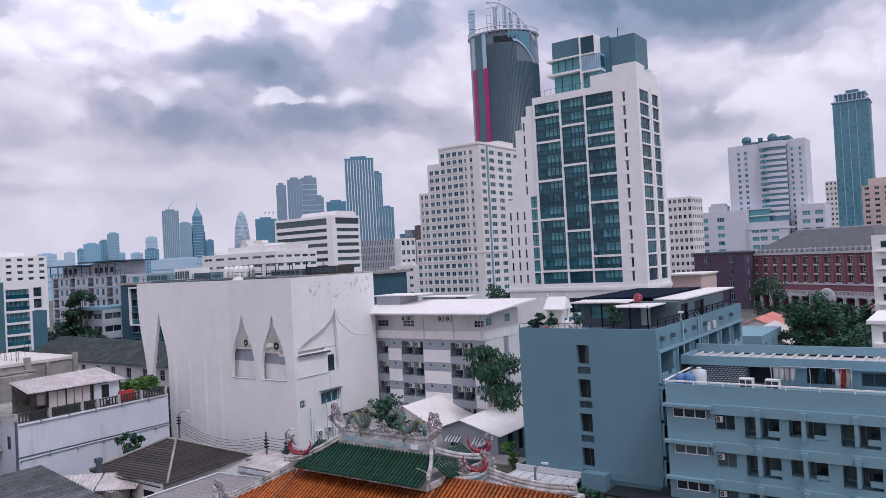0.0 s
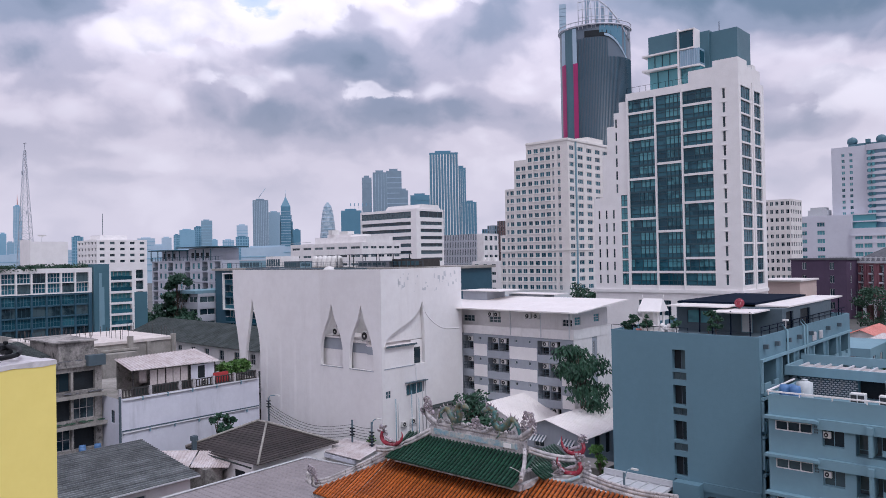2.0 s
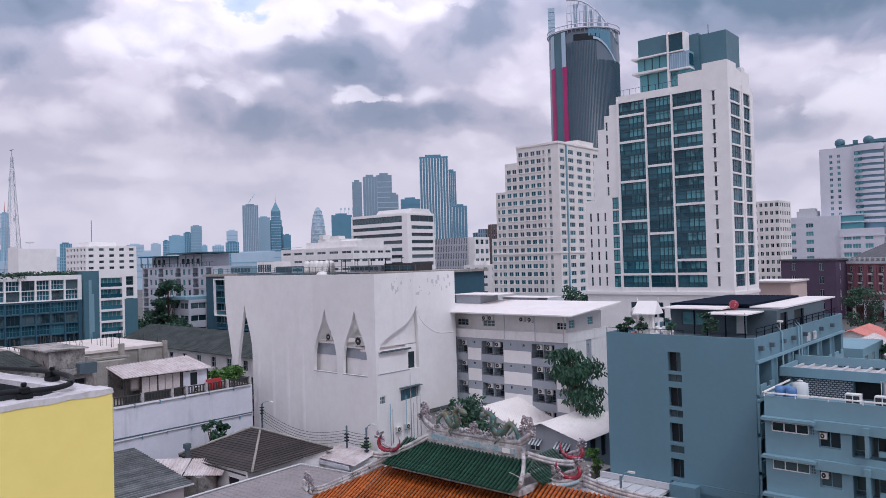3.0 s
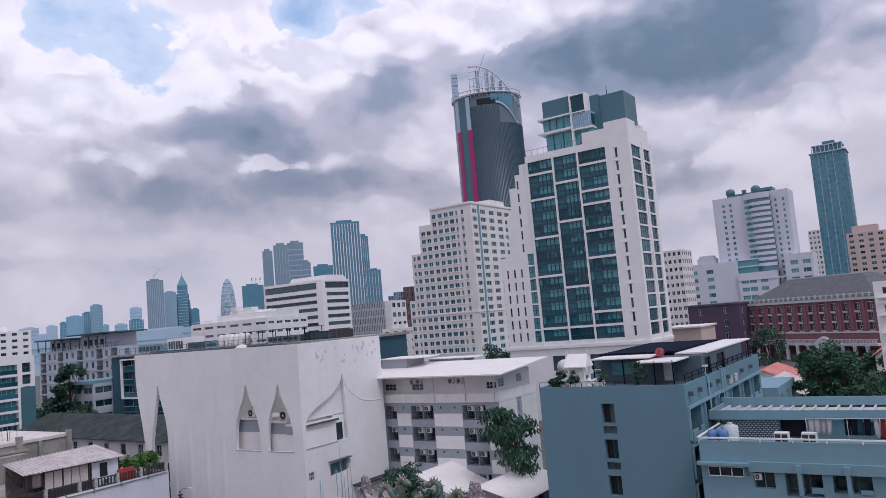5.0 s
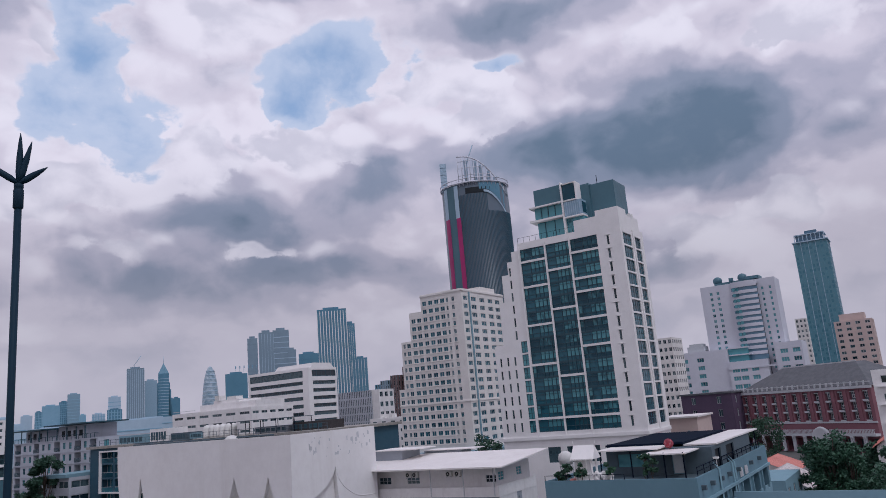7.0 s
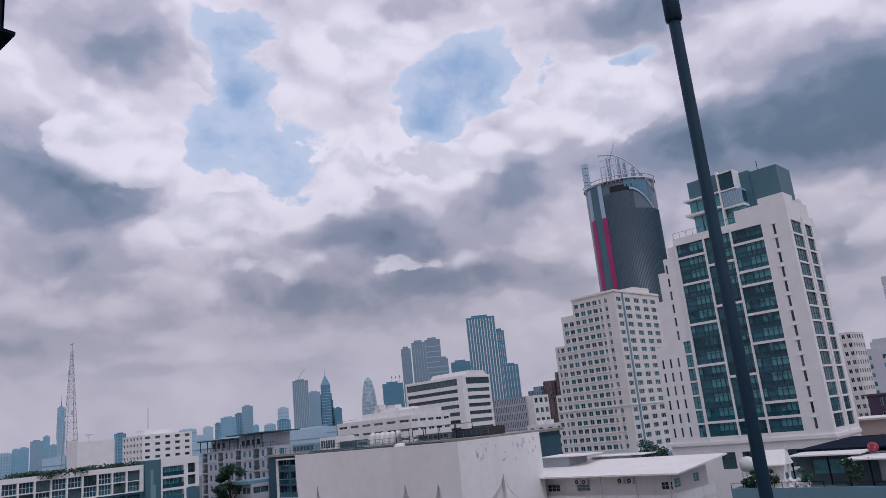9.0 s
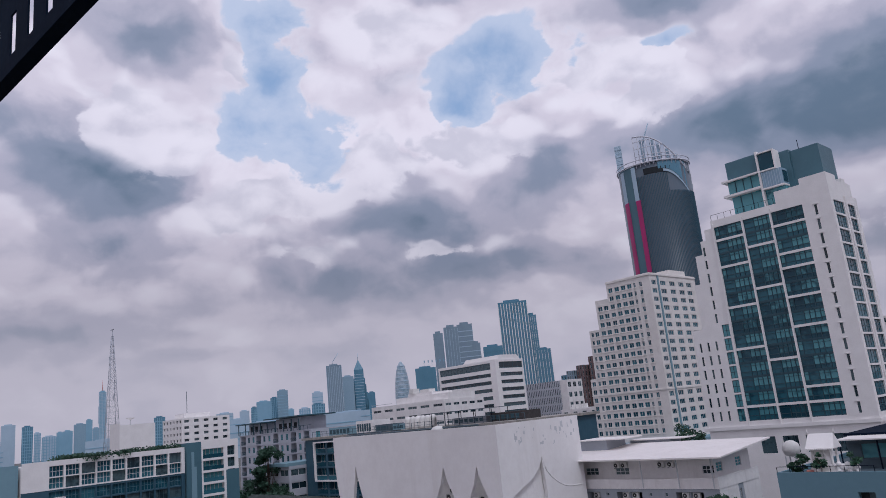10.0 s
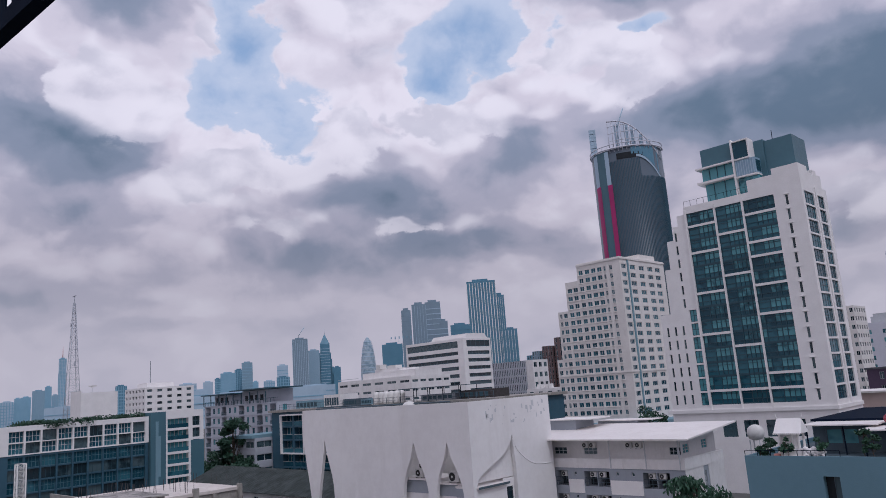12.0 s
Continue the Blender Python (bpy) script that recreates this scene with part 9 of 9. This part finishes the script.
part("pole", tube(bmesh.new(), [(0, 0, -0.3), (0, 0, 1.16)], 0.0095, 12), "rod", rod)
part("collar", lathe(bmesh.new(), [(0.009, 1.14), (0.0135, 1.145), (0.0135, 1.195), (0.0105, 1.2), (0.0125, 1.203), (0.0125, 1.212), (0.006, 1.216)], n=14), "rod", rod)
part("base_foot", boxes((-0.02, 0.02, -0.20, 0.02, -0.14, -0.12)), "rod", rod)
for dx, dy, z0, dz in ((0.0, 0.0, 1.21, 0.155), (0.02, 0.022, 1.215, 0.125), (-0.071, -0.077, 1.215, 0.075), (0.049, 0.053, 1.215, 0.048)):
    axis = Vector((dx, dy, dz))
    spike = lathe(bmesh.new(), [(0.0055, 0.0), (0.0095, 0.25 * axis.length), (0.0085, 0.55 * axis.length), (0.0045, 0.85 * axis.length), (0.0008, axis.length)], n=12)
    part("prong", spike, "rod", rod).matrix_basis = Matrix.Translation((0, 0, z0)) @ axis.to_track_quat("Z", "Y").to_matrix().to_4x4()
fas = thing("slotted_fascia", -12.55, 0.39, 22.2, "dark navy slotted steel fascia of a roof pergola", "pergola", rz=4.67)
holes = [(0.095 + 0.3 * i, 0.195 + 0.3 * i, 4.425, 4.705) for i in range(-21, 7)]
bm = bmesh.new()
facade(bm, (-6.5, 0), (1, 0), (0, -1), 9.0, 4.3, 5.6, [(a + 6.5, b + 6.5, c, d) for a, b, c, d in holes], 0.012)
facade(bm, (-6.5, 0.012), (1, 0), (0, 1), 9.0, 4.3, 5.6, [(a + 6.5, b + 6.5, c, d) for a, b, c, d in holes], 0.0)
bmesh.ops.remove_doubles(bm, verts=bm.verts[:], dist=0.0005)
part("plate", bm, "steel", fas)
part("lip", boxes((-6.5, 2.5, -0.02, 0.07, 4.28, 4.3)), "steel", fas)
part("post", boxes((-6.5, -6.38, -3.6, -3.48, 0, 5.6)), "steel", fas)
part("beam", boxes((-6.5, -6.38, -3.48, 0, 5.48, 5.6), (2.38, 2.5, -3.48, 0, 5.48, 5.6)), "steel", fas)
part("post", boxes((2.38, 2.5, -3.6, -3.48, 0, 5.6)), "steel", fas)
lt = thing("lattice_post", -113.4, 29.4, 0.0, "small white lattice aerial post", "mast")
bm = bmesh.new()
for sx in (-0.5, 0.5):
    for sy in (-0.5, 0.5):
        tube(bm, [(sx, sy, 0), (sx, sy, 18.8)], 0.08, 5)
for k in [q * 0.94 for q in range(20)]:
    for a, b in (((-0.5, -0.5), (0.5, -0.5)), ((0.5, -0.5), (0.5, 0.5)), ((0.5, 0.5), (-0.5, 0.5)), ((-0.5, 0.5), (-0.5, -0.5))):
        tube(bm, [(*a, k), (*b, k + 1)], 0.05, 4)
        tube(bm, [(*b, k), (*a, k + 1)], 0.05, 4)
        tube(bm, [(*a, k + 1), (*b, k + 1)], 0.05, 4)
part("lattice", bm, "acw", lt)
